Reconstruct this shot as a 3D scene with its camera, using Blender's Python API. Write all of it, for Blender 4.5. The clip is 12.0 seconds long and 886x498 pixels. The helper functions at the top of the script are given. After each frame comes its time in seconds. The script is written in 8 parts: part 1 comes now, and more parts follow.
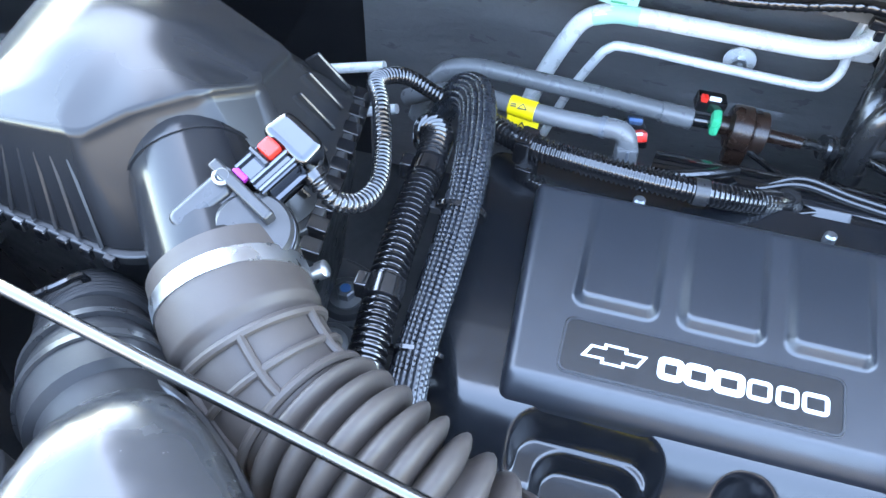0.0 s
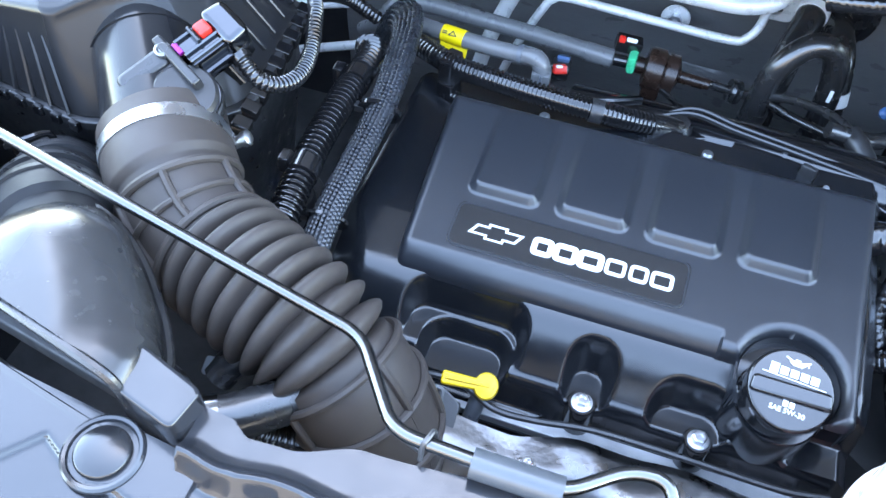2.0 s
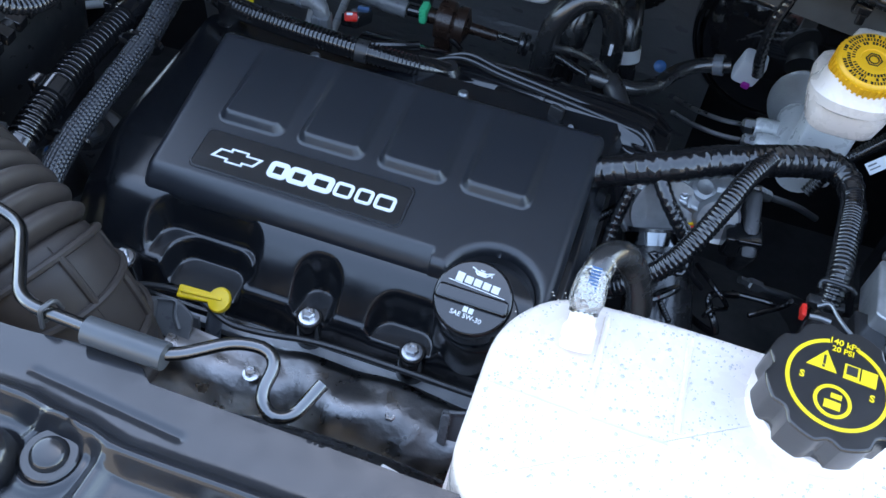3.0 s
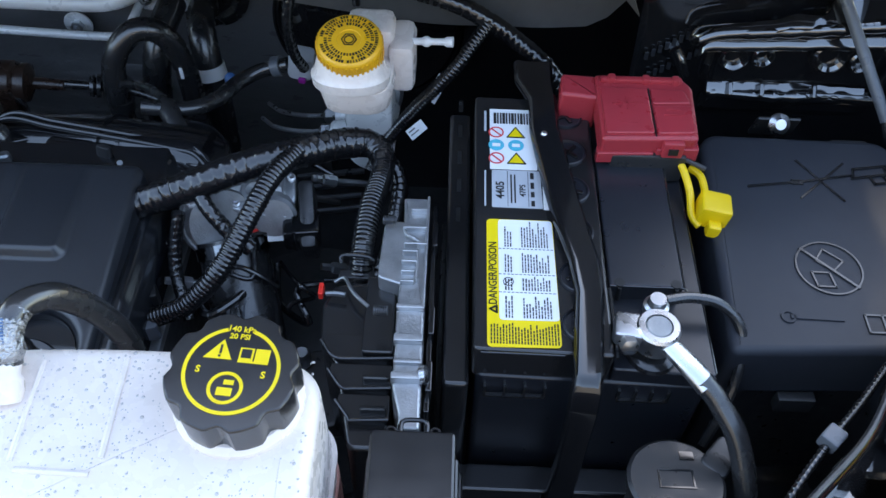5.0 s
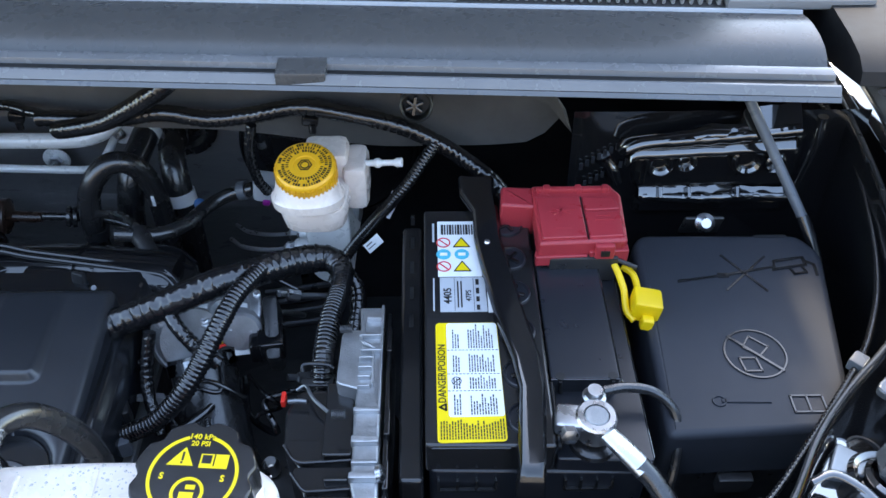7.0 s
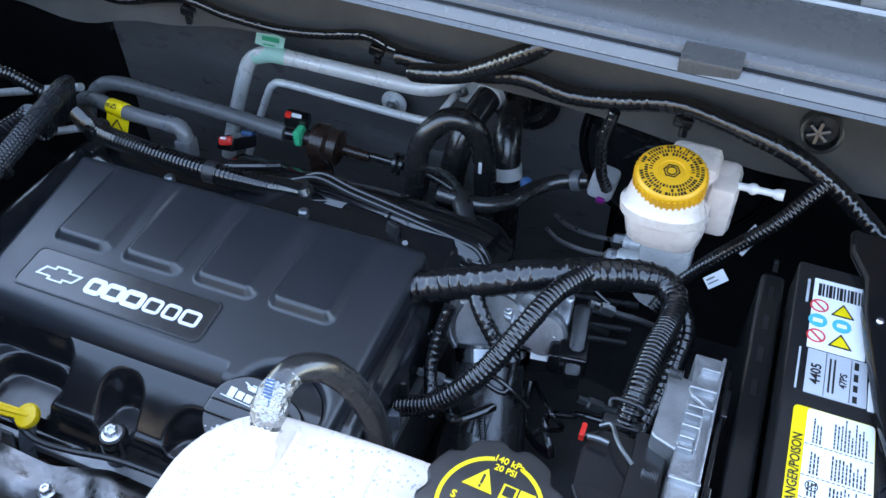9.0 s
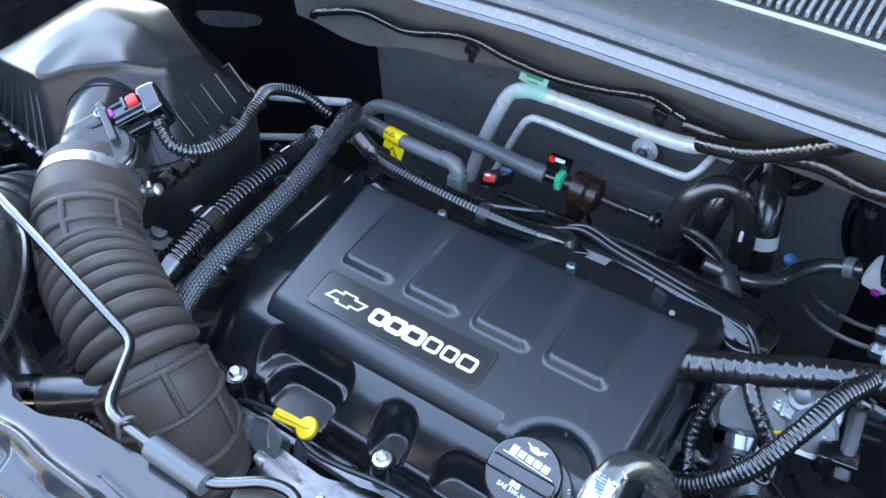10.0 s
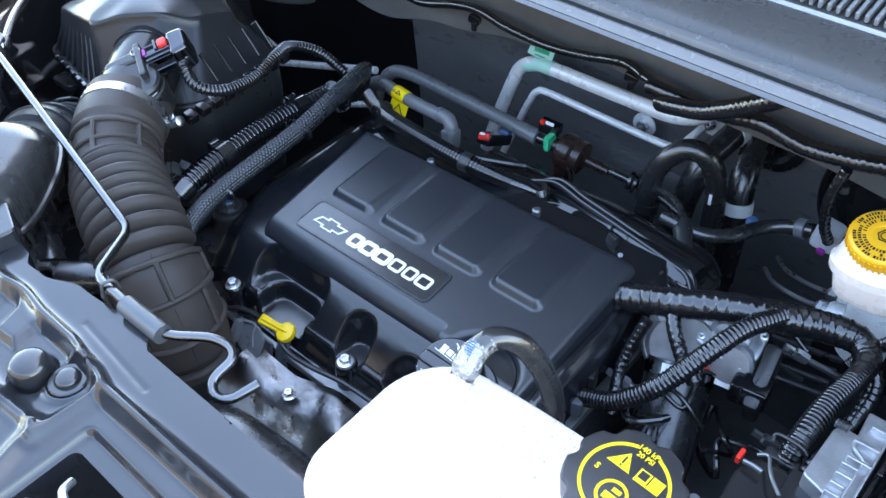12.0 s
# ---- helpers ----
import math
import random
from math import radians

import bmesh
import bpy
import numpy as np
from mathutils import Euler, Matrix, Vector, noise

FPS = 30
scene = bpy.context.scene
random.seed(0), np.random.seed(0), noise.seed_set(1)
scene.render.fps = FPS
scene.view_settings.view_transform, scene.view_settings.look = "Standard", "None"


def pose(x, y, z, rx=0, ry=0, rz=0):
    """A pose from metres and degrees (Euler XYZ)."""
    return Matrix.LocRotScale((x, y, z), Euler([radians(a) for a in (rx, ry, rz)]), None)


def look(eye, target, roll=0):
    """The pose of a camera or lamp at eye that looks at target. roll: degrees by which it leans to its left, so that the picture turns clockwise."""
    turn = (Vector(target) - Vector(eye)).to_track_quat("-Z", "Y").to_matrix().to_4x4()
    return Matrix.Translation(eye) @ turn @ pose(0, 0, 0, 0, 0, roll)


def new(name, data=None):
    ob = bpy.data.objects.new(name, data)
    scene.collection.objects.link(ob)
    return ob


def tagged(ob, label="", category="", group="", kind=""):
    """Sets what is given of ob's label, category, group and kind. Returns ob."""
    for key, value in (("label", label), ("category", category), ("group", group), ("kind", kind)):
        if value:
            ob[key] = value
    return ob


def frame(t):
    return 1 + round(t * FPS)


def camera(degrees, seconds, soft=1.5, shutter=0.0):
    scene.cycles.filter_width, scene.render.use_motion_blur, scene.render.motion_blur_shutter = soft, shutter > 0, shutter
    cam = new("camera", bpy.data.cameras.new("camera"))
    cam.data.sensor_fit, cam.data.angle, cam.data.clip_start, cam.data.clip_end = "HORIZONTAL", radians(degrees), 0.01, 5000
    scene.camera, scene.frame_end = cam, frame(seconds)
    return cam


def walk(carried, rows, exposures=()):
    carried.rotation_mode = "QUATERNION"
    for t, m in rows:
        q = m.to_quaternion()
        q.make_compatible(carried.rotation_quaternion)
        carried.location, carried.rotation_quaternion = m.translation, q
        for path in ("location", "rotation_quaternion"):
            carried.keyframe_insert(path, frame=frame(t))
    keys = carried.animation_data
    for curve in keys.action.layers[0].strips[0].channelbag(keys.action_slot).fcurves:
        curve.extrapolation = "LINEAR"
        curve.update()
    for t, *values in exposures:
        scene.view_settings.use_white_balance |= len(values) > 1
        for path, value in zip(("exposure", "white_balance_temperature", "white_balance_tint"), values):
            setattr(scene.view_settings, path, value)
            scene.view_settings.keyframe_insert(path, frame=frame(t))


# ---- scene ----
cam = camera(54.6, 12.0)
PATH = [
    (0, (0.039, 0.087, 1.456), (-0.251, 1.296, -0.111), 2.1),
    (0.5, (0.024, 0.071, 1.481), (-0.342, 1.256, -0.088), 1.5),
    (1, (0.042, 0.036, 1.483), (-0.378, 1.201, -0.087), 0.9),
    (1.5, (0.066, 0.002, 1.478), (-0.316, 1.179, -0.093), 2.2),
    (2, (0.177, -0.02, 1.486), (-0.179, 1.167, -0.084), 2.9),
    (2.5, (0.308, -0.029, 1.489), (-0.015, 1.158, -0.088), 4.4),
    (3, (0.407, -0.023, 1.487), (0.091, 1.175, -0.084), 5.5),
    (3.5, (0.498, -0.025, 1.481), (0.174, 1.181, -0.08), 0.7),
    (3.7, (0.525, -0.028, 1.477), (0.266, 1.208, -0.073), 1.6),
    (5.3, (0.697, 0.026, 1.526), (0.713, 1.291, -0.023), 1.4),
    (5.5, (0.7, 0.023, 1.533), (0.728, 1.291, -0.014), 1.1),
    (6, (0.702, -0.01, 1.571), (0.751, 1.269, 0.035), 1.0),
    (6.5, (0.7, -0.047, 1.599), (0.744, 1.364, 0.182), 0.3),
    (6.7, (0.711, -0.038, 1.585), (0.756, 1.397, 0.193), 0.2),
    (8.3, (0.7, 0.054, 1.48), (0.371, 1.482, 0.119), 0.7),
    (8.5, (0.679, 0.052, 1.484), (0.273, 1.456, 0.119), 0.4),
    (9, (0.626, 0.058, 1.482), (0.075, 1.396, 0.103), -0.3),
    (9.5, (0.557, 0.047, 1.524), (-0.135, 1.306, 0.132), -1.0),
    (10, (0.5, 0.029, 1.548), (-0.334, 1.191, 0.15), -1.9),
    (10.5, (0.486, 0.02, 1.568), (-0.454, 1.103, 0.174), -2.2),
    (11, (0.509, 0.016, 1.561), (-0.489, 1.059, 0.175), -2.0),
    (11.5, (0.584, 0.008, 1.564), (-0.429, 1.044, 0.186), -2.3),
    (12, (0.687, 0.006, 1.553), (-0.338, 1.047, 0.188), -4.3),
]
EXPOSURE = [(t, e, 8700 if t == 3.5 else 8000, 10) for t, e in ((0.0, 5.4), (2.0, 4.95), (2.5, 4.7), (3.0, 3.5), (3.5, 2.45), (5.5, 3.25), (6.5, 3.3), (8.5, 3.65), (9.5, 3.9), (10.0, 4.4), (10.5, 4.65), (11.0, 4.62), (11.5, 4.5), (12.0, 3.98))]
walk(cam, [(t, look(eye, target, roll)) for t, eye, target, roll in PATH], EXPOSURE)

# ---- world, sun and exposure ----
world = bpy.data.worlds.new("sky")
world.use_nodes = True
wn = world.node_tree
sky = wn.nodes.new("ShaderNodeTexSky")
sky.sky_type, sky.sun_disc = "NISHITA", False
sky.sun_elevation, sky.sun_rotation = radians(46), radians(0)
sky.air_density, sky.dust_density, sky.ozone_density = 1.0, 0.6, 2.2
wn.links.new(sky.outputs[0], wn.nodes["Background"].inputs[0])
wn.nodes["Background"].inputs[1].default_value = 0.13
scene.world = world
sun_data = bpy.data.lights.new("sun", "SUN")
sun_data.energy, sun_data.angle, sun_data.color = 1.5, radians(14), (1.0, 0.93, 0.84)
sun = new("sun", sun_data)
sun.matrix_world = look((0.3, 3.6, 4.2), (0.3, 0.4, 0.9))


# ---- materials ----
def mat(name, colour, rough=0.5, metal=0.0, vary=0.25, vscale=18.0, rvary=0.12, grain=0.0, gscale=900.0,
        dent=0.0, dscale=40.0, coat=0.0, spec=0.5, sub=0.0, trans=0.0, dust=0.0, stretch=None):
    """A surface with two scales of variation: broad tone and gloss, and a fine relief."""
    m = bpy.data.materials.new(name)
    m.use_nodes = True
    nt = m.node_tree
    b = nt.nodes["Principled BSDF"]
    L, N = nt.links.new, nt.nodes.new
    b.inputs["Metallic"].default_value = metal
    b.inputs["Specular IOR Level"].default_value = spec
    b.inputs["Coat Weight"].default_value = coat
    b.inputs["Coat Roughness"].default_value = 0.06
    if coat >= 1:
        b.inputs["Coat IOR"].default_value = 1.85
    b.inputs["Transmission Weight"].default_value = trans
    if sub:
        b.inputs["Subsurface Weight"].default_value = sub
        b.inputs["Subsurface Radius"].default_value = (0.02, 0.02, 0.02)
        b.inputs["Subsurface Scale"].default_value = 0.6
    tc = N("ShaderNodeTexCoord")
    src = tc.outputs["Object"]
    if stretch:
        mp = N("ShaderNodeMapping")
        mp.inputs["Scale"].default_value = stretch
        L(src, mp.inputs[0])
        src = mp.outputs[0]
    n1 = N("ShaderNodeTexNoise")
    n1.inputs["Scale"].default_value, n1.inputs["Detail"].default_value = vscale, 6
    L(src, n1.inputs["Vector"])
    ramp = N("ShaderNodeMapRange")
    ramp.inputs[1].default_value, ramp.inputs[2].default_value = 0.3, 0.7
    ramp.inputs[3].default_value, ramp.inputs[4].default_value = 1 - vary, 1 + vary
    L(n1.outputs["Fac"], ramp.inputs[0])
    mul = N("ShaderNodeVectorMath")
    mul.operation = "SCALE"
    mul.inputs[0].default_value = colour
    L(ramp.outputs[0], mul.inputs["Scale"])
    out = mul.outputs[0]
    rr_ = N("ShaderNodeMapRange")
    rr_.inputs[1].default_value, rr_.inputs[2].default_value = 0.3, 0.7
    rr_.inputs[3].default_value, rr_.inputs[4].default_value = max(0.02, rough - rvary), min(1, rough + rvary)
    n2 = N("ShaderNodeTexNoise")
    n2.inputs["Scale"].default_value, n2.inputs["Detail"].default_value = vscale * 4.3, 8
    L(src, n2.inputs["Vector"])
    L(n2.outputs["Fac"], rr_.inputs[0])
    L(rr_.outputs[0], b.inputs["Roughness"])
    if dust:
        n4 = N("ShaderNodeTexNoise")
        n4.inputs["Scale"].default_value, n4.inputs["Detail"].default_value, n4.inputs["Roughness"].default_value = 260, 10, 0.75
        L(src, n4.inputs["Vector"])
        d = N("ShaderNodeMapRange")
        d.inputs[1].default_value, d.inputs[2].default_value = 0.60, 0.72
        d.inputs[3].default_value, d.inputs[4].default_value = 0.0, dust
        L(n4.outputs["Fac"], d.inputs[0])
        mix = N("ShaderNodeMix")
        mix.data_type = "RGBA"
        L(d.outputs[0], mix.inputs[0])
        L(out, mix.inputs[6])
        mix.inputs[7].default_value = (0.35, 0.33, 0.30, 1)
        out = mix.outputs[2]
    L(out, b.inputs["Base Color"])
    last = None
    for amount, scale, dist in ((dent, dscale, 0.004), (grain, gscale, 0.0006)):
        if amount:
            n3 = N("ShaderNodeTexNoise")
            n3.inputs["Scale"].default_value, n3.inputs["Detail"].default_value = scale, 5
            L(src, n3.inputs["Vector"])
            bp = N("ShaderNodeBump")
            bp.inputs["Strength"].default_value, bp.inputs["Distance"].default_value = amount, dist
            L(n3.outputs["Fac"], bp.inputs["Height"])
            if last:
                L(last, bp.inputs["Normal"])
            last = bp.outputs[0]
    if last:
        L(last, b.inputs["Normal"])
    return m


M_COVER = mat("grained_cover_plastic", (0.014, 0.016, 0.02), 0.33, grain=0.16, gscale=1400, vary=0.06, rvary=0.03, spec=0.8)
M_GLOSS = mat("gloss_black_plastic", (0.008, 0.008, 0.009), 0.12, grain=0.02, gscale=600, vary=0.12, rvary=0.04, dust=0.01, spec=0.9)
M_SATIN = mat("satin_black_plastic", (0.014, 0.014, 0.015), 0.20, grain=0.04, gscale=700, vary=0.08, rvary=0.03, spec=0.8)
M_PRESS = mat("satin_pressed_panel", (0.020, 0.021, 0.024), 0.17, metal=0.15, grain=0.02, gscale=500, dent=0.16, dscale=11, vary=0.1, rvary=0.05, dust=0.01, spec=0.8)
M_SNORK = mat("satin_moulded_duct", (0.028, 0.028, 0.029), 0.24, metal=0.2, grain=0.03, gscale=500, vary=0.06, rvary=0.05, spec=0.75)
M_FUSE = mat("dark_lid_plastic", (0.024, 0.027, 0.034), 0.50, grain=0.06, gscale=900, vary=0.06, rvary=0.03, spec=0.36)
M_AIRBOX = mat("satin_box_plastic", (0.015, 0.015, 0.016), 0.25, grain=0.008, gscale=600, vary=0.04, rvary=0.01, spec=0.34)
M_SPOUT = mat("satin_spout_plastic", (0.016, 0.016, 0.017), 0.17, grain=0.02, gscale=600, vary=0.06, rvary=0.02, spec=0.28)
M_NECK = mat("dark_neck_rubber", (0.014, 0.014, 0.015), 0.50, grain=0.08, gscale=600, vary=0.1, rvary=0.05, spec=0.22, dust=0.03)
M_COWL = mat("dark_cowl_plastic", (0.070, 0.068, 0.067), 0.28, vary=0.06, rvary=0.02, spec=0.55)
M_SLAT = mat("pale_grille_plastic", (0.20, 0.205, 0.215), 0.30, vary=0.08, rvary=0.03)
M_VALVE = mat("satin_valve_cover", (0.008, 0.009, 0.011), 0.21, grain=0.04, gscale=800, vary=0.1, rvary=0.04, spec=0.75)
M_MATTE = mat("matte_black_plastic", (0.020, 0.020, 0.021), 0.36, grain=0.10, gscale=900, vary=0.12, dust=0.02, spec=0.6)
M_DULL = mat("grey_weathered_plastic", (0.15, 0.152, 0.158), 0.26, vary=0.08, rvary=0.03, spec=0.6)
M_HOSE = mat("intake_rubber", (0.050, 0.040, 0.035), 0.52, grain=0.10, gscale=700, vary=0.12, rvary=0.06, dust=0.04, spec=0.35)
M_RUB = mat("black_rubber", (0.018, 0.018, 0.019), 0.24, grain=0.05, gscale=500, vary=0.15, rvary=0.08, dust=0.015, spec=1.0)
M_LOOM = mat("loom_plastic", (0.009, 0.009, 0.010), 0.12, vary=0.1, rvary=0.04, spec=1.0)
M_TAPE = mat("vinyl_tape", (0.008, 0.008, 0.009), 0.16, dent=0.12, dscale=220, grain=0.04, gscale=400, rvary=0.05, spec=1.0)
M_BRAID = mat("braided_sleeve", (0.007, 0.007, 0.009), 0.30, vary=0.15, spec=0.7)
M_STRAND = mat("braid_monofilament", (0.014, 0.016, 0.020), 0.26, vary=0.15, spec=0.7)
M_PAINT = mat("black_body_paint", (0.010, 0.010, 0.011), 0.08, vary=0.1, rvary=0.03, coat=1.0, dent=0.1, dscale=14, dust=0.01, spec=1.0)
M_PAINTG = mat("dark_grey_metallic_paint", (0.030, 0.032, 0.037), 0.16, metal=0.25, rvary=0.05, coat=0.4, dent=0.05, dscale=12, dust=0.02)
M_BRACK = mat("blue_grey_coated_steel", (0.10, 0.108, 0.12), 0.20, metal=0.45, rvary=0.05, coat=0.3, dent=0.06, dscale=16, dust=0.02)
M_CHROME = mat("plated_steel", (0.22, 0.23, 0.24), 0.12, metal=1.0, rvary=0.04, vary=0.08)
M_ROD = mat("polished_rod_steel", (0.15, 0.153, 0.157), 0.24, metal=1.0, rvary=0.04, vary=0.08)
M_ALU = mat("brushed_aluminium", (0.8, 0.8, 0.79), 0.32, metal=0.12, rvary=0.1, vary=0.1, grain=0.1, gscale=600)
M_CASTB = mat("bright_cast_aluminium", (0.46, 0.47, 0.48), 0.36, metal=0.8, vary=0.18, vscale=60, grain=0.5, gscale=500, rvary=0.08)
M_CAST = mat("cast_aluminium", (0.36, 0.37, 0.38), 0.46, metal=0.75, vary=0.15, grain=0.6, gscale=500)
M_ZINC = mat("zinc_plated_bolt", (0.62, 0.63, 0.65), 0.32, metal=1.0, vary=0.15)
M_SHIELD = mat("crumpled_heat_shield", (0.20, 0.195, 0.195), 0.33, metal=1.0, vary=0.3, vscale=12, dent=0.9, dscale=24, grain=0.1, gscale=300, dust=0.1)
M_FOIL = mat("crinkled_foil_wrap", (0.42, 0.43, 0.44), 0.20, metal=1.0, vary=0.15, dent=1.0, dscale=260)
M_STEEL = mat("dull_steel", (0.24, 0.25, 0.26), 0.36, metal=0.85, vary=0.15, rvary=0.08, grain=0.3, gscale=500)
M_GRIP = mat("satin_grey_sleeve", (0.095, 0.102, 0.11), 0.34, metal=0.4, vary=0.08, rvary=0.05, grain=0.1, gscale=700)
M_PLUG = mat("glossy_grey_plug", (0.085, 0.088, 0.095), 0.10, metal=1.0, vary=0.1, rvary=0.03)
M_IRON = mat("dark_cast_metal", (0.085, 0.087, 0.092), 0.36, metal=0.6, vary=0.2, grain=0.3, gscale=400)
M_TANK = mat("milky_tank_plastic", (0.80, 0.70, 0.64), 0.28, vary=0.04, dent=0.06, dscale=60, sub=0.2)
M_WHITE = mat("white_plastic", (0.82, 0.82, 0.80), 0.38, vary=0.06, grain=0.1)
M_YELLOW = mat("yellow_plastic", (0.78, 0.50, 0.01), 0.38, vary=0.1, grain=0.15)
M_CAPY = mat("amber_cap_plastic", (0.80, 0.40, 0.02), 0.36, vary=0.1, grain=0.15)
M_RED = mat("red_plastic", (0.36, 0.030, 0.040), 0.36, vary=0.08, grain=0.2, gscale=900)
M_REDB = mat("bright_red_plastic", (0.75, 0.03, 0.02), 0.35, vary=0.1)
M_GREEN = mat("green_plastic", (0.01, 0.42, 0.20), 0.35, vary=0.1)
M_BLUE = mat("blue_plastic", (0.025, 0.10, 0.24), 0.38, vary=0.1)
M_MAGENTA = mat("magenta_plastic", (0.26, 0.012, 0.20), 0.38, vary=0.1)
M_BROWN = mat("dark_brown_plastic", (0.022, 0.012, 0.009), 0.28, vary=0.2)
M_BATT = mat("battery_case_plastic", (0.013, 0.015, 0.020), 0.30, grain=0.03, gscale=800, vary=0.06, rvary=0.03, spec=0.6)
M_GHOSE = mat("grey_nylon_hose", (0.115, 0.117, 0.121), 0.34, vary=0.12, grain=0.1)
M_GREY = mat("grey_plastic", (0.10, 0.11, 0.125), 0.34, vary=0.12)
M_FELT = mat("black_sound_mat", (0.135, 0.133, 0.135), 0.36, vary=0.15, vscale=9, dent=0.8, dscale=46, grain=0.4, gscale=500, dust=0.10, stretch=(0.6, 1.0, 1.6))
M_FLAP = mat("grey_felt_flap", (0.098, 0.093, 0.090), 0.75, vary=0.2, vscale=12, grain=0.5, gscale=700, dust=0.1)
M_LINING = mat("grey_bonnet_lining", (0.105, 0.112, 0.125), 0.75, vary=0.2, vscale=6, grain=0.4, gscale=700)
M_PAPER = mat("white_label", (0.78, 0.79, 0.80), 0.40, vary=0.04)
M_SILV = mat("silver_label", (0.42, 0.44, 0.47), 0.40, vary=0.06)
M_YLAB = mat("yellow_label", (0.85, 0.60, 0.01), 0.42, vary=0.05)
M_MINT = mat("mint_label", (0.42, 0.74, 0.62), 0.45, vary=0.06)
# print black, also used as painted shade under the grille and in the seal
M_INK_SHADE = mat("black_ink_and_shade", (0.010, 0.010, 0.010), 0.45, vary=0.1)
M_PRINT = mat("grey_fine_print", (0.16, 0.16, 0.17), 0.45, vary=0.1)
M_LETTER = mat("white_letters", (0.80, 0.80, 0.80), 0.40, vary=0.03)
M_RINK = mat("red_ink", (0.65, 0.03, 0.03), 0.45, vary=0.05)
M_CYAN = mat("cyan_ink", (0.03, 0.42, 0.55), 0.45, vary=0.05)
# dark underbody parts; the snorkel mouth uses it as painted shade
M_DARK = mat("dark_underbody_and_shade", (0.048, 0.048, 0.050), 0.6, vary=0.3)
M_ASPH = mat("pale_concrete", (0.30, 0.27, 0.23), 0.85, vary=0.3, vscale=4, dent=0.6, dscale=120, grain=0.6, gscale=300)
M_WALL = mat("grey_unseen_wall", (0.16, 0.155, 0.15), 0.85, vary=0.2, vscale=3, dent=0.4, dscale=60, grain=0.5, gscale=300)
M_RUST = mat("heat_stained_iron", (0.05, 0.028, 0.018), 0.6, metal=0.4, vary=0.4, vscale=40)


# ---- mesh helpers ----
def V(*p):
    return Vector(p)


def finish(bm, material, name, sharp=35):
    bmesh.ops.recalc_face_normals(bm, faces=bm.faces)
    me = bpy.data.meshes.new(name)
    bm.to_mesh(me)
    bm.free()
    for p in me.polygons:
        p.use_smooth = True
    me.set_sharp_from_angle(angle=radians(sharp))
    me.materials.append(material)
    return me


def thing(name, at, label, category, group="", kind=""):
    """A top-level thing: an Empty at its base."""
    ob = new(name)
    ob.empty_display_size = 0.02
    ob.location = at
    return tagged(ob, label, category, group, kind)


def part(name, bm, material, parent=None, label="", sharp=35):
    """One mesh object from a bmesh, built in world metres, under a thing or a part."""
    ob = new(name, finish(bm, material, name, sharp))
    if parent:
        ob.parent = parent
        if parent.type == "EMPTY":
            ob.matrix_parent_inverse = Matrix.Translation(-parent.location)
    if label:
        ob["label"] = label
    if len(ob.data.polygons) < 3000:
        wn_ = ob.modifiers.new("even_normals", "WEIGHTED_NORMAL")
        wn_.keep_sharp = True
    return ob


def solo(name, bm, material, label, category, group="", kind="", sharp=35):
    return tagged(part(name, bm, material, None, "", sharp), label, category, group, kind)


def box(size, m, bevel=0.002, segs=2, bm=None):
    """A bevelled box of that size, its centre at the pose m."""
    bm = bm or bmesh.new()
    made = bmesh.ops.create_cube(bm, size=1.0)
    vs = made["verts"]
    bmesh.ops.scale(bm, vec=size, verts=vs)
    if bevel:
        es = list({e for v in vs for e in v.link_edges})
        out = bmesh.ops.bevel(bm, geom=es, offset=min(bevel, min(size) * 0.45), segments=segs, affect="EDGES", profile=0.5)
        vs = list({v for f in out["faces"] for v in f.verts} | {v for v in vs if v.is_valid})
    bmesh.ops.transform(bm, matrix=m, verts=vs)
    return bm


def lathe(profile, m, n=28, bm=None):
    """A turned shape: (radius, height) pairs from bottom to top, about the pose's z."""
    bm = bm or bmesh.new()
    rings = []
    for r, z in profile:
        if r < 1e-6:
            rings.append([bm.verts.new(m @ V(0, 0, z))])
        else:
            rings.append([bm.verts.new(m @ V(r * math.cos(2 * math.pi * i / n), r * math.sin(2 * math.pi * i / n), z)) for i in range(n)])
    for a, b in zip(rings, rings[1:]):
        for i in range(n):
            j = (i + 1) % n
            if len(a) == 1 and len(b) == 1:
                continue
            if len(a) == 1:
                bm.faces.new((a[0], b[j], b[i]))
            elif len(b) == 1:
                bm.faces.new((a[i], a[j], b[0]))
            else:
                bm.faces.new((a[i], a[j], b[j], b[i]))
    if len(rings[0]) > 1:
        bm.faces.new(list(reversed(rings[0])))
    if len(rings[-1]) > 1:
        bm.faces.new(rings[-1])
    return bm


def smooth_line(pts, step):
    """A Catmull-Rom line through the points, at even steps."""
    P = [Vector(p) for p in pts]
    P = [2 * P[0] - P[1]] + P + [2 * P[-1] - P[-2]]
    fine = []
    for i in range(1, len(P) - 2):
        a, b, c, d = P[i - 1:i + 3]
        for k in range(24):
            t = k / 24
            fine.append(0.5 * (2 * b + (c - a) * t + (2 * a - 5 * b + 4 * c - d) * t * t + (3 * b - a - 3 * c + d) * t ** 3))
    fine.append(P[-2].copy())
    total = sum((q - p).length for p, q in zip(fine, fine[1:]))
    n = max(2, int(total / step))
    out, want, run, i = [], 0.0, 0.0, 0
    for k in range(n + 1):
        want = total * k / n
        while i < len(fine) - 2 and run + (fine[i + 1] - fine[i]).length < want:
            run += (fine[i + 1] - fine[i]).length
            i += 1
        seg = (fine[i + 1] - fine[i]).length or 1e-9
        out.append(fine[i].lerp(fine[i + 1], min(1, (want - run) / seg)))
    return out, total


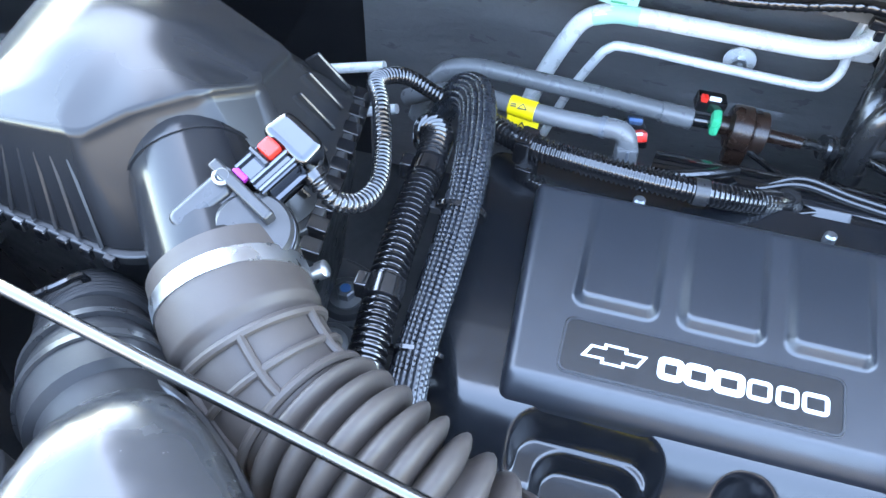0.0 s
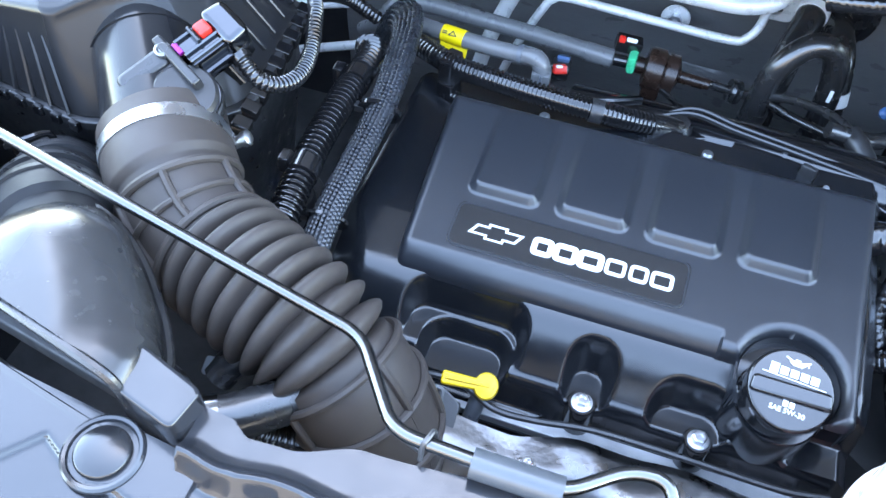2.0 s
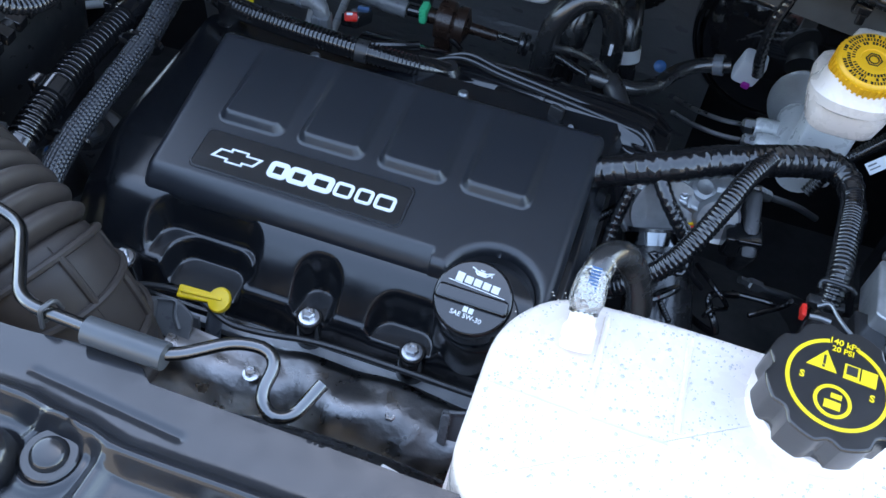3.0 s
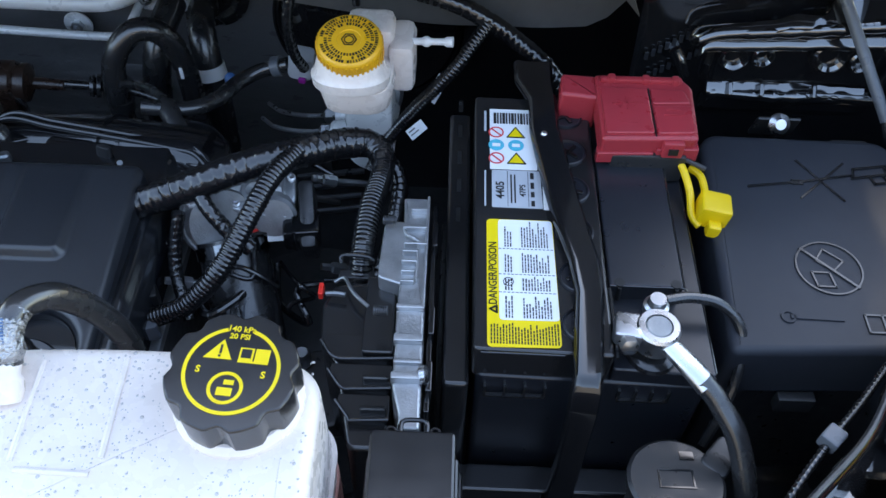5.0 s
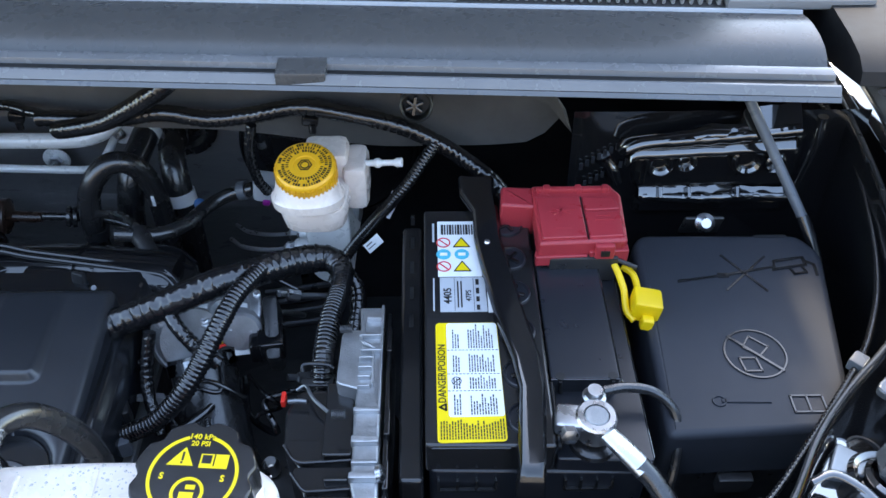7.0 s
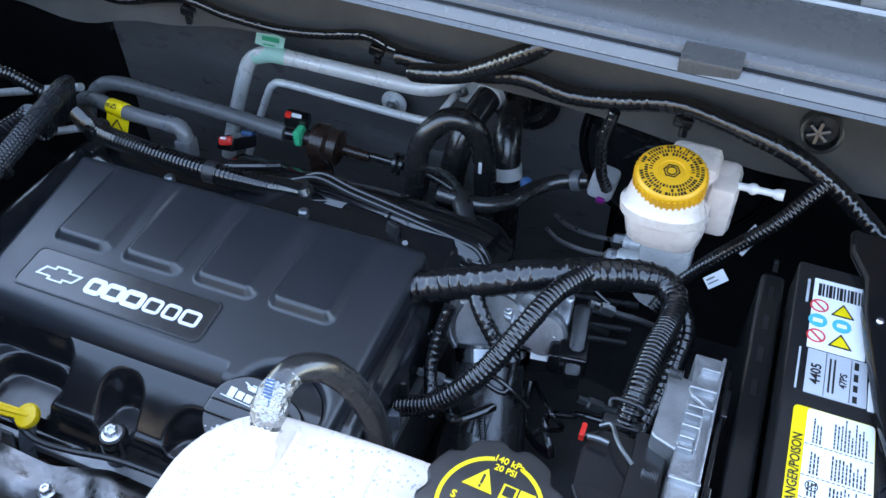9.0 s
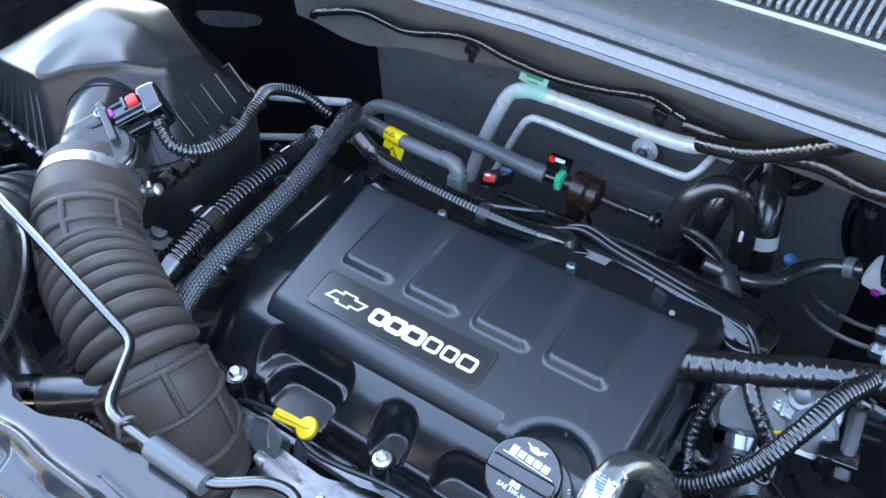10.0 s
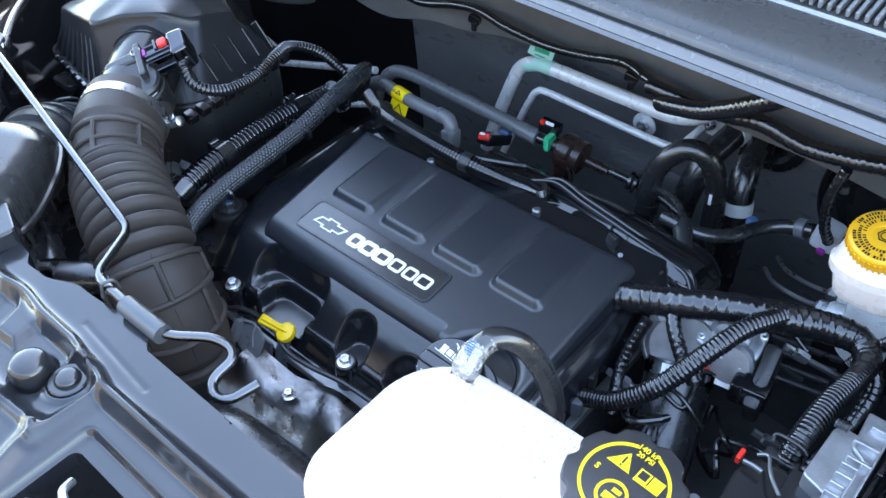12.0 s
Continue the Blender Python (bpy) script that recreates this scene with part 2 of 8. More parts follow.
def frames_along(line, up=None):
    """A side and an upper axis at each point, turned as little as possible."""
    out, side = [], None
    for i, p in enumerate(line):
        d = (line[min(i + 1, len(line) - 1)] - line[max(i - 1, 0)]).normalized()
        if up:
            s = d.cross(Vector(up))
        elif side is None:
            s = d.cross(V(0, 0, 1) if abs(d.z) < 0.9 else V(1, 0, 0))
        else:
            s = side - d * side.dot(d)
        side = s.normalized()
        out.append((side, side.cross(d).normalized(), d))
    return out


def tube(pts, r, seg=14, step=0.006, bm=None, flat=1.0, up=None, ripple=None, cap=True, noisy=0.0, wrap=None):
    """A round or flattened pipe along a smooth line. r: a radius, or a function of 0 to 1. ripple: (pitch, depth) of rings.
    wrap: (pitch, depth) of tape wound round it, its turns overlapping and puckered."""
    bm = bm or bmesh.new()
    if ripple:
        step = min(step, ripple[0] / 6)
    line, total = smooth_line(pts, step)
    fr = frames_along(line, up)
    rings = []
    for k, (p, (s, u, d)) in enumerate(zip(line, fr)):
        t = k / (len(line) - 1)
        rad = r(t) if callable(r) else r
        if ripple:
            rad += ripple[1] * (0.5 * math.tanh(3 * math.sin(2 * math.pi * t * total / ripple[0])))
        if noisy:
            rad *= 1 + noisy * noise.noise(p * 90)
        ring = []
        for i in range(seg):
            a = 2 * math.pi * i / seg
            tape = 0.0
            if wrap:
                turn = t * total / wrap[0] + i / seg
                pucker = noise.noise(V(t * total * 420 + 1.3 * math.sin(a), 1.1 * math.cos(a), 1.1 * math.sin(a)))
                tape = wrap[1] * (0.45 - (turn % 1.0)) + wrap[1] * 0.9 * pucker
            ring.append(bm.verts.new(p + s * ((rad + tape) * math.cos(a)) + u * ((rad + tape) * flat * math.sin(a))))
        rings.append(ring)
    for a, b in zip(rings, rings[1:]):
        for i in range(seg):
            j = (i + 1) % seg
            bm.faces.new((a[i], a[j], b[j], b[i]))
    if cap:
        bm.faces.new(list(reversed(rings[0])))
        bm.faces.new(rings[-1])
    return bm


def rounded(pts, r, n=5):
    """A 2D outline with its corners rounded; r: one radius, or one for each corner."""
    out, N = [], len(pts)
    for i in range(N):
        p, a, b = Vector(pts[i]), Vector(pts[i - 1]), Vector(pts[(i + 1) % N])
        rad = r[i] if isinstance(r, (list, tuple)) else r
        if rad <= 0:
            out.append(p)
            continue
        da, db = (a - p), (b - p)
        k = min(rad, da.length * 0.49, db.length * 0.49)
        s, e = p + da.normalized() * k, p + db.normalized() * k
        for j in range(n + 1):
            t = j / n
            out.append((1 - t) ** 2 * s + 2 * t * (1 - t) * p + t * t * e)
    return out


def rect(w, h, r=0.0, n=5):
    return rounded([(-w / 2, -h / 2), (w / 2, -h / 2), (w / 2, h / 2), (-w / 2, h / 2)], r, n)


def prism(outline, z0, z1, m=None, edge=0.0, taper=0.0, bm=None, segs=3):
    """An upright body over an outline, with a rounded upper edge; taper: how far the walls lean in."""
    bm = bm or bmesh.new()
    m = m or Matrix()
    edge *= 0.8
    pts = [Vector((p[0], p[1])) for p in outline]
    area = sum(a.x * b.y - b.x * a.y for a, b in zip(pts, pts[1:] + pts[:1]))
    if area < 0:
        pts.reverse()
    N = len(pts)

    def inset(d):
        res = []
        for i in range(N):
            a, p, b = pts[i - 1], pts[i], pts[(i + 1) % N]
            n1 = Vector((-(p - a).y, (p - a).x))
            n2 = Vector((-(b - p).y, (b - p).x))
            nn = (n1.normalized() if n1.length else n1) + (n2.normalized() if n2.length else n2)
            nn = nn.normalized() if nn.length > 1e-9 else Vector((0, 0))
            res.append(p + nn * d)
        return res

    levels = [(0.0, z0)]
    if edge:
        for k in range(segs + 1):
            a = math.pi / 2 * k / segs
            levels.append((taper + edge * (1 - math.cos(a)), z1 - edge + edge * math.sin(a)))
    else:
        levels.append((taper, z1))
    if edge > 0.0012:
        levels.append((taper + edge * 1.15, z1))
    rings = [[bm.verts.new(m @ V(q.x, q.y, z)) for q in inset(d)] for d, z in levels]
    for a, b in zip(rings, rings[1:]):
        for i in range(N):
            j = (i + 1) % N
            bm.faces.new((a[i], a[j], b[j], b[i]))
    bm.faces.new(list(reversed(rings[0])))
    bm.faces.new(rings[-1])
    return bm


def loft(rings, cap=True, bm=None):
    """A skin over rings of equal count."""
    bm = bm or bmesh.new()
    vs = [[bm.verts.new(p) for p in ring] for ring in rings]
    n = len(vs[0])
    for a, b in zip(vs, vs[1:]):
        for i in range(n):
            j = (i + 1) % n
            bm.faces.new((a[i], a[j], b[j], b[i]))
    if cap:
        bm.faces.new(list(reversed(vs[0])))
        bm.faces.new(vs[-1])
    return bm


def ellipse_ring(c, side, upper, a, b, n=28, power=2.0, b2=None):
    """A (super)ellipse about c; b2: another half height below."""
    out = []
    for i in range(n):
        t = 2 * math.pi * i / n
        x, y = math.cos(t), math.sin(t)
        k = (abs(x) ** power + abs(y) ** power) ** (-1 / power)
        out.append(Vector(c) + Vector(side) * (a * k * x) + Vector(upper) * ((b if y > 0 or b2 is None else b2) * k * y))
    return out


def relief(x0, x1, y0, y1, step, height, m=None, inside=None, skirt=None):
    """A sheet z = height(x, y) on a fine net. inside: signed distance to its rim (positive within); skirt: how deep the rim hangs down."""
    bm = bmesh.new()
    m = m or Matrix()
    nx, ny = int(round((x1 - x0) / step)), int(round((y1 - y0) / step))
    grid = {}
    for i in range(nx + 1):
        for j in range(ny + 1):
            x, y = x0 + (x1 - x0) * i / nx, y0 + (y1 - y0) * j / ny
            if inside:
                d = inside(x, y)
                if d < -1.5 * step:
                    continue
                e = 0.3 * step
                g = Vector(((inside(x + e, y) - inside(x - e, y)), (inside(x, y + e) - inside(x, y - e))))
                if d < 0.75 * step and g.length > 1e-9:
                    g.normalize()
                    if d > -0.75 * step:
                        x, y = x - g.x * d, y - g.y * d
                        d = 0
                    else:
                        x, y = x - g.x * d, y - g.y * d
                        d = -1
                z = height(x, y) if d >= 0 else height(x, y) - (skirt(x, y) if callable(skirt) else skirt or 0.01)
            else:
                z = height(x, y)
            grid[i, j] = bm.verts.new(m @ V(x, y, z))
    for i in range(nx):
        for j in range(ny):
            q = [grid.get(k) for k in ((i, j), (i + 1, j), (i + 1, j + 1), (i, j + 1))]
            if all(q):
                bm.faces.new(q)
    return bm


def lettering(words, size, m, depth=0.0004, bm=None, bold=0.0, squeeze=1.0):
    """Raised words in the built-in font, centred on the pose m."""
    bm = bm or bmesh.new()
    cu = bpy.data.curves.new("words", "FONT")
    cu.body, cu.size, cu.extrude, cu.offset = words, size, depth, bold
    cu.align_x, cu.align_y, cu.resolution_u = "CENTER", "CENTER", 3
    ob = bpy.data.objects.new("words", cu)
    me = bpy.data.meshes.new_from_object(ob)
    me.transform(m @ Matrix.Diagonal((squeeze, 1, 1, 1)))
    bm.from_mesh(me)
    bpy.data.objects.remove(ob)
    return bm


def bars(spots, m, thick=0.0005, bm=None):
    """Flat bars (x, y, width, height) on the pose's plane."""
    bm = bm or bmesh.new()
    for x, y, w, h in spots:
        box((w, h, thick), m @ pose(x, y, thick / 2), 0, bm=bm)
    return bm


def ring_of(c, r, wire, m, n=32, bm=None, high=0.0006):
    """A low ring on the pose's plane."""
    bm = bm or bmesh.new()
    rows = []
    for q, z in ((r - wire, 0.0), (r - wire * 0.85, high), (r - wire * 0.15, high), (r, 0.0)):
        rows.append([bm.verts.new(m @ V(c[0] + q * math.cos(2 * math.pi * i / n), c[1] + q * math.sin(2 * math.pi * i / n), z)) for i in range(n)])
    for a, b in zip(rows, rows[1:]):
        for i in range(n):
            j = (i + 1) % n
            bm.faces.new((a[i], b[i], b[j], a[j]))
    return bm


def stroke(pts, w, m, bm=None, z=0.0006, closed=False):
    """A thin raised line on the pose's plane."""
    bm = bm or bmesh.new()
    P = [Vector(p) for p in pts] + ([Vector(pts[0])] if closed else [])
    for a, b in zip(P, P[1:]):
        d = (b - a)
        if d.length < 1e-9:
            continue
        nrm = Vector((-d.y, d.x)).normalized() * (w / 2)
        d = d.normalized() * (w / 2) * 0.6
        q = [a - d - nrm, b + d - nrm, b + d + nrm, a - d + nrm]
        top = [bm.verts.new(m @ V(v.x, v.y, z)) for v in q]
        mid = (q[0] + q[2]) / 2
        low = [bm.verts.new(m @ V(v.x + 0.3 * z * (1 if v.x > mid.x else -1), v.y + 0.3 * z * (1 if v.y > mid.y else -1), 0)) for v in q]
        bm.faces.new(top)
        for i in range(4):
            bm.faces.new((low[i], low[(i + 1) % 4], top[(i + 1) % 4], top[i]))
    return bm


def band(outline, w, z0, z1, m, bm=None):
    """A closed raised band along an outline, in one piece."""
    bm = bm or bmesh.new()
    P = [Vector((p[0], p[1])) for p in outline]
    N = len(P)
    rows = []
    for i in range(N):
        a, p, b = P[i - 1], P[i], P[(i + 1) % N]
        u, v = (p - a).normalized(), (b - p).normalized()
        n = Vector((-u.y, u.x)) + Vector((-v.y, v.x))
        n = n / max(0.5, n.length ** 2 / 2) if n.length > 1e-6 else Vector((-u.y, u.x))
        lo, hi = p - n * (w / 2), p + n * (w / 2)
        rows.append([bm.verts.new(m @ V(q.x, q.y, z)) for q, z in ((lo, z0), (lo, z1), (hi, z1), (hi, z0))])
    for i in range(N):
        a, b = rows[i], rows[(i + 1) % N]
        for k in range(4):
            bm.faces.new((a[k], a[(k + 1) % 4], b[(k + 1) % 4], b[k]))
    return bm


def poly_dist(x, y, poly):
    """Signed distance to a polygon, positive inside."""
    best, inside = 1e9, False
    for (ax, ay), (bx, by) in zip(poly, poly[1:] + poly[:1]):
        dx, dy = bx - ax, by - ay
        t = clamp01(((x - ax) * dx + (y - ay) * dy) / max(1e-12, dx * dx + dy * dy))
        best = min(best, math.hypot(x - ax - t * dx, y - ay - t * dy))
        if (ay > y) != (by > y) and x < ax + (y - ay) * dx / dy:
            inside = not inside
    return best if inside else -best


def hexbolt(at, r, h, material, label, axis=None, washer=1.5, name="bolt", parent=None):
    m = Matrix.Translation(at) @ (axis or Matrix())
    bm = lathe([(r * washer, 0), (r * washer, h * 0.18), (r * 1.1, h * 0.25), (r * 1.0, h * 0.26)], m, 20)
    bm = lathe([(r * 1.0, h * 0.25), (r, h * 0.9), (r * 0.8, h), (r * 0.45, h), (r * 0.4, h * 0.8), (0, h * 0.8)], m, 6, bm)
    if parent:
        return part(name, bm, material, parent, label, 25)
    return solo(name, bm, material, label, "bolt", sharp=25)


def face(at, normal, x_axis=(1, 0, 0)):
    """A pose whose z points along normal."""
    z = Vector(normal).normalized()
    x = (Vector(x_axis) - z * Vector(x_axis).dot(z)).normalized()
    y = z.cross(x)
    return Matrix(((x.x, y.x, z.x, at[0]), (x.y, y.y, z.y, at[1]), (x.z, y.z, z.z, at[2]), (0, 0, 0, 1)))


def clamp01(t):
    return max(0.0, min(1.0, t))


def ease(t):
    t = clamp01(t)
    return t * t * (3 - 2 * t)


def rr_dist(x, y, x0, x1, y0, y1, r):
    """Distance within a rounded rectangle, positive inside."""
    qx, qy = abs(x - (x0 + x1) / 2) - (x1 - x0) / 2 + r, abs(y - (y0 + y1) / 2) - (y1 - y0) / 2 + r
    return -(math.hypot(max(qx, 0), max(qy, 0)) + min(max(qx, qy), 0) - r)


# ---- the large structure ----
bm = bmesh.new()
bmesh.ops.create_grid(bm, x_segments=8, y_segments=8, size=400)
solo("ground", bm, M_ASPH, "pale concrete ground under the car", "ground", kind="structure")


def slab(name, size, at, material, label, bevel=0.004):
    return solo(name, box(size, pose(*at), bevel), material, label, "panel", kind="structure")


slab("bay_floor", (1.75, 1.10, 0.02), (0.32, 0.45, 0.47), M_DARK, "dark tray closing the engine bay below")
slab("wall_front", (1.75, 0.03, 0.50), (0.32, -0.12, 0.73), M_PAINT, "black painted front wall below the lock carrier")
slab("wall_left", (0.02, 1.10, 0.60), (-0.545, 0.45, 0.76), M_PAINT, "black painted inner fender wall")
slab("wall_right", (0.02, 1.10, 0.56), (1.19, 0.45, 0.74), M_PAINT, "black painted inner fender wall")
slab("wall_back", (1.75, 0.02, 0.66), (0.32, 1.005, 0.79), M_PAINT, "black bulkhead behind the sound mat")

# added wall, never in view: it hides the low front sky from reflections
for wall_name, size, at in (("wall_unseen_front", (16, 0.3, 3.6), (0.3, -5.4, 1.8)),):
    slab(wall_name, size, at, M_WALL, "plain grey wall added out of view ahead of the car", 0.02)
BON = pose(0.27, 1.04, 1.20, 0, 0, 0) @ pose(0, 0, 0, -71)
bon = solo("bonnet", prism(rounded([(-0.80, -1.05), (0.80, -1.05), (0.83, 0.12), (-0.83, 0.12)], 0.06), -0.012, 0.012, BON, 0.006), M_LINING, "raised bonnet with a grey felt lining over the bay", "bonnet", kind="structure")

# sound mat on the bulkhead, with soft folds
mat_face = face((0, 0.968, 0), (0, -1, 0))
solo("sound_mat", relief(-0.29, 0.50, 0.50, 1.04, 0.012,
     lambda x, y: 0.006 * noise.noise(V(x * 9, y * 9, 1)) + 0.010 * ease((rr_dist(x, y, 0.12, 0.44, 0.72, 0.93, 0.03) + 0.008) / 0.016) * -1, mat_face),
     M_FELT, "black quilted sound mat covering the bulkhead", "sound mat", kind="structure")


def cowl_y(x):
    return 0.683 - 0.052 * (x - 0.17) if x > 0.17 else 0.683 + 0.04 * (x - 0.17)


def sweep_x(profile, xs, shift=0.0):
    rings = []
    for x in xs:
        rings.append([V(x, cowl_y(x) + shift + dy, z) for dy, z in profile])
    return loft(rings)


COWL_X = [-0.50 + 0.06 * i for i in range(32)]
cowl = thing("cowl_panel", (0.30, 0.75, 1.13), "long grey plastic cowl panel below the windscreen", "cowl", kind="structure")
part("cowl_body", sweep_x([(-0.006, 1.146), (-0.003, 1.152), (0.004, 1.158), (0.014, 1.1625), (0.028, 1.165), (0.046, 1.1655), (0.062, 1.164), (0.074, 1.161), (0.30, 1.190), (0.30, 1.150), (0.05, 1.130)], COWL_X[:27]), M_COWL, cowl)
part("cowl_end", sweep_x([(-0.014, 1.140), (-0.010, 1.152), (0.004, 1.160), (0.03, 1.164), (0.10, 1.168), (0.30, 1.190), (0.30, 1.140), (0.05, 1.125)], [1.088 + 0.06 * i for i in range(6)]), M_NECK, cowl, "black end piece of the cowl beside the fender")
part("seal_strip", sweep_x([(-0.041, 1.143), (-0.0425, 1.147), (-0.040, 1.151), (-0.037, 1.1535), (-0.0345, 1.1535), (-0.033, 1.150), (-0.0235, 1.150), (-0.022, 1.1555), (-0.016, 1.157), (-0.0105, 1.156), (-0.0080, 1.152), (-0.0080, 1.140), (-0.03, 1.138)], COWL_X[:27]),
     M_DULL, cowl, "grey rubber seal strip with long grooves")
part("edge_bead", sweep_x([(0.0740, 1.160), (0.0748, 1.1640), (0.0768, 1.1642), (0.0780, 1.160)], COWL_X[:27]), M_SILV, cowl, "pale bead along the grille")
part("seal_clip", box((0.044, 0.028, 0.016), pose(0.600, cowl_y(0.6) - 0.028, 1.1495), 0.002), M_COWL, cowl, "black clip over the seal strip")
# black sheet: the shade below the slats is put into its colour
grille_shade = part("grille_shade", box((1.30, 0.20, 0.003), pose(0.36, 0.853, 1.1625, 8.0, 0, -3), 0.0), M_INK_SHADE, cowl, "black sheet painted as the shade under the air slots")
slat_mesh = finish(box((0.0036, 0.080, 0.008), pose(0, 0, 0), 0.0010, 1), M_SLAT, "slat")
gx = -0.22
while gx < 1.0:
    if not (0.690 < gx < 0.740 or 0.245 < gx < 0.275 or gx > 0.985):
        s = new("slat", slat_mesh)
        s.matrix_basis = pose(gx, cowl_y(gx) + 0.122, 1.173, 8)
        s.parent = cowl
        s.matrix_parent_inverse = Matrix.Translation(-cowl.location)
    gx += 0.0086
for gx, w in ((0.715, 0.046), (0.26, 0.03), (1.06, 0.14), (-0.30, 0.15)):
    part("grille_bridge", box((w, 0.19, 0.012), pose(gx, cowl_y(gx) + 0.174, 1.180, 8), 0.003), M_SLAT, cowl)
part("grille_top", sweep_x([(0.161, 1.174), (0.164, 1.186), (0.178, 1.190), (0.36, 1.218), (0.36, 1.19)], COWL_X), M_COWL, cowl)
# black strip on the groove floor, its colour standing for the groove's shade
part("groove_shade", sweep_x([(-0.0328, 1.1495), (-0.0325, 1.1508), (-0.0240, 1.1508), (-0.0237, 1.1495)], COWL_X[:27]), M_INK_SHADE, cowl, "black strip painting the shade in the seal groove")

part("seal_lip", sweep_x([(-0.0440, 1.1415), (-0.0465, 1.1435), (-0.0440, 1.1470), (-0.0430, 1.1440)], COWL_X[:27]), M_GREY, cowl, "pale lower lip of the seal")


def flap_low(x):
    pts = ((-0.30, 0.955), (-0.19, 0.942), (-0.085, 0.962), (0.05, 0.975), (0.206, 0.991), (0.468, 0.983), (0.669, 0.966), (0.760, 0.970), (0.812, 0.974), (0.842, 0.990), (0.858, 1.020))
    for (a, za), (b, zb) in zip(pts, pts[1:]):
        if x <= b:
            return za + (zb - za) * ease((x - a) / (b - a))
    return 1.0


rings = []
for i in range(60):
    x = -0.30 + 1.158 * i / 59
    top = 1.115 if x < 0.79 else 1.115 - 0.088 * clamp01((x - 0.79) / 0.068) ** 2
    back = 0.030 * ease((0.36 - x) / 0.30)
    y = cowl_y(x) + 0.115 + back + 0.004 * noise.noise(V(x * 12, 0, 0))
    low = flap_low(x) - 0.4 * back
    rings.append([V(x, y, low), V(x, y - 0.006, 0.5 * (top + low)), V(x, y - 0.05, top), V(x, y - 0.046, top), V(x, y - 0.002, 0.5 * (top + low)), V(x, y + 0.004, low)])
solo("insulation_flap", loft(rings), M_FLAP, "grey felt flap hanging under the cowl", "flap", kind="structure", sharp=50)

# ---- engine: valve cover, insignia cover ----
SL = math.atan2(0.0205, 0.186)
CM = pose(0, 0.394, 0.9135, math.degrees(SL))   # the cover's own plane, its front edge at y = 0


def cover_rim(x, y):
    d = rr_dist(x + 0.011 * clamp01(y / 0.192) * clamp01((0.3 - x) / 0.29), y, 0.010, 0.394, 0.0, 0.192, 0.007)
    d = max(d, rr_dist(x, y, 0.300, 0.394, -0.036, 0.10, 0.012))
    hole = math.hypot(x - 0.341, y + 0.007) - 0.0395
    return min(d, hole)


def cover_height(x, y):
    d = cover_rim(x, y)
    r = 0.010
    z = 0.0
    if d < r:
        z -= r - math.sqrt(max(0, r * r - (r - d) ** 2))
    z -= 0.010 * ease((0.020 - y) / 0.02) if y > -0.001 and x < 0.285 else 0
    for k in range(4):
        x0 = 0.050 + 0.079 * k
        depth = 0.0090 * clamp01((0.190 - y) / 0.105) ** 0.8
        q = clamp01(rr_dist(x, y, x0 - 0.003, x0 + 0.063, 0.081, 0.30, 0.011) / 0.0072)
        z += depth * q
    return z


ec = thing("engine_cover", (0.2, 0.48, 0.88), "dark grey grained plastic engine cover with four raised pads", "engine cover")
part("shell", relief(-0.006, 0.398, -0.040, 0.196, 0.0016, cover_height, CM, cover_rim, 0.026), M_COVER, ec, sharp=60)
part("cap_collar", lathe([(0.0398, -0.040), (0.0398, -0.010), (0.0390, -0.008), (0.0385, -0.040)], CM @ pose(0.341, -0.007, 0), 56), M_COVER, ec)
badge = part("badge", prism(rounded([(0.046, 0.024), (0.250, 0.024), (0.250, 0.071), (0.046, 0.071)], 0.008), -0.001, 0.0008, CM, 0.0006), M_SATIN, ec, "dark badge plate with a fine raised rim")
part("badge_rim", band(rounded([(0.0475, 0.0255), (0.2485, 0.0255), (0.2485, 0.0695), (0.0475, 0.0695)], 0.008), 0.0014, 0.0002, 0.0016, CM), M_COVER, badge)
# plain emblem: a cross with slanted ends, drawn as an outline
EM = CM @ pose(0.0855, 0.046, 0) @ Matrix.Diagonal((0.84, 0.62, 1, 1))
cross = [(-0.026, -0.0075), (-0.009, -0.0075), (-0.009, -0.0125), (0.009, -0.0125), (0.009, -0.0075), (0.021, -0.0075), (0.027, 0.0065), (0.010, 0.0065), (0.010, 0.0115), (-0.008, 0.0115), (-0.008, 0.0065), (-0.020, 0.0065)]
part("emblem", band(cross, 0.0026, 0.0006, 0.0016, EM), M_LETTER, badge, "white outlined emblem")
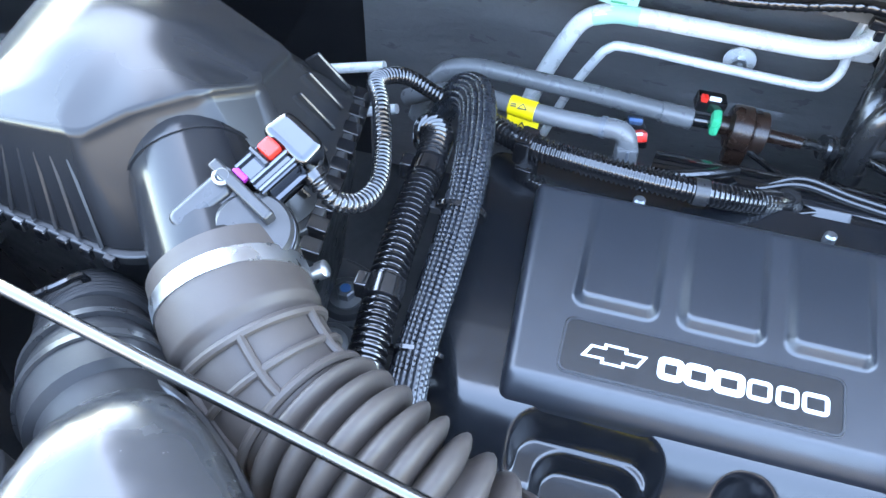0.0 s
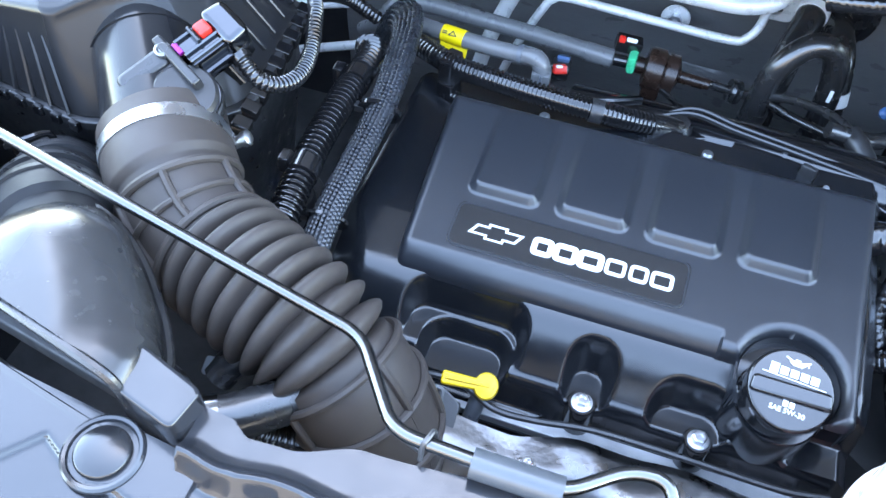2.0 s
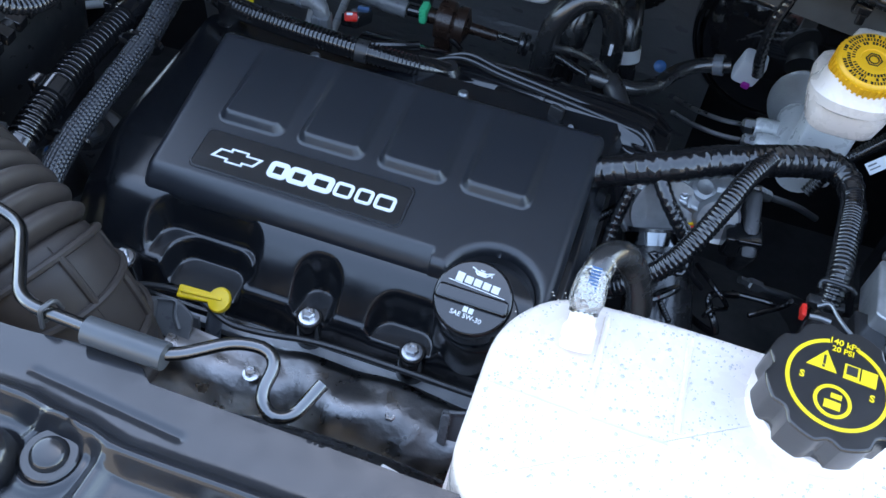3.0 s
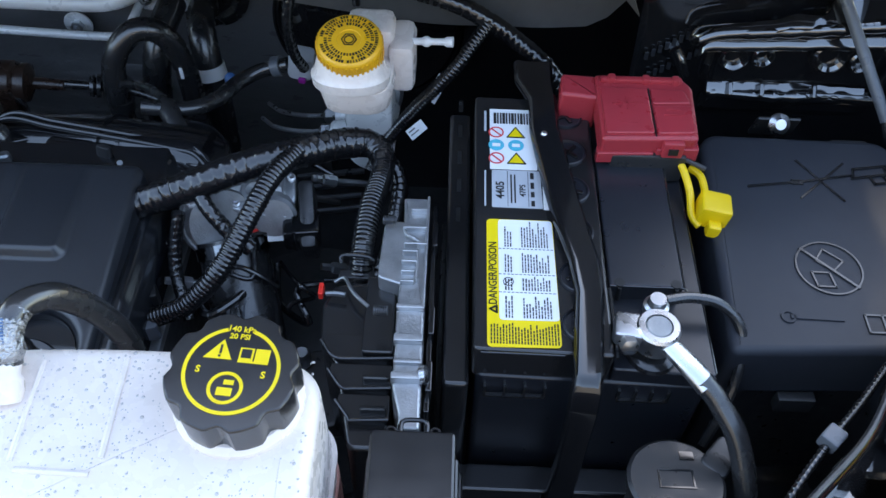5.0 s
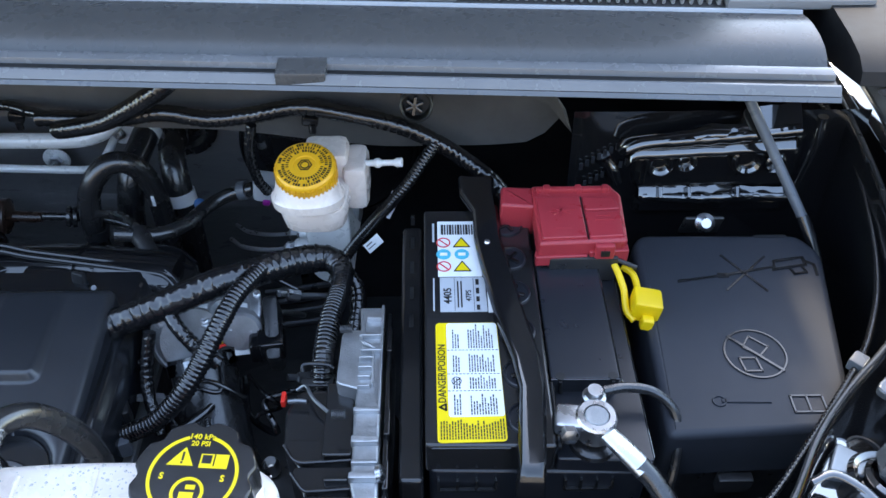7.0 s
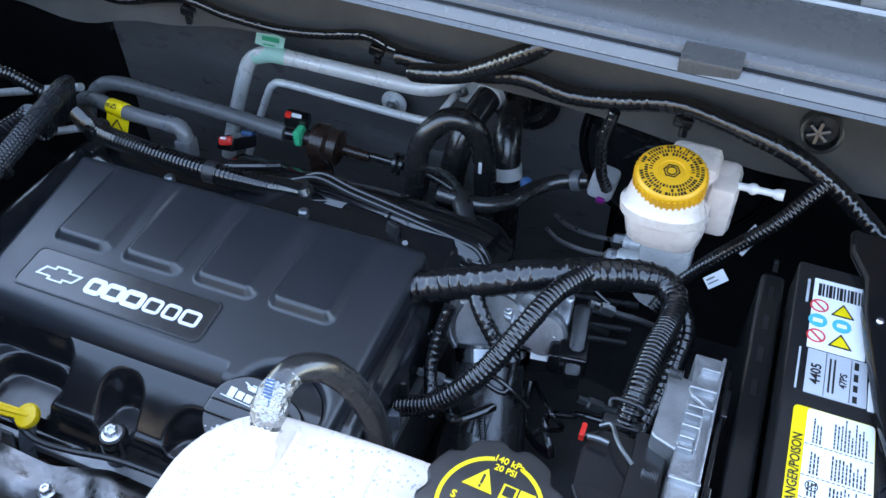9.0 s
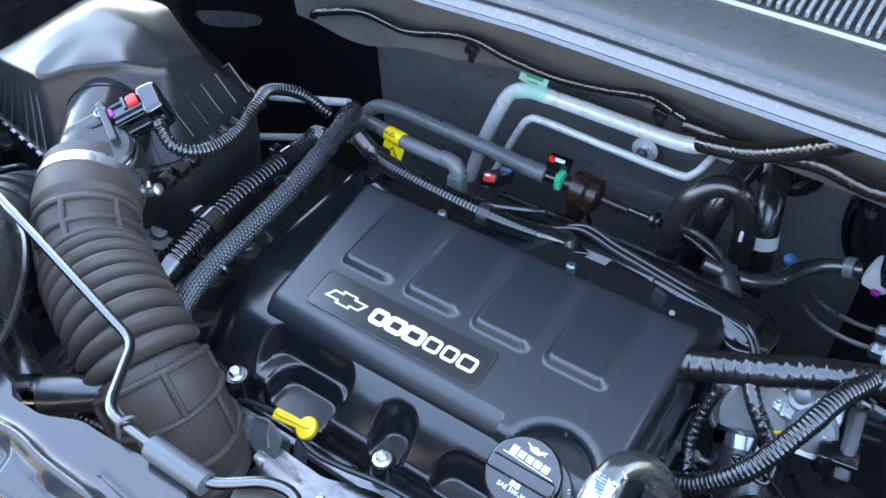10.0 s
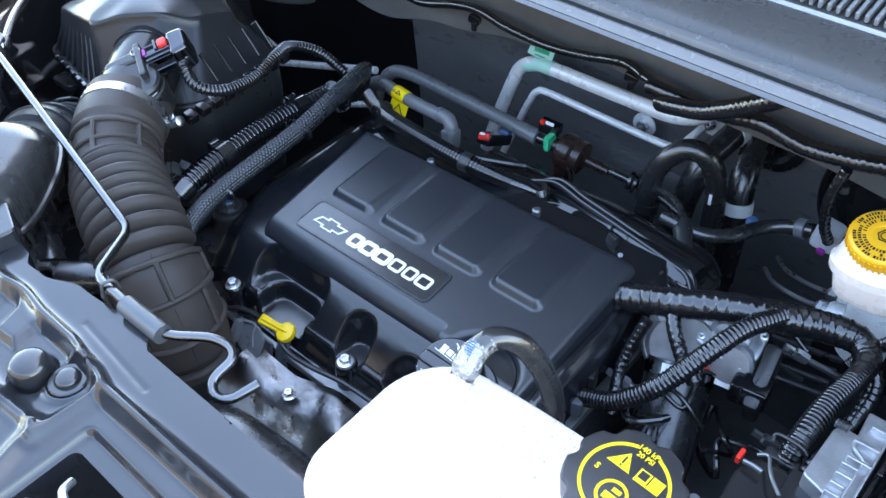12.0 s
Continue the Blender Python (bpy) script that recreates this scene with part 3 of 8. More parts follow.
# the mark: six plain white frames of the letters' size, three heavy and three light
for bx, bw, bh, wide in ((0.127, 0.0165, 0.0158, 0.0050), (0.1470, 0.0185, 0.0158, 0.0050), (0.1685, 0.0200, 0.0158, 0.0052), (0.1900, 0.0160, 0.0145, 0.0031), (0.2095, 0.0145, 0.0145, 0.0031), (0.2290, 0.0175, 0.0145, 0.0031)):
    part("mark_frame", band(rect(bw - wide * 0.5, bh - wide * 0.5, 0.003), wide, 0.0008, 0.0016, CM @ pose(bx, 0.0455, 0)), M_LETTER, badge, "white frame")
def vc_height(x, y):
    # a smooth shoulder rolls forward and down from under the insignia cover
    z = 0.902 if y > 0.45 else 0.897 + 0.005 * clamp01((y - 0.40) / 0.05)
    s = clamp01((0.404 - y) / 0.052)
    z -= 0.010 * ease(s) + 0.030 * s * s
    z -= 0.035 * ease((0.350 - y) / 0.012)
    front = 0.334 + 0.008 * ease((x - 0.14) / 0.06)
    if y < front:
        z -= 0.014 * ease((front - y) / 0.006)
    for x0, x1, yb, zz, sharp in ((0.172, 0.216, 0.388, 0.846, 0.010), (0.244, 0.314, 0.378, 0.848, 0.010), (0.024, 0.137, 0.398, 0.858, 0.010),
                                  (0.046, 0.128, 0.386, 0.836, 0.010), (-0.09, 0.030, 0.356, 0.858, 0.012), (0.352, 0.43, 0.384, 0.852, 0.010)):
        r = 0.020 if x1 - x0 < 0.05 else 0.024
        k = ease((rr_dist(x, y, x0, x1, 0.26, yb, r) + 0.001) / sharp)
        z = z + (min(z, zz) - z) * k if y > 0.333 else z
    z -= 0.016 * ease((0.010 + 0.030 * ease((0.47 - y) / 0.1) - (x + 0.052)) / 0.04)
    z -= 0.012 * ease((0.014 - (0.412 - x)) / 0.014)
    return z


vc = thing("valve_cover", (0.18, 0.45, 0.80), "gloss black plastic valve cover with arched bolt pockets", "valve cover")
part("valve_cover_body", relief(-0.052, 0.412, 0.322, 0.64, 0.0018, vc_height, None, lambda x, y: min(rr_dist(x, y, -0.050, 0.410, 0.324, 0.638, 0.012), y - 0.322 - 0.013 * ease((x - 0.14) / 0.06)), 0.06), M_VALVE, vc, sharp=60)
part("head_flange", box((0.47, 0.30, 0.012), pose(0.18, 0.475, 0.812), 0.003), M_CAST, vc, "bare metal edge of the cylinder head")
part("gasket_lip", tube([(-0.03, 0.322, 0.842), (0.02, 0.319, 0.842), (0.045, 0.326, 0.850), (0.09, 0.330, 0.852), (0.125, 0.322, 0.840), (0.16, 0.324, 0.838), (0.21, 0.332, 0.838), (0.28, 0.333, 0.838), (0.36, 0.332, 0.838), (0.40, 0.338, 0.838)], 0.003, 8), M_MATTE, vc, "rubber gasket bead")
for at in ((0.194, 0.347, 0.848), (0.291, 0.346, 0.848), (0.018, 0.338, 0.860), (0.383, 0.402, 0.846)):
    boss = part("bolt_boss", lathe([(0.014, -0.03), (0.0125, 0.0), (0.011, 0.002)], Matrix.Translation(at), 20), M_GLOSS, vc)
    hexbolt((at[0], at[1], at[2] + 0.002), 0.0062, 0.008, M_ZINC, "bright torx bolt in the cover flange", washer=1.45, parent=vc)
slab_block = thing("engine_block", (0.18, 0.47, 0.5), "dark cast engine block below the valve cover", "engine")
part("block_body", box((0.46, 0.28, 0.32), pose(0.18, 0.475, 0.645), 0.01), M_DARK, slab_block)

# oil filler cap
part("filler_neck", lathe([(0.040, -0.06), (0.037, -0.02), (0.0345, 0.012), (0.033, 0.014), (0, 0.014)], face((0.337, 0.375, 0.884), (0.02, -0.20, 0.97)), 56), M_VALVE, vc)
OM = face((0.3335, 0.369, 0.907), (0.02, -0.30, 0.95)) @ Matrix.Diagonal((0.95, 0.95, 0.95, 1))
cap = thing("oil_filler_cap", (0.3345, 0.369, 0.908), "gloss black oil filler cap with white markings", "oil cap")
cap_body = part("cap_body", lathe([(0.031, -0.004), (0.0315, 0.016), (0.0335, 0.020), (0.0335, 0.031), (0.0325, 0.0335), (0.0305, 0.0345), (0, 0.0345)], OM, 48), M_GLOSS, cap, sharp=50)
part("grip_bar", prism(rounded([(-0.0315, -0.0095), (0.0315, -0.0095), (0.0300, 0.0045), (-0.0300, 0.0045)], 0.004), 0.030, 0.0385, OM, 0.003), M_GLOSS, cap)
part("lower_field", prism([(0.0315 * math.cos(a), 0.0315 * math.sin(a)) for a in [math.radians(200 + 5 * k) for k in range(29)]], 0.0345, 0.0352, OM, 0.0003), M_SATIN, cap)
TOP = OM @ pose(0, 0, 0.0347, 0, 0, -4) @ Matrix.Diagonal((0.80, 0.80, 1, 1))
part("mark_bar", bars([(-0.0205 + 0.0098 * k, 0.0155, 0.0080, 0.0080 if k else 0.0105) for k in range(5)], TOP), M_LETTER, cap_body, "white blocks of the maker's mark")
part("rule_line", bars([(0, 0.0092, 0.062, 0.0010)], TOP), M_LETTER, cap_body)
TOP = TOP @ pose(0, 0.0045, 0)
oil = stroke([(-0.012, 0.0255), (-0.006, 0.0235), (0.004, 0.0235), (0.011, 0.0265), (0.004, 0.020), (-0.005, 0.020), (-0.008, 0.0225)], 0.0014, TOP, closed=False)
bars([(-0.0005, 0.0215, 0.009, 0.003), (-0.001, 0.0255, 0.005, 0.001), (0.010, 0.0225, 0.0012, 0.002)], TOP, bm=oil)
part("oil_can_sign", oil, M_LETTER, cap_body)
GR = OM @ pose(0, -0.0085, 0.0353, 0, 0, -4) @ Matrix.Diagonal((0.80, 0.80, 1, 1))
part("book_sign", bars([(-0.003, -0.005, 0.005, 0.006), (0.0032, -0.005, 0.005, 0.006)], GR), M_LETTER, cap_body)
part("oil_grade", lettering("SAE 5W-30", 0.0072, GR @ pose(0, -0.0122, 0.0002), 0.0002, bold=0.0001), M_LETTER, cap_body)

# dipstick
dp = thing("dipstick", (0.108, 0.332, 0.83), "yellow plastic dipstick handle in its tube", "dipstick")
DM = face((0.107, 0.332, 0.853), (0.05, -0.35, 0.9), (1, 0.10, 0)) @ Matrix.Diagonal((1.12, 1.25, 1.1, 1))
part("dipstick_disc", lathe([(0.006, -0.006), (0.0085, -0.004), (0.0095, 0.001), (0.0085, 0.0035), (0.004, 0.0045), (0, 0.0045)], DM @ pose(0.007, 0, 0), 24), M_YELLOW, dp)
part("dipstick_handle", prism(rounded([(-0.027, -0.0048), (0.006, -0.0036), (0.006, 0.0036), (-0.027, 0.0048)], 0.0022), -0.002, 0.0035, DM, 0.0015), M_YELLOW, dp)
part("handle_rib", prism(rounded([(-0.024, -0.001), (0.010, -0.001), (0.010, 0.001), (-0.024, 0.001)], 0.0006), 0.003, 0.0056, DM, 0.0006), M_YELLOW, dp)
part("dipstick_tube", tube([(0.113, 0.333, 0.848), (0.108, 0.325, 0.82), (0.10, 0.318, 0.76)], 0.0075, 12), M_GREY, dp, "dull grey tube")


def lifting_eye(at, label):
    eye = thing("lifting_eye", at, label, "bracket", "lifting eyes")
    base = Matrix.Translation(at)
    FM = base @ face((0, 0, 0.034), (0.10, -0.75, 0.65))
    part("eye_plate", prism(rounded([(-0.018, -0.012), (0.006, -0.022), (0.020, -0.020), (0.020, 0.006), (0.004, 0.016), (-0.018, 0.012)], 0.005), 0.0, 0.003, FM, 0.001), M_GHOSE, eye)
    part("folded_tab", prism(rounded([(-0.020, -0.012), (-0.012, -0.014), (-0.014, 0.014), (-0.022, 0.013)], 0.003), 0.0, 0.012, FM, 0.0015), M_GHOSE, eye)
    part("eye_rim", tube([FM @ V(-0.016, 0.013, 0.004), FM @ V(0.002, 0.016, 0.004), FM @ V(0.004, 0.004, 0.004), FM @ V(0.010, -0.008, 0.004)], 0.002, 8, 0.003), M_GHOSE, eye)
    part("eye_stem", box((0.030, 0.004, 0.05), base @ pose(0.004, 0.006, 0.0, -15), 0.0015), M_GHOSE, eye)


lifting_eye((0.078, 0.310, 0.806), "folded grey steel lifting eye beside the dipstick")
lifting_eye((0.355, 0.300, 0.800), "folded grey steel lifting eye below the oil cap")

# heat shield and manifold
def shield_h(x, y):
    t = (y - 0.20) / 0.115
    z = 0.829 - 0.060 * (1 - ease(t * 1.2)) - 0.010 * ease((t - 1.0) * 6)
    z += 0.010 * math.sin(x * 26 + 0.5) * (1 - 0.5 * t) + 0.006 * noise.noise(V(x * 22, y * 22, 0))
    return z


hs = thing("heat_shield", (0.22, 0.26, 0.76), "crumpled silver heat shield over the exhaust manifold", "heat shield")
part("shield_sheet", relief(0.080, 0.385, 0.175, 0.330, 0.003, shield_h, None, lambda x, y: min(rr_dist(x, y, 0.080, 0.385, 0.175, 0.330, 0.02), 0.312 + 0.016 * ease((x - 0.14) / 0.06) - y), 0.012), M_SHIELD, hs, sharp=70)
for at in ((0.165, 0.288, 0.828), (0.293, 0.290, 0.828)):
    hexbolt(at, 0.005, 0.008, M_ZINC, "zinc bolt with a washer", parent=hs)
mf = thing("exhaust_manifold", (0.22, 0.30, 0.72), "heat-stained iron exhaust manifold", "manifold")
for mx in (0.11, 0.17, 0.24, 0.32):
    part("manifold_runner", tube([(mx, 0.340, 0.785), (mx + 0.01, 0.31, 0.775), (mx + 0.02, 0.28, 0.73)], 0.016, 14), M_RUST, mf)

# ---- intake: air box, spout, sensor, rubber hose, snorkel ----
ab = thing("air_filter_box", (-0.29, 0.58, 0.86), "satin black air filter box with a domed lid", "air box")
LOW = [(-0.428, 0.413), (-0.262, 0.385), (-0.200, 0.415), (-0.165, 0.430), (-0.146, 0.455), (-0.157, 0.590), (-0.300, 0.625), (-0.43, 0.63)]


def wall_ring(pts, zs, n=6, r=0.03):
    out = []
    for p in rounded([(a, b) for a, b in pts], r, n):
        # height by nearness to the corners
        w = [1 / (0.0004 + (p.x - a) ** 2 + (p.y - b) ** 2) for a, b in pts]
        out.append(V(p.x, p.y, sum(k * z for k, z in zip(w, zs)) / sum(w)))
    return out


LID = [(-0.405, 0.429), (-0.287, 0.414), (-0.250, 0.441), (-0.218, 0.465), (-0.197, 0.503), (-0.196, 0.558), (-0.290, 0.596), (-0.40, 0.60)]
lid_z = [1.040, 1.060, 1.076, 1.080, 1.054, 1.040, 1.060, 1.055]
sh = lambda pts, k: [(a + (-0.30 - a) * k, b + (0.51 - b) * k) for a, b in pts]
rings = [wall_ring(LOW, [0.985] * 8, r=0.02), wall_ring(sh(LID, -0.015), [z - 0.012 for z in lid_z], r=0.007), wall_ring(LID, [z - 0.004 for z in lid_z], r=0.007)]
for k in (0.02, 0.05, 0.10, 0.18, 0.28, 0.40, 0.52, 0.64, 0.76, 0.88, 0.96):
    w = ease(k / 0.8)
    rings.append(wall_ring(sh(LID, k), [(z - 0.001 + 0.010 * math.sqrt(k)) * (1 - w) + 1.078 * w for z in lid_z], r=0.008 + 0.10 * k))
part("lid", loft(rings), M_AIRBOX, ab, sharp=75)
lower = part("lower_body", loft([wall_ring(sh(LOW, 0.12), [0.80] * 8), wall_ring(LOW, [0.93] * 8), wall_ring(LOW, [0.984] * 8)]), M_MATTE, ab)
part("flange", prism(rounded(sh(LOW, -0.05), 0.02), 0.976, 0.984, None, 0.002), M_MATTE, ab)
for k in range(8):
    t = k / 7
    foot = V(-0.412, 0.4085, 0.986).lerp(V(-0.275, 0.3855, 0.986), t)
    crest = V(-0.398, 0.4255, 1.024).lerp(V(-0.298, 0.412, 1.040), t)
    part("rib", tube([foot, foot.lerp(crest, 0.5), crest], 0.0020, 6), M_AIRBOX, ab)
    part("flange_tooth", box((0.010, 0.006, 0.010), pose(foot.x + 0.008, foot.y - 0.006, 0.980, 0, 0, -10), 0.001, 1), M_GLOSS, ab)
for k in range(9):
    t = k / 8
    at = V(-0.140, 0.430, 0.978).lerp(V(-0.154, 0.588, 0.980), t)
    part("clip", box((0.016, 0.014, 0.012), pose(at.x, at.y, at.z, 0, 15, 4), 0.002), M_GLOSS, ab, "gloss black lid clip")
for k in range(6):
    t = k / 5
    foot = V(-0.150, 0.462, 0.988).lerp(V(-0.160, 0.580, 0.988), t)
    part("side_rib", box((0.040, 0.003, 0.016), pose(foot.x - 0.018, foot.y, foot.z + 0.018, 0, 52, 3), 0.001, 1), M_SATIN, ab)
fo = part("mounting_foot", prism(rounded([(-0.022, -0.02), (0.022, -0.02), (0.022, 0.02), (-0.022, 0.02)], 0.008), 0, 0.008, pose(-0.404, 0.412, 0.938), 0.002), M_MATTE, ab)
hexbolt((-0.404, 0.412, 0.945), 0.006, 0.006, M_RUB, "dark rubber-bushed bolt", parent=ab)


A0, A1 = V(-0.247, 0.470, 1.018), V(-0.172, 0.372, 1.006)
ax = (A1 - A0).normalized()
sp = thing("intake_spout", A0, "satin black round air spout of the filter box", "intake pipe")
part("spout_pipe", tube([A0 - ax * 0.02, A0, A0.lerp(A1, 0.5), A1 + ax * 0.02], 0.045, 40), M_SPOUT, sp)
part("spout_collar", tube([A0 + ax * 0.030, A0 + ax * 0.0325], 0.0462, 40), M_SPOUT, sp)

ms = thing("air_flow_sensor", (-0.165, 0.405, 1.03), "gloss black air flow sensor plugged into the spout", "sensor")
SB = face((-0.160, 0.393, 1.022), (0.25, -0.25, 0.93), (0.52, 0.86, 0)) @ Matrix.Scale(1.12, 4)
part("sensor_base", lathe([(0.026, -0.02), (0.026, 0.010), (0.0245, 0.013), (0.0225, 0.014), (0.0225, 0.022), (0.020, 0.025), (0, 0.025)], SB, 36), M_MATTE, ms)
part("base_groove", lathe([(0.0232, 0.0165), (0.0240, 0.0175), (0.0232, 0.0185)], SB, 36), M_PLUG, ms)
part("screw_ear", prism(rounded([(-0.031, -0.0075), (0.012, -0.0095), (0.012, 0.0095), (-0.031, 0.0075)], 0.0072), -0.014, 0.010, face((-0.186, 0.402, 1.048), (0.05, -0.35, 0.93), (0.50, 0.86, 0)), 0.0045), M_MATTE, ms)
part("screw", lathe([(0.0065, 0), (0.0065, 0.004), (0.0045, 0.0052), (0.003, 0.0035), (0, 0.0035)], face((-0.181, 0.409, 1.060), (0.05, -0.35, 0.93)), 18), M_STEEL, ms)
SM = face((-0.164, 0.420, 1.052), (0.05, -0.32, 0.94), (0.46, 0.89, 0)) @ Matrix.Diagonal((1.12, 1.18, 1.1, 1))
part("sensor_flange", prism(rounded([(-0.0055, -0.026), (0.0015, -0.026), (0.0015, 0.020), (-0.0055, 0.020)], 0.002), -0.016, 0.014, SM @ pose(-0.010, 0, 0), 0.002), M_MATTE, ms)
part("sensor_body", box((0.020, 0.034, 0.022), SM @ pose(-0.020, -0.003, -0.004), 0.004, 3), M_MATTE, ms)
plug = part("plug", box((0.032, 0.025, 0.021), SM @ pose(0.010, -0.001, 0.0), 0.0025, 2), M_PLUG, ms, "glossy grey plug with coloured locks")
part("plug_head", prism(rounded([(-0.009, -0.018), (0.011, -0.016), (0.011, 0.014), (-0.009, 0.016)], 0.006), -0.014, 0.0145, SM @ pose(0.029, 0, 0), 0.005), M_PLUG, plug)
for q in (-0.0105, -0.004, 0.0085):
    part("plug_ridge", box((0.030, 0.0022, 0.004), SM @ pose(0.009, q, 0.0115), 0.0008, 1), M_PLUG, plug)
part("plug_step", box((0.024, 0.006, 0.010), SM @ pose(0.010, -0.0155, -0.003), 0.002), M_PLUG, plug)
part("red_lock", box((0.010, 0.0105, 0.008), SM @ pose(0.0155, 0.003, 0.0130), 0.002), M_REDB, plug, "red locking tab")
part("lock_frame", box((0.003, 0.014, 0.008), SM @ pose(0.0080, 0.003, 0.0125), 0.001), M_GLOSS, plug)
part("violet_seal", box((0.004, 0.010, 0.004), SM @ pose(-0.006, 0.004, 0.0105), 0.001), M_MAGENTA, plug, "violet seal")
part("cable_boot", tube([tuple(SM @ V(0.034, -0.008, 0.0)), (-0.137, 0.440, 1.051), (-0.130, 0.436, 1.046)], 0.0092, 16, 0.003, noisy=0.12), M_TAPE, plug)
solo("sensor_cable", tube([(-0.141, 0.443, 1.053), (-0.133, 0.437, 1.048), (-0.119, 0.434, 1.032), (-0.107, 0.446, 1.020), (-0.103, 0.474, 1.010), (-0.113, 0.517, 1.002), (-0.128, 0.560, 1.004), (-0.143, 0.595, 0.996), (-0.130, 0.630, 0.975), (-0.105, 0.648, 0.945)], 0.0066, 16, 0.004, ripple=(0.0046, 0.0012), noisy=0.06),
     M_TAPE, "ridged black sensor cable looping beside the filter box", "cable")
IH = [A1 - ax * 0.006, (-0.146, 0.340, 1.000), (-0.106, 0.308, 0.985), (-0.052, 0.283, 0.982), (-0.006, 0.266, 0.972), (0.026, 0.254, 0.950), (0.048, 0.248, 0.905), (0.055, 0.246, 0.85)]
hose = thing("intake_hose", (-0.03, 0.28, 0.90), "ribbed brown-black rubber intake hose", "hose")


def hose_r(t):
    r = 0.0505 if t < 0.14 else 0.0460
    s = (t - 0.33) / (0.66 - 0.33)
    if 0 <= s <= 1:
        r = 0.0340 + 0.0190 * abs(math.sin(math.pi * s * 8)) ** 0.62
    if t > 0.66:
        r = 0.0460 + 0.004 * ease((t - 0.66) / 0.05) - 0.006 * ease((t - 0.93) / 0.03) + 0.006 * ease((t - 0.96) / 0.01)
    return r


hb = part("hose_body", tube(IH, hose_r, 40, 0.002), M_HOSE, hose, sharp=70)
line, total = smooth_line(IH, 0.004)
fr = frames_along(line)


def on_hose(t, ang, r):
    k = int(t * (len(line) - 1))
    s, u, d = fr[k]
    return line[k] + (s * math.cos(ang) + u * math.sin(ang)) * r


def rib_path(ts, angs, lift=0.0005):
    return [on_hose(t, a, hose_r(t) + lift) for t, a in zip(ts, angs)]


for t, lo, hi in ((0.17, 0, 24), (0.315, 0, 24), (0.695, 0, 24), (0.775, 0, 24), (0.875, 0, 24)):
    part("hoop_rib", tube(rib_path([t] * (hi - lo + 1), [2 * math.pi * a / 24 for a in range(lo, hi + 1)], 0.0012), 0.0034, 8, 0.004), M_HOSE, hb)
for lo, hi, count, turn in ((0.17, 0.315, 6, 0.35), (0.695, 0.775, 4, 0.2), (0.775, 0.875, 4, 0.9)):
    for a in range(count):
        g = 2 * math.pi * a / count + turn
        part("long_rib", tube(rib_path([lo + (hi - lo) * q / 4 for q in range(5)], [g] * 5, 0.0012), 0.0032, 8, 0.004), M_HOSE, hb)
part("hoop_rib", tube(rib_path([0.245] * 25, [2 * math.pi * a / 24 for a in range(25)], 0.0008), 0.0028, 8, 0.004), M_HOSE, hb)
part("mould_seam", tube(rib_path([0.66 + 0.28 * q / 12 for q in range(13)], [1.75] * 13, -0.0003), 0.0008, 5, 0.004), M_HOSE, hb)
kc = thing("hose_clamp", A1, "bright worm-drive steel clamp round the intake hose", "clamp")
k0 = line[0].lerp(line[9], 0.55)
part("band", tube([line[4], line[7]], 0.0515, 40, 0.004), M_ZINC, kc)
WM = face((-0.139, 0.399, 0.990), (0.55, -0.5, 0.65), (0.5, 0.8, 0))
part("worm_housing", box((0.020, 0.012, 0.010), WM, 0.002), M_ZINC, kc)
part("worm_screw", lathe([(0.005, 0), (0.005, 0.012), (0.0065, 0.012), (0.0065, 0.018), (0.004, 0.0195), (0, 0.0195)], WM @ pose(0.004, -0.006, 0.002, 0, 50, 0), 12), M_ZINC, kc)

sn = thing("intake_snorkel", (-0.14, 0.21, 1.0), "shiny black flared air intake snorkel", "air duct")
SNK = [(-0.207, 0.186), (-0.210, 0.210), (-0.212, 0.236), (-0.204, 0.262), (-0.182, 0.281), (-0.152, 0.274), (-0.121, 0.254), (-0.096, 0.231), (-0.075, 0.208), (-0.061, 0.187), (-0.056, 0.168), (-0.058, 0.150)]
WIDE = [(-0.207, 0.00)] + SNK[1:-1] + [(-0.057, 0.0)]


def snork_h(x, y):
    d = max(0.0, poly_dist(x, y, WIDE))
    t = min(1.0, d / 0.026)
    z = 1.040 + 0.022 * math.sqrt(max(0.0, 1 - (1 - t) ** 2))
    # the roof swells in the middle and rolls down into the neck behind
    z += 0.008 * ease((d - 0.004) / 0.05)
    s = clamp01((y + 0.6 * (-0.13 - x) - 0.236) / 0.080)
    z -= 0.036 * s * s
    return z


part("snorkel_shell", relief(-0.216, -0.053, 0.146, 0.285, 0.0025, snork_h, None, lambda x, y: poly_dist(x, y, SNK),
     lambda x, y: 0.006 if y < 0.190 - (x + 0.204) * 0.22 and -0.203 < x < -0.062 else 0.050), M_SNORK, sn, sharp=60)
# added dark sheet in place of the shaded inside of the duct
part("throat_shade", prism(rounded([(-0.198, 0.184), (-0.063, 0.158), (-0.068, 0.190), (-0.13, 0.245), (-0.188, 0.245)], 0.01), 1.004, 1.018, None, 0.002), M_DARK, sn, "dark sheet standing for the shade behind the mouth")
part("mouth_lip", tube([V(-0.200, 0.163, 1.022), V(-0.165, 0.153, 1.022), V(-0.10, 0.139, 1.022), V(-0.062, 0.132, 1.022)], 0.005, 10), M_SATIN, sn)
part("shell_seam", tube([(x * 1.0 + (x + 0.13) * 0.03, y + (y - 0.2) * 0.03, 1.016) for x, y in SNK[1:-1]], 0.004, 8), M_SATIN, sn)
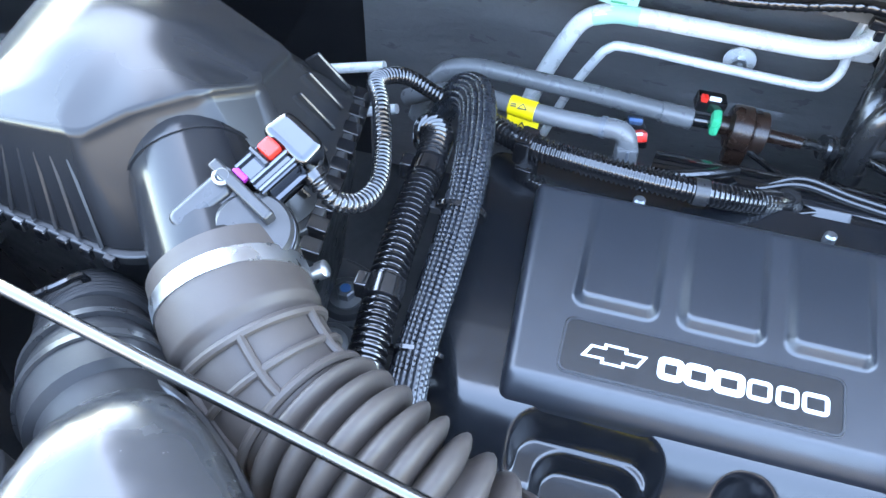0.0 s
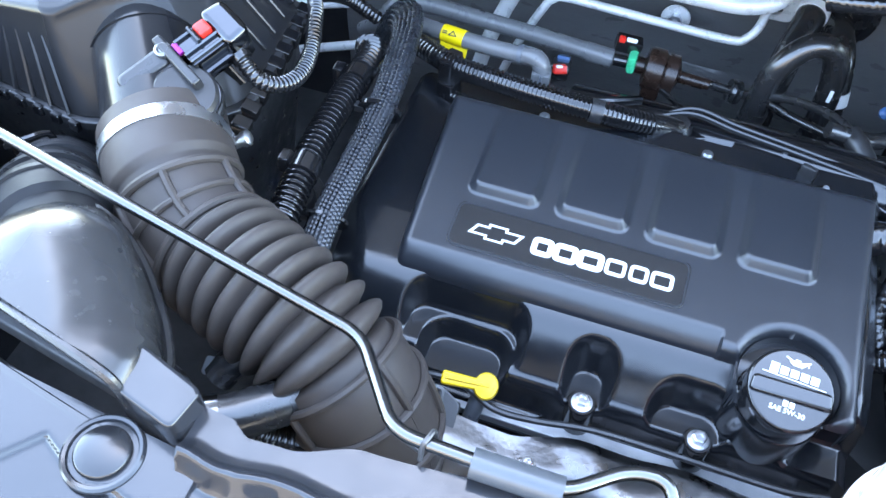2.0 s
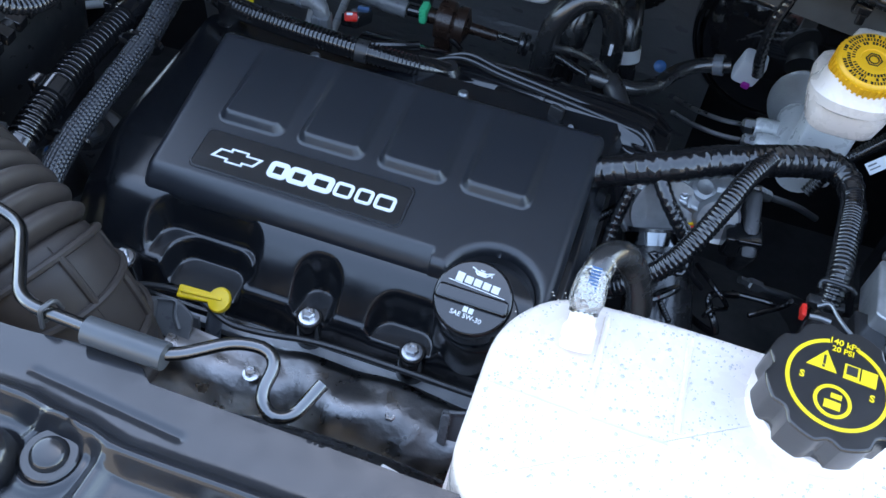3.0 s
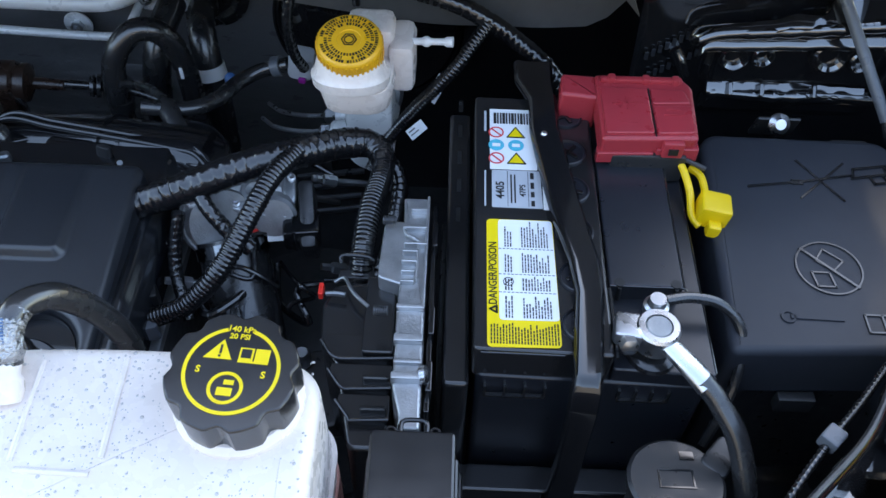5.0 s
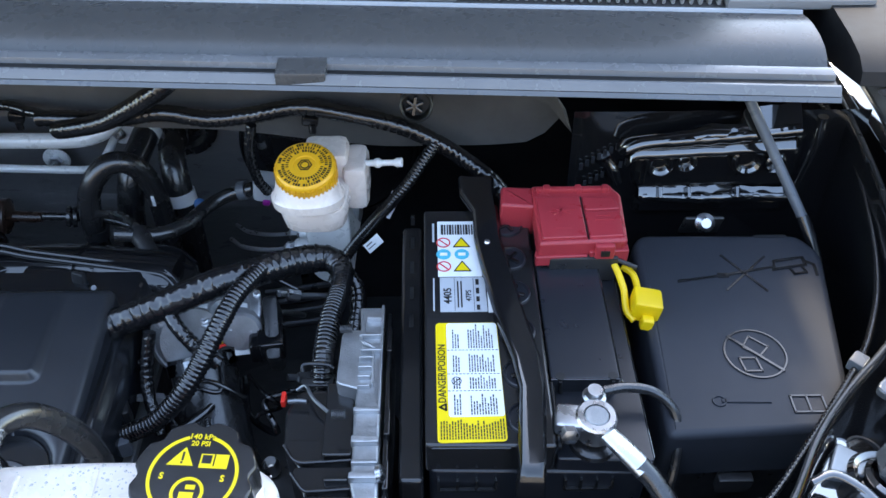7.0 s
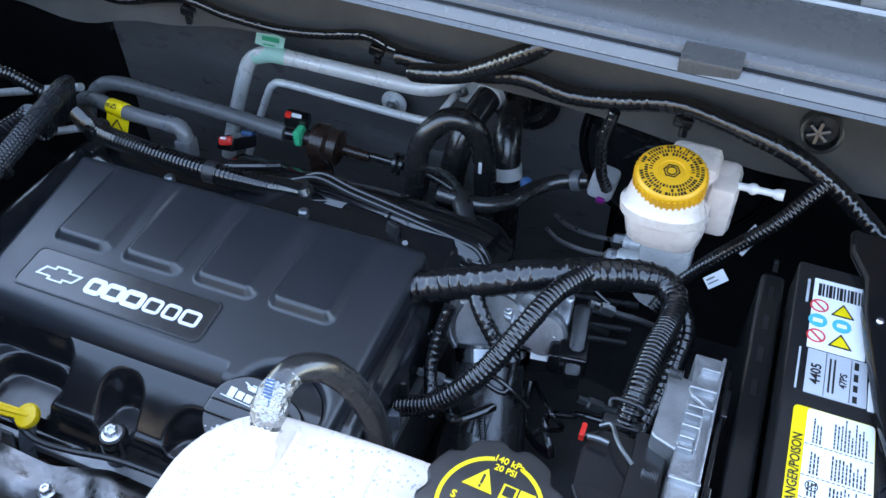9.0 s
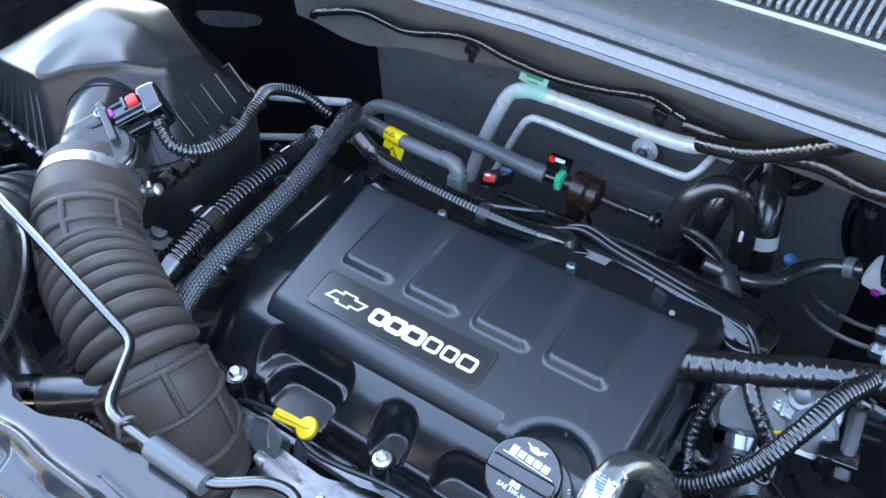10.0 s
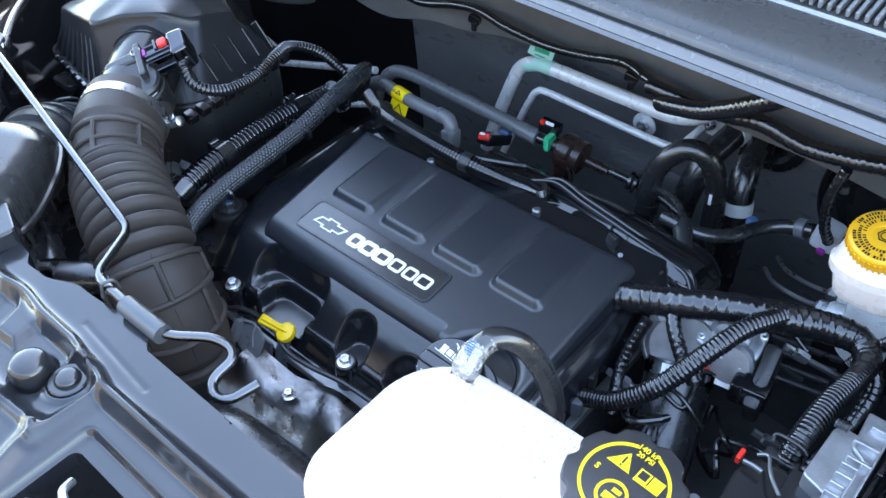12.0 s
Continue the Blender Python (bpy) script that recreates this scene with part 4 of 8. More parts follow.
part("front_lip", tube([V(-0.207, 0.190, 1.030), V(-0.204, 0.186, 1.050), V(-0.185, 0.181, 1.060), V(-0.13, 0.166, 1.065), V(-0.08, 0.154, 1.064), V(-0.064, 0.151, 1.056), V(-0.059, 0.151, 1.030)], 0.0034, 8, 0.004), M_SNORK, sn)
part("rear_collar", tube([(-0.170, 0.236, 1.000), (-0.205, 0.268, 0.992), (-0.226, 0.290, 0.982), (-0.250, 0.318, 0.960)], lambda t: 0.042 if t < 0.35 else (0.047 if t < 0.62 else 0.043), 36, 0.004), M_NECK, sn)
for k in (0, 1):
    c = V(-0.213, 0.275, 0.989).lerp(V(-0.232, 0.297, 0.976), k)
    part("neck_ring", tube([c, c + V(-0.004, 0.0045, -0.0025)], 0.0495 - 0.002 * k, 40), M_MATTE, sn)
part("down_pipe", tube([(-0.245, 0.32, 0.965), (-0.285, 0.36, 0.92), (-0.31, 0.38, 0.86)], 0.041, 28, ripple=(0.010, 0.004)), M_NECK, sn, "dark ribbed pipe down to the filter box")
part("side_wing", prism(rounded([(-0.254, 0.197), (-0.243, 0.219), (-0.222, 0.224), (-0.209, 0.207), (-0.205, 0.176), (-0.212, 0.166), (-0.240, 0.184)], 0.007), 0.985, 1.040, None, 0.006, 0.004), M_NECK, sn)
part("side_wing", prism(rounded([(-0.070, 0.150), (-0.066, 0.183), (-0.015, 0.166), (-0.021, 0.136)], 0.007), 0.99, 1.051, None, 0.003, 0.001), M_PRESS, sn)

# ---- front: lock carrier, its pins, rod ----
lc = thing("lock_carrier", (0.25, 0.02, 0.98), "satin black pressed lock carrier across the front", "front panel", kind="structure")


RIDGE = [(-0.016, 0.134), (0.009, 0.130), (0.047, 0.134), (0.085, 0.131), (0.125, 0.131), (0.160, 0.127), (0.202, 0.121), (0.283, 0.122), (0.36, 0.123), (0.70, 0.123)]
REAR = [(-0.018, 0.164), (0.000, 0.162), (0.016, 0.154), (0.038, 0.155), (0.082, 0.169), (0.165, 0.175), (0.178, 0.172), (0.190, 0.164), (0.70, 0.163)]


def along(line, x):
    for (xa, ya), (xb, yb) in zip(line, line[1:]):
        if x <= xb:
            return ya + (yb - ya) * ease((x - xa) / (xb - xa))
    return line[-1][1]


def bead(d, w):
    return math.exp(-(d / w) ** 2)


def seg_dist(x, y, a, b):
    dx, dy = b[0] - a[0], b[1] - a[1]
    t = clamp01(((x - a[0]) * dx + (y - a[1]) * dy) / (dx * dx + dy * dy))
    return math.hypot(x - a[0] - t * dx, y - a[1] - t * dy)


def carrier_h(x, y):
    d = y - along(RIDGE, x)
    z = 1.034 + 0.0055 * bead(d, 0.0050)
    z += 0.0006 * noise.noise(V(x * 14, y * 14, 3))
    z -= 0.011 * ease(-d / 0.013)
    # channel along the left end and the raised fields in front of the ridge
    z += 0.005 * bead(seg_dist(x, y, (0.022, 0.122), (0.024, 0.094)), 0.006) + 0.006 * bead(seg_dist(x, y, (0.024, 0.094), (0.014, 0.060)), 0.006)
    z += 0.006 * bead(seg_dist(x, y, (0.036, 0.072), (0.128, 0.064)), 0.007) + 0.006 * bead(seg_dist(x, y, (0.128, 0.064), (0.176, 0.068)), 0.006)
    z += 0.006 * bead(seg_dist(x, y, (0.176, 0.068), (0.192, 0.020)), 0.008)
    z += 0.009 * bead(seg_dist(x, y, (0.186, 0.062), (0.188, 0.112)), 0.0065)
    # tongue beside the ridge
    z += 0.008 * ease((poly_dist(x, y, [(0.046, 0.128), (0.058, 0.094), (0.090, 0.097), (0.086, 0.126)]) + 0.004) / 0.011)
    # seats of the two push pins
    z -= 0.004 * ease((0.021 - math.hypot(x - 0.126, y - 0.094)) / 0.003)
    z += 0.003 * bead(math.hypot(x - 0.157, y - 0.108) - 0.019, 0.003)
    # stepped frame of the openings
    z -= 0.008 * ease((rr_dist(x, y, 0.205, 0.62, -0.06, 0.098, 0.010)) / 0.006)
    # a crease in the rear flange
    z -= 0.0012 * bead(seg_dist(x, y, (0.122, 0.148), (0.222, 0.140)), 0.0022)
    return z


def carrier_rim(x, y):
    d = min(rr_dist(x, y, -0.018, 0.70, -0.13, 0.30, 0.006), along(REAR, x) - y)
    return min(d, -rr_dist(x, y, 0.212, 0.296, -0.04, 0.079, 0.008), -rr_dist(x, y, 0.312, 0.60, -0.04, 0.079, 0.008))


part("carrier_sheet", relief(-0.022, 0.46, -0.03, 0.180, 0.0015, carrier_h, None, carrier_rim, 0.016), M_PRESS, lc, sharp=60)
part("carrier_end", relief(0.46, 0.70, -0.13, 0.180, 0.006, carrier_h, None, lambda x, y: along(REAR, x) - y, 0.016), M_PRESS, lc, sharp=60)
part("carrier_front", relief(-0.018, 0.46, -0.13, -0.03, 0.006, lambda x, y: carrier_h(x, -0.03), None), M_PRESS, lc, sharp=60)
latch = part("latch_plate", box((0.060, 0.004, 0.05), pose(0.250, 0.045, 0.995, 20, 0, 12), 0.0015), M_STEEL, lc, "zinc latch plate inside the opening")
part("latch_hook", tube([(0.232, 0.062, 1.012), (0.238, 0.052, 1.016), (0.246, 0.050, 1.006), (0.250, 0.058, 0.996), (0.262, 0.064, 1.000), (0.275, 0.070, 1.012), (0.285, 0.066, 1.018)], 0.0035, 10, 0.003), M_ZINC, latch)
part("latch_spring", tube([(0.215, 0.02, 1.00), (0.24, 0.03, 0.99), (0.29, 0.02, 1.00)], 0.004, 10), M_STEEL, latch)
for at in ((0.126, 0.094, 1.019), (0.158, 0.108, 1.022)):
    r = 0.0165 if at[0] < 0.14 else 0.0105
    hgt = 0.020 if at[0] < 0.14 else 0.010
    pin = part("push_pin", lathe([(r * 1.05, 0), (r * 1.05, hgt * 0.5), (r, hgt * 0.8), (r * 0.88, hgt), (r * 0.7, hgt * 1.08), (r * 0.4, hgt * 1.12), (0, hgt * 1.14)], Matrix.Translation(at), 28), M_SATIN, lc, sharp=60)
    if r < 0.012:
        part("pin_washer", lathe([(0.0165, 0), (0.0165, 0.005), (0.0155, 0.006), (0.011, 0.006), (0.0105, 0.003)], Matrix.Translation(at), 28), M_SATIN, pin)
lp = thing("radiator_shroud", (-0.14, 0.08, 0.98), "satin black shroud panel beside the snorkel", "front panel", kind="structure")


def shroud_h(x, y):
    z = 1.022 + 0.004 * ease((poly_dist(x, y, [(-0.30, 0.04), (-0.115, 0.100), (-0.098, 0.120), (-0.060, 0.100), (-0.045, 0.104), (-0.02, 0.098), (0.05, 0.10), (0.05, 0.30), (-0.30, 0.30)]) + 0.002) / 0.004)
    z += 0.001 * noise.noise(V(x * 12, y * 12, 5))
    return z


part("shroud_sheet", relief(-0.232, -0.002, -0.05, 0.166, 0.0016, shroud_h, None, lambda x, y: min(x + 0.230, -0.004 - x, 0.146 - 0.11 * (x + 0.10) - y), 0.02), M_PRESS, lp, sharp=60)
pin = part("push_pin", lathe([(0.0165, 0), (0.0165, 0.003), (0.015, 0.0048), (0.008, 0.0062), (0, 0.0065)], Matrix.Translation((-0.060, 0.121, 1.0255)), 32), M_SATIN, lp, sharp=50)
part("pin_seat", lathe([(0.0245, 0), (0.0240, 0.0018), (0.0225, 0.0030), (0.0205, 0.0026), (0.0195, 0.0008)], Matrix.Translation((-0.060, 0.121, 1.0255)), 36), M_PRESS, pin)

# small hoses and clips in the gap between the snorkel and the elbow
gh = thing("drain_hose", (-0.10, 0.22, 0.95), "soft black rubber hose running down behind the carrier", "hose")
part("hose_bend", tube([(-0.150, 0.262, 0.935), (-0.138, 0.236, 0.948), (-0.112, 0.210, 0.955), (-0.082, 0.198, 0.955), (-0.066, 0.190, 0.935), (-0.060, 0.185, 0.880)], 0.0165, 16), M_RUB, gh)
gk = thing("radiator_hose", (-0.02, 0.20, 0.95), "short black hose with a steel spring clip", "hose")
part("hose_stub", tube([(-0.050, 0.178, 0.962), (-0.026, 0.194, 0.960), (0.004, 0.222, 0.956), (0.03, 0.25, 0.94)], 0.017, 20), M_RUB, gk)
part("spring_clip", tube([(-0.042, 0.183, 0.9615), (-0.034, 0.188, 0.961)], 0.0182, 20), M_CHROME, gk, "bright spring clip")
part("clip_ear", box((0.016, 0.006, 0.010), pose(-0.040, 0.178, 0.979, 20, 0, 40), 0.0015), M_IRON, gk)
part("clip_ear", box((0.008, 0.014, 0.006), pose(-0.052, 0.172, 0.978, 0, 20, 20), 0.0015), M_IRON, gk)
tf = thing("pipe_fitting", (-0.06, 0.20, 0.95), "small alloy pipe fitting below the hoses", "fitting")
part("fitting_body", tube([(-0.085, 0.178, 0.930), (-0.060, 0.190, 0.940), (-0.040, 0.205, 0.935)], 0.010, 12), M_CAST, tf)
part("fitting_tab", prism(rect(0.020, 0.014, 0.003), 0, 0.003, face((-0.062, 0.230, 0.945), (0.1, -0.5, 0.85)), 0.001), M_STEEL, tf)
part("fitting_cap", lathe([(0.008, 0), (0.008, 0.006), (0.005, 0.008), (0, 0.008)], face((-0.080, 0.190, 0.952), (0, -0.4, 0.9)), 16), M_GREEN, tf, "small green cap")

rod = thing("bonnet_prop_rod", (0.0, 0.24, 1.03), "bright plated steel bonnet prop rod with a grey grip", "prop rod")


def bend(corners, r):
    """A bar's line through its corners, each rounded by r."""
    P = [Vector(c) for c in corners]
    out = [P[0]]
    for p, c, n in zip(P, P[1:], P[2:]):
        s, e = c + (p - c).normalized() * r, c + (n - c).normalized() * r
        steps = max(2, int((s - out[-1]).length / 0.012))
        out += [out[-1].lerp(s, k / steps) for k in range(1, steps)] if (s - out[-1]).length > 0.012 else []
        out += [(1 - t) ** 2 * s + 2 * t * (1 - t) * c + t * t * e for t in (0, 0.2, 0.4, 0.6, 0.8, 1.0)]
    return out + [P[-1]]


RP = bend([(-0.318, 0.307, 1.064), (0.050, 0.2385, 1.036), (0.093, 0.1805, 1.0465), (0.191, 0.180, 1.040), (0.226, 0.2085, 1.037), (0.2515, 0.2090, 1.034), (0.2500, 0.176, 1.029), (0.270, 0.173, 1.021), (0.281, 0.203, 1.027)], 0.0145)
part("rod_bar", tube(RP, 0.0042, 14, 0.0018), M_ROD, rod)
part("grip_sleeve", tube([(0.140, 0.179, 1.043), (0.1915, 0.180, 1.041)], 0.0088, 20), M_GRIP, rod, "satin grey metal grip sleeve")
part("rod_clip", tube([(0.112, 0.173, 1.038), (0.1125, 0.176, 1.0505), (0.114, 0.180, 1.0525), (0.1155, 0.186, 1.0505), (0.116, 0.188, 1.040)], 0.0016, 8, 0.002), M_IRON, rod, "small bent holding clip")
part("clip_foot", box((0.026, 0.008, 0.005), pose(0.100, 0.184, 1.038, 0, 0, -18), 0.0015), M_IRON, rod)
part("pivot_block", box((0.016, 0.015, 0.018), pose(-0.321, 0.308, 1.064, 0, 0, -12), 0.0025), M_MATTE, rod, "dull black pivot block")

# ---- behind the engine: pipes, hoses, looms ----
ac = thing("air_conditioning_pipes", (0.13, 0.905, 0.75), "bright aluminium air conditioning pipes before the bulkhead", "pipe")
part("suction_pipe", tube([(-0.060, 0.885, 0.70), (-0.046, 0.900, 0.762), (-0.018, 0.905, 0.838), (-0.002, 0.905, 0.866), (0.022, 0.905, 0.879), (0.06, 0.905, 0.881), (0.16, 0.905, 0.880), (0.240, 0.905, 0.880), (0.272, 0.906, 0.886), (0.292, 0.915, 0.893), (0.303, 0.945, 0.893)], 0.0105, 16, 0.004), M_ALU, ac)
part("liquid_pipe", tube([(-0.028, 0.885, 0.70), (-0.008, 0.898, 0.758), (0.018, 0.900, 0.818), (0.030, 0.900, 0.836), (0.050, 0.900, 0.842), (0.15, 0.900, 0.838), (0.250, 0.900, 0.835), (0.270, 0.902, 0.842), (0.280, 0.912, 0.855), (0.285, 0.94, 0.862)], 0.0055, 12, 0.004), M_ALU, ac)
part("joint_block", prism(rounded([(-0.018, -0.030), (0.016, -0.030), (0.020, 0.026), (-0.010, 0.030)], 0.010), 0, 0.016, face((0.300, 0.955, 0.878), (0, -1, 0.05)), 0.003), M_ALU, ac)
hexbolt((0.292, 0.936, 0.868), 0.006, 0.008, M_ZINC, "zinc bolt of the joint block", face((0, 0, 0), (0, -1, 0.1)), parent=ac)
part("pipe_label", tube([(0.006, 0.905, 0.872), (0.03, 0.905, 0.880), (0.055, 0.905, 0.881)], 0.0112, 16, 0.004), M_MINT, ac, "pale green paper label wrapped round the pipe")
part("label_tail", box((0.042, 0.0006, 0.020), pose(0.030, 0.908, 0.899, -20, 8, 0), 0), M_MINT, ac, "pale green label tail")
part("label_print", bars([(0, 0.002, 0.026, 0.006), (-0.002, -0.006, 0.018, 0.002)], face((0.032, 0.9065, 0.900), (0, -0.94, 0.34))), M_GREEN, ac)
st = thing("mat_stud", (0.189, 0.955, 0.815), "zinc stud with a broad washer holding the sound mat", "stud")
SF = face((0.182, 0.962, 0.806), (0, -1, 0))
part("washer", lathe([(0.019, 0), (0.019, 0.002), (0.017, 0.003), (0.008, 0.003), (0, 0.003)], SF, 24), M_ALU, st)
part("nut", lathe([(0.009, 0.003), (0.009, 0.010), (0.005, 0.011), (0.004, 0.020), (0, 0.020)], SF, 6), M_ZINC, st)

gh = thing("breather_hose", (0.02, 0.76, 0.85), "blue-grey breather hose arching to the purge valve", "hose")
part("hose_run", tube([(-0.150, 0.735, 0.830), (-0.142, 0.742, 0.862), (-0.122, 0.750, 0.888), (-0.090, 0.755, 0.894), (-0.03, 0.762, 0.886), (0.06, 0.768, 0.876), (0.122, 0.772, 0.867)], 0.0095, 16, 0.004), M_GHOSE, gh)
part("hose_end", tube([(0.095, 0.770, 0.871), (0.126, 0.772, 0.867)], 0.0108, 16), M_GHOSE, gh)
ev = thing("vapour_hose", (0.0, 0.675, 0.90), "grey vapour hose with a yellow warning label", "hose")
part("hose_run", tube([(-0.16, 0.735, 0.855), (-0.12, 0.715, 0.890), (-0.075, 0.692, 0.914), (-0.030, 0.680, 0.919), (0.02, 0.676, 0.920), (0.062, 0.672, 0.924)], 0.0088, 14, 0.004), M_GHOSE, ev)
part("elbow", tube([(0.040, 0.674, 0.922), (0.054, 0.672, 0.9245), (0.064, 0.669, 0.921), (0.067, 0.666, 0.905), (0.067, 0.664, 0.870)], 0.0092, 14, 0.003), M_GHOSE, ev, "grey plastic quick-fit elbow")
part("elbow_block", box((0.020, 0.020, 0.026), pose(0.067, 0.665, 0.902, -6, 0, 8), 0.003), M_GHOSE, ev)
part("elbow_rib", box((0.003, 0.022, 0.024), pose(0.067, 0.665, 0.902, -6, 0, 8), 0.001), M_GREY, ev)
part("plug_body", box((0.022, 0.062, 0.016), pose(0.0740, 0.745, 0.858, -30, 0, 5), 0.003), M_GLOSS, ev, "black plug below the hose")
part("blue_lock", box((0.015, 0.014, 0.009), pose(0.0730, 0.770, 0.852, -30, 0, 5), 0.002), M_BLUE, ev, "blue lock")
part("red_clip", box((0.015, 0.014, 0.010), pose(0.0770, 0.721, 0.877, -30, 0, 20), 0.002), M_REDB, ev, "red lock clip")
part("clip_notch", box((0.007, 0.004, 0.003), pose(0.0770, 0.717, 0.8835, -30, 0, 20), 0.0008), M_PAPER, ev)
part("hose_band", tube([(0.040, 0.6742, 0.9222), (0.045, 0.6735, 0.9228)], 0.0102, 16), M_GREY, ev)
lab = part("warning_label", tube([(-0.045, 0.683, 0.919), (-0.020, 0.679, 0.9195)], 0.0096, 16), M_YLAB, ev, "yellow warning label round the hose")
part("label_flag", box((0.030, 0.0007, 0.032), pose(-0.031, 0.670, 0.905, -28, 4, 0), 0), M_YLAB, ev, "yellow label flag")
FLG = face((-0.031, 0.6692, 0.905), (0.05, -0.88, 0.47))
sg = stroke([(-0.009, -0.007), (0.009, -0.007), (0, 0.006)], 0.0012, FLG, closed=True)
bars([(0, 0.011, 0.018, 0.0014), (0, -0.011, 0.014, 0.0012)], FLG, bm=sg)
part("label_print", sg, M_INK_SHADE, ev)
RLB = face((-0.0325, 0.6748, 0.9268), (0.05, -0.65, 0.76))
sg = stroke([(-0.004, -0.0022), (0.004, -0.0022), (0, 0.0024)], 0.0009, RLB, closed=True)
bars([(-0.0085, 0.001, 0.005, 0.001), (-0.0085, -0.001, 0.005, 0.001), (0.0085, 0.001, 0.005, 0.001), (0.0085, -0.001, 0.005, 0.001)], RLB, bm=sg)
part("label_print", sg, M_INK_SHADE, ev)

pv = thing("purge_valve", (0.185, 0.78, 0.84), "dark brown purge valve with a green clip", "valve")
PM = face((0.152, 0.774, 0.866), (1, 0.05, -0.10))
part("valve_body", lathe([(0.010, 0.0), (0.010, 0.010), (0.022, 0.012), (0.024, 0.016), (0.024, 0.030), (0.020, 0.033), (0.022, 0.036), (0.022, 0.046), (0.012, 0.050), (0.007, 0.052), (0.0065, 0.085), (0, 0.085)], PM, 24), M_BROWN, pv)
part("valve_foot", box((0.020, 0.022, 0.034), pose(0.176, 0.765, 0.842, 0, 5, 0), 0.003), M_BROWN, pv)
part("green_clip", box((0.010, 0.022, 0.022), pose(0.149, 0.769, 0.872), 0.004), M_GREEN, pv, "green lock clip")
part("nozzle", tube([(0.128, 0.772, 0.867), (0.150, 0.774, 0.866)], 0.007, 14), M_GLOSS, pv)
part("plug", box((0.030, 0.018, 0.016), pose(0.140, 0.782, 0.884, 0, 8, 10), 0.003), M_GLOSS, pv, "black plug")
part("plug_lock", box((0.012, 0.004, 0.004), pose(0.143, 0.776, 0.894, 0, 8, 10), 0.001), M_PAPER, pv)
part("plug_tab", box((0.007, 0.0065, 0.0065), pose(0.1325, 0.775, 0.8935, 0, 8, 10), 0.001), M_REDB, pv, "red tab")
part("tail_pipe", tube([(0.235, 0.780, 0.858), (0.262, 0.790, 0.848), (0.30, 0.795, 0.840), (0.34, 0.79, 0.830), (0.40, 0.75, 0.845)], 0.0055, 12), M_RUB, pv)
part("pipe_collar", lathe([(0.0055, -0.006), (0.013, -0.006), (0.014, -0.002), (0.010, 0.0), (0.014, 0.002), (0.013, 0.006), (0.0055, 0.006)], face((0.266, 0.791, 0.847), (1, 0.2, -0.2)), 20), M_RUB, pv)

rl = thing("rear_loom", (0.08, 0.62, 0.91), "black corrugated wiring loom behind the engine cover", "loom", "corrugated looms")
part("conduit", tube([(-0.060, 0.648, 0.925), (-0.035, 0.636, 0.926), (-0.010, 0.628, 0.925), (0.06, 0.620, 0.925), (0.133, 0.620, 0.921), (0.18, 0.634, 0.908), (0.208, 0.652, 0.894)], 0.0104, 16, ripple=(0.0044, 0.0022)), M_LOOM, rl)
part("tie_band", tube([(0.127, 0.619, 0.9215), (0.139, 0.6205, 0.9205)], 0.0118, 16), M_MATTE, rl, "plain clip band")
part("end_sleeve", tube([(0.185, 0.637, 0.905), (0.20, 0.647, 0.898), (0.212, 0.656, 0.890)], 0.0122, 16), M_LOOM, rl)
lb = thing("loom_bracket", (-0.02, 0.62, 0.90), "black plastic loom bracket at the cover corner", "bracket")
part("bracket_clamp", box((0.016, 0.026, 0.026), pose(-0.020, 0.631, 0.922, 0, 0, -12), 0.003), M_GLOSS, lb)
part("bracket_foot", box((0.018, 0.020, 0.05), pose(-0.016, 0.615, 0.893, 0, 0, -12), 0.003), M_GLOSS, lb)
solo("short_loom", tube([(-0.02, 0.612, 0.900), (0.0, 0.604, 0.903), (0.02, 0.596, 0.905)], 0.008, 12, ripple=(0.004, 0.002)), M_LOOM, "short black corrugated loom ducking under the cover", "loom", "corrugated looms")
solo("loom_end", lathe([(0.013, 0), (0.014, 0.01), (0.012, 0.014), (0.014, 0.017), (0.010, 0.024), (0, 0.024)], pose(0.214, 0.658, 0.876), 20), M_RUB, "black rubber loom end cap", "grommet")

# braided sleeve: a flat bundle of woven strands
BR = [(-0.108, 0.668, 0.900), (-0.092, 0.662, 0.938), (-0.070, 0.640, 0.956), (-0.058, 0.590, 0.956), (-0.052, 0.521, 0.946), (-0.052, 0.455, 0.938), (-0.053, 0.396, 0.930), (-0.050, 0.355, 0.921), (-0.045, 0.325, 0.905), (-0.042, 0.300, 0.87)]
bs = thing("braided_hose", (-0.055, 0.50, 0.91), "flat black braided sleeve running along the engine", "hose")
part("sleeve_core", tube(BR, 0.0178, 20, 0.004, flat=0.53), M_BRAID, bs)
bl, btot = smooth_line(BR, 0.0011)
bf = frames_along(bl)
for w in range(18):
    bmb = bmesh.new()
    rings = []
    for k, (p, (s, u, d)) in enumerate(zip(bl, bf)):
        a = 2 * math.pi * (w + 0.5) / 18
        thick = 0.0027 + (0.00016 if (k // 2 + w) % 2 else -0.00016)
        c = p + s * (0.0172 * math.cos(a)) + u * (0.0088 * math.sin(a))
        rings.append([bmb.verts.new(c + (s * math.cos(q * math.pi / 4) + u * math.sin(q * math.pi / 4)) * thick) for q in range(8)])
    for a, b in zip(rings, rings[1:]):
        for i in range(8):
            bmb.faces.new((a[i], a[(i + 1) % 8], b[(i + 1) % 8], b[i]))
    part("woven_strand", bmb, M_STRAND, bs, sharp=80)
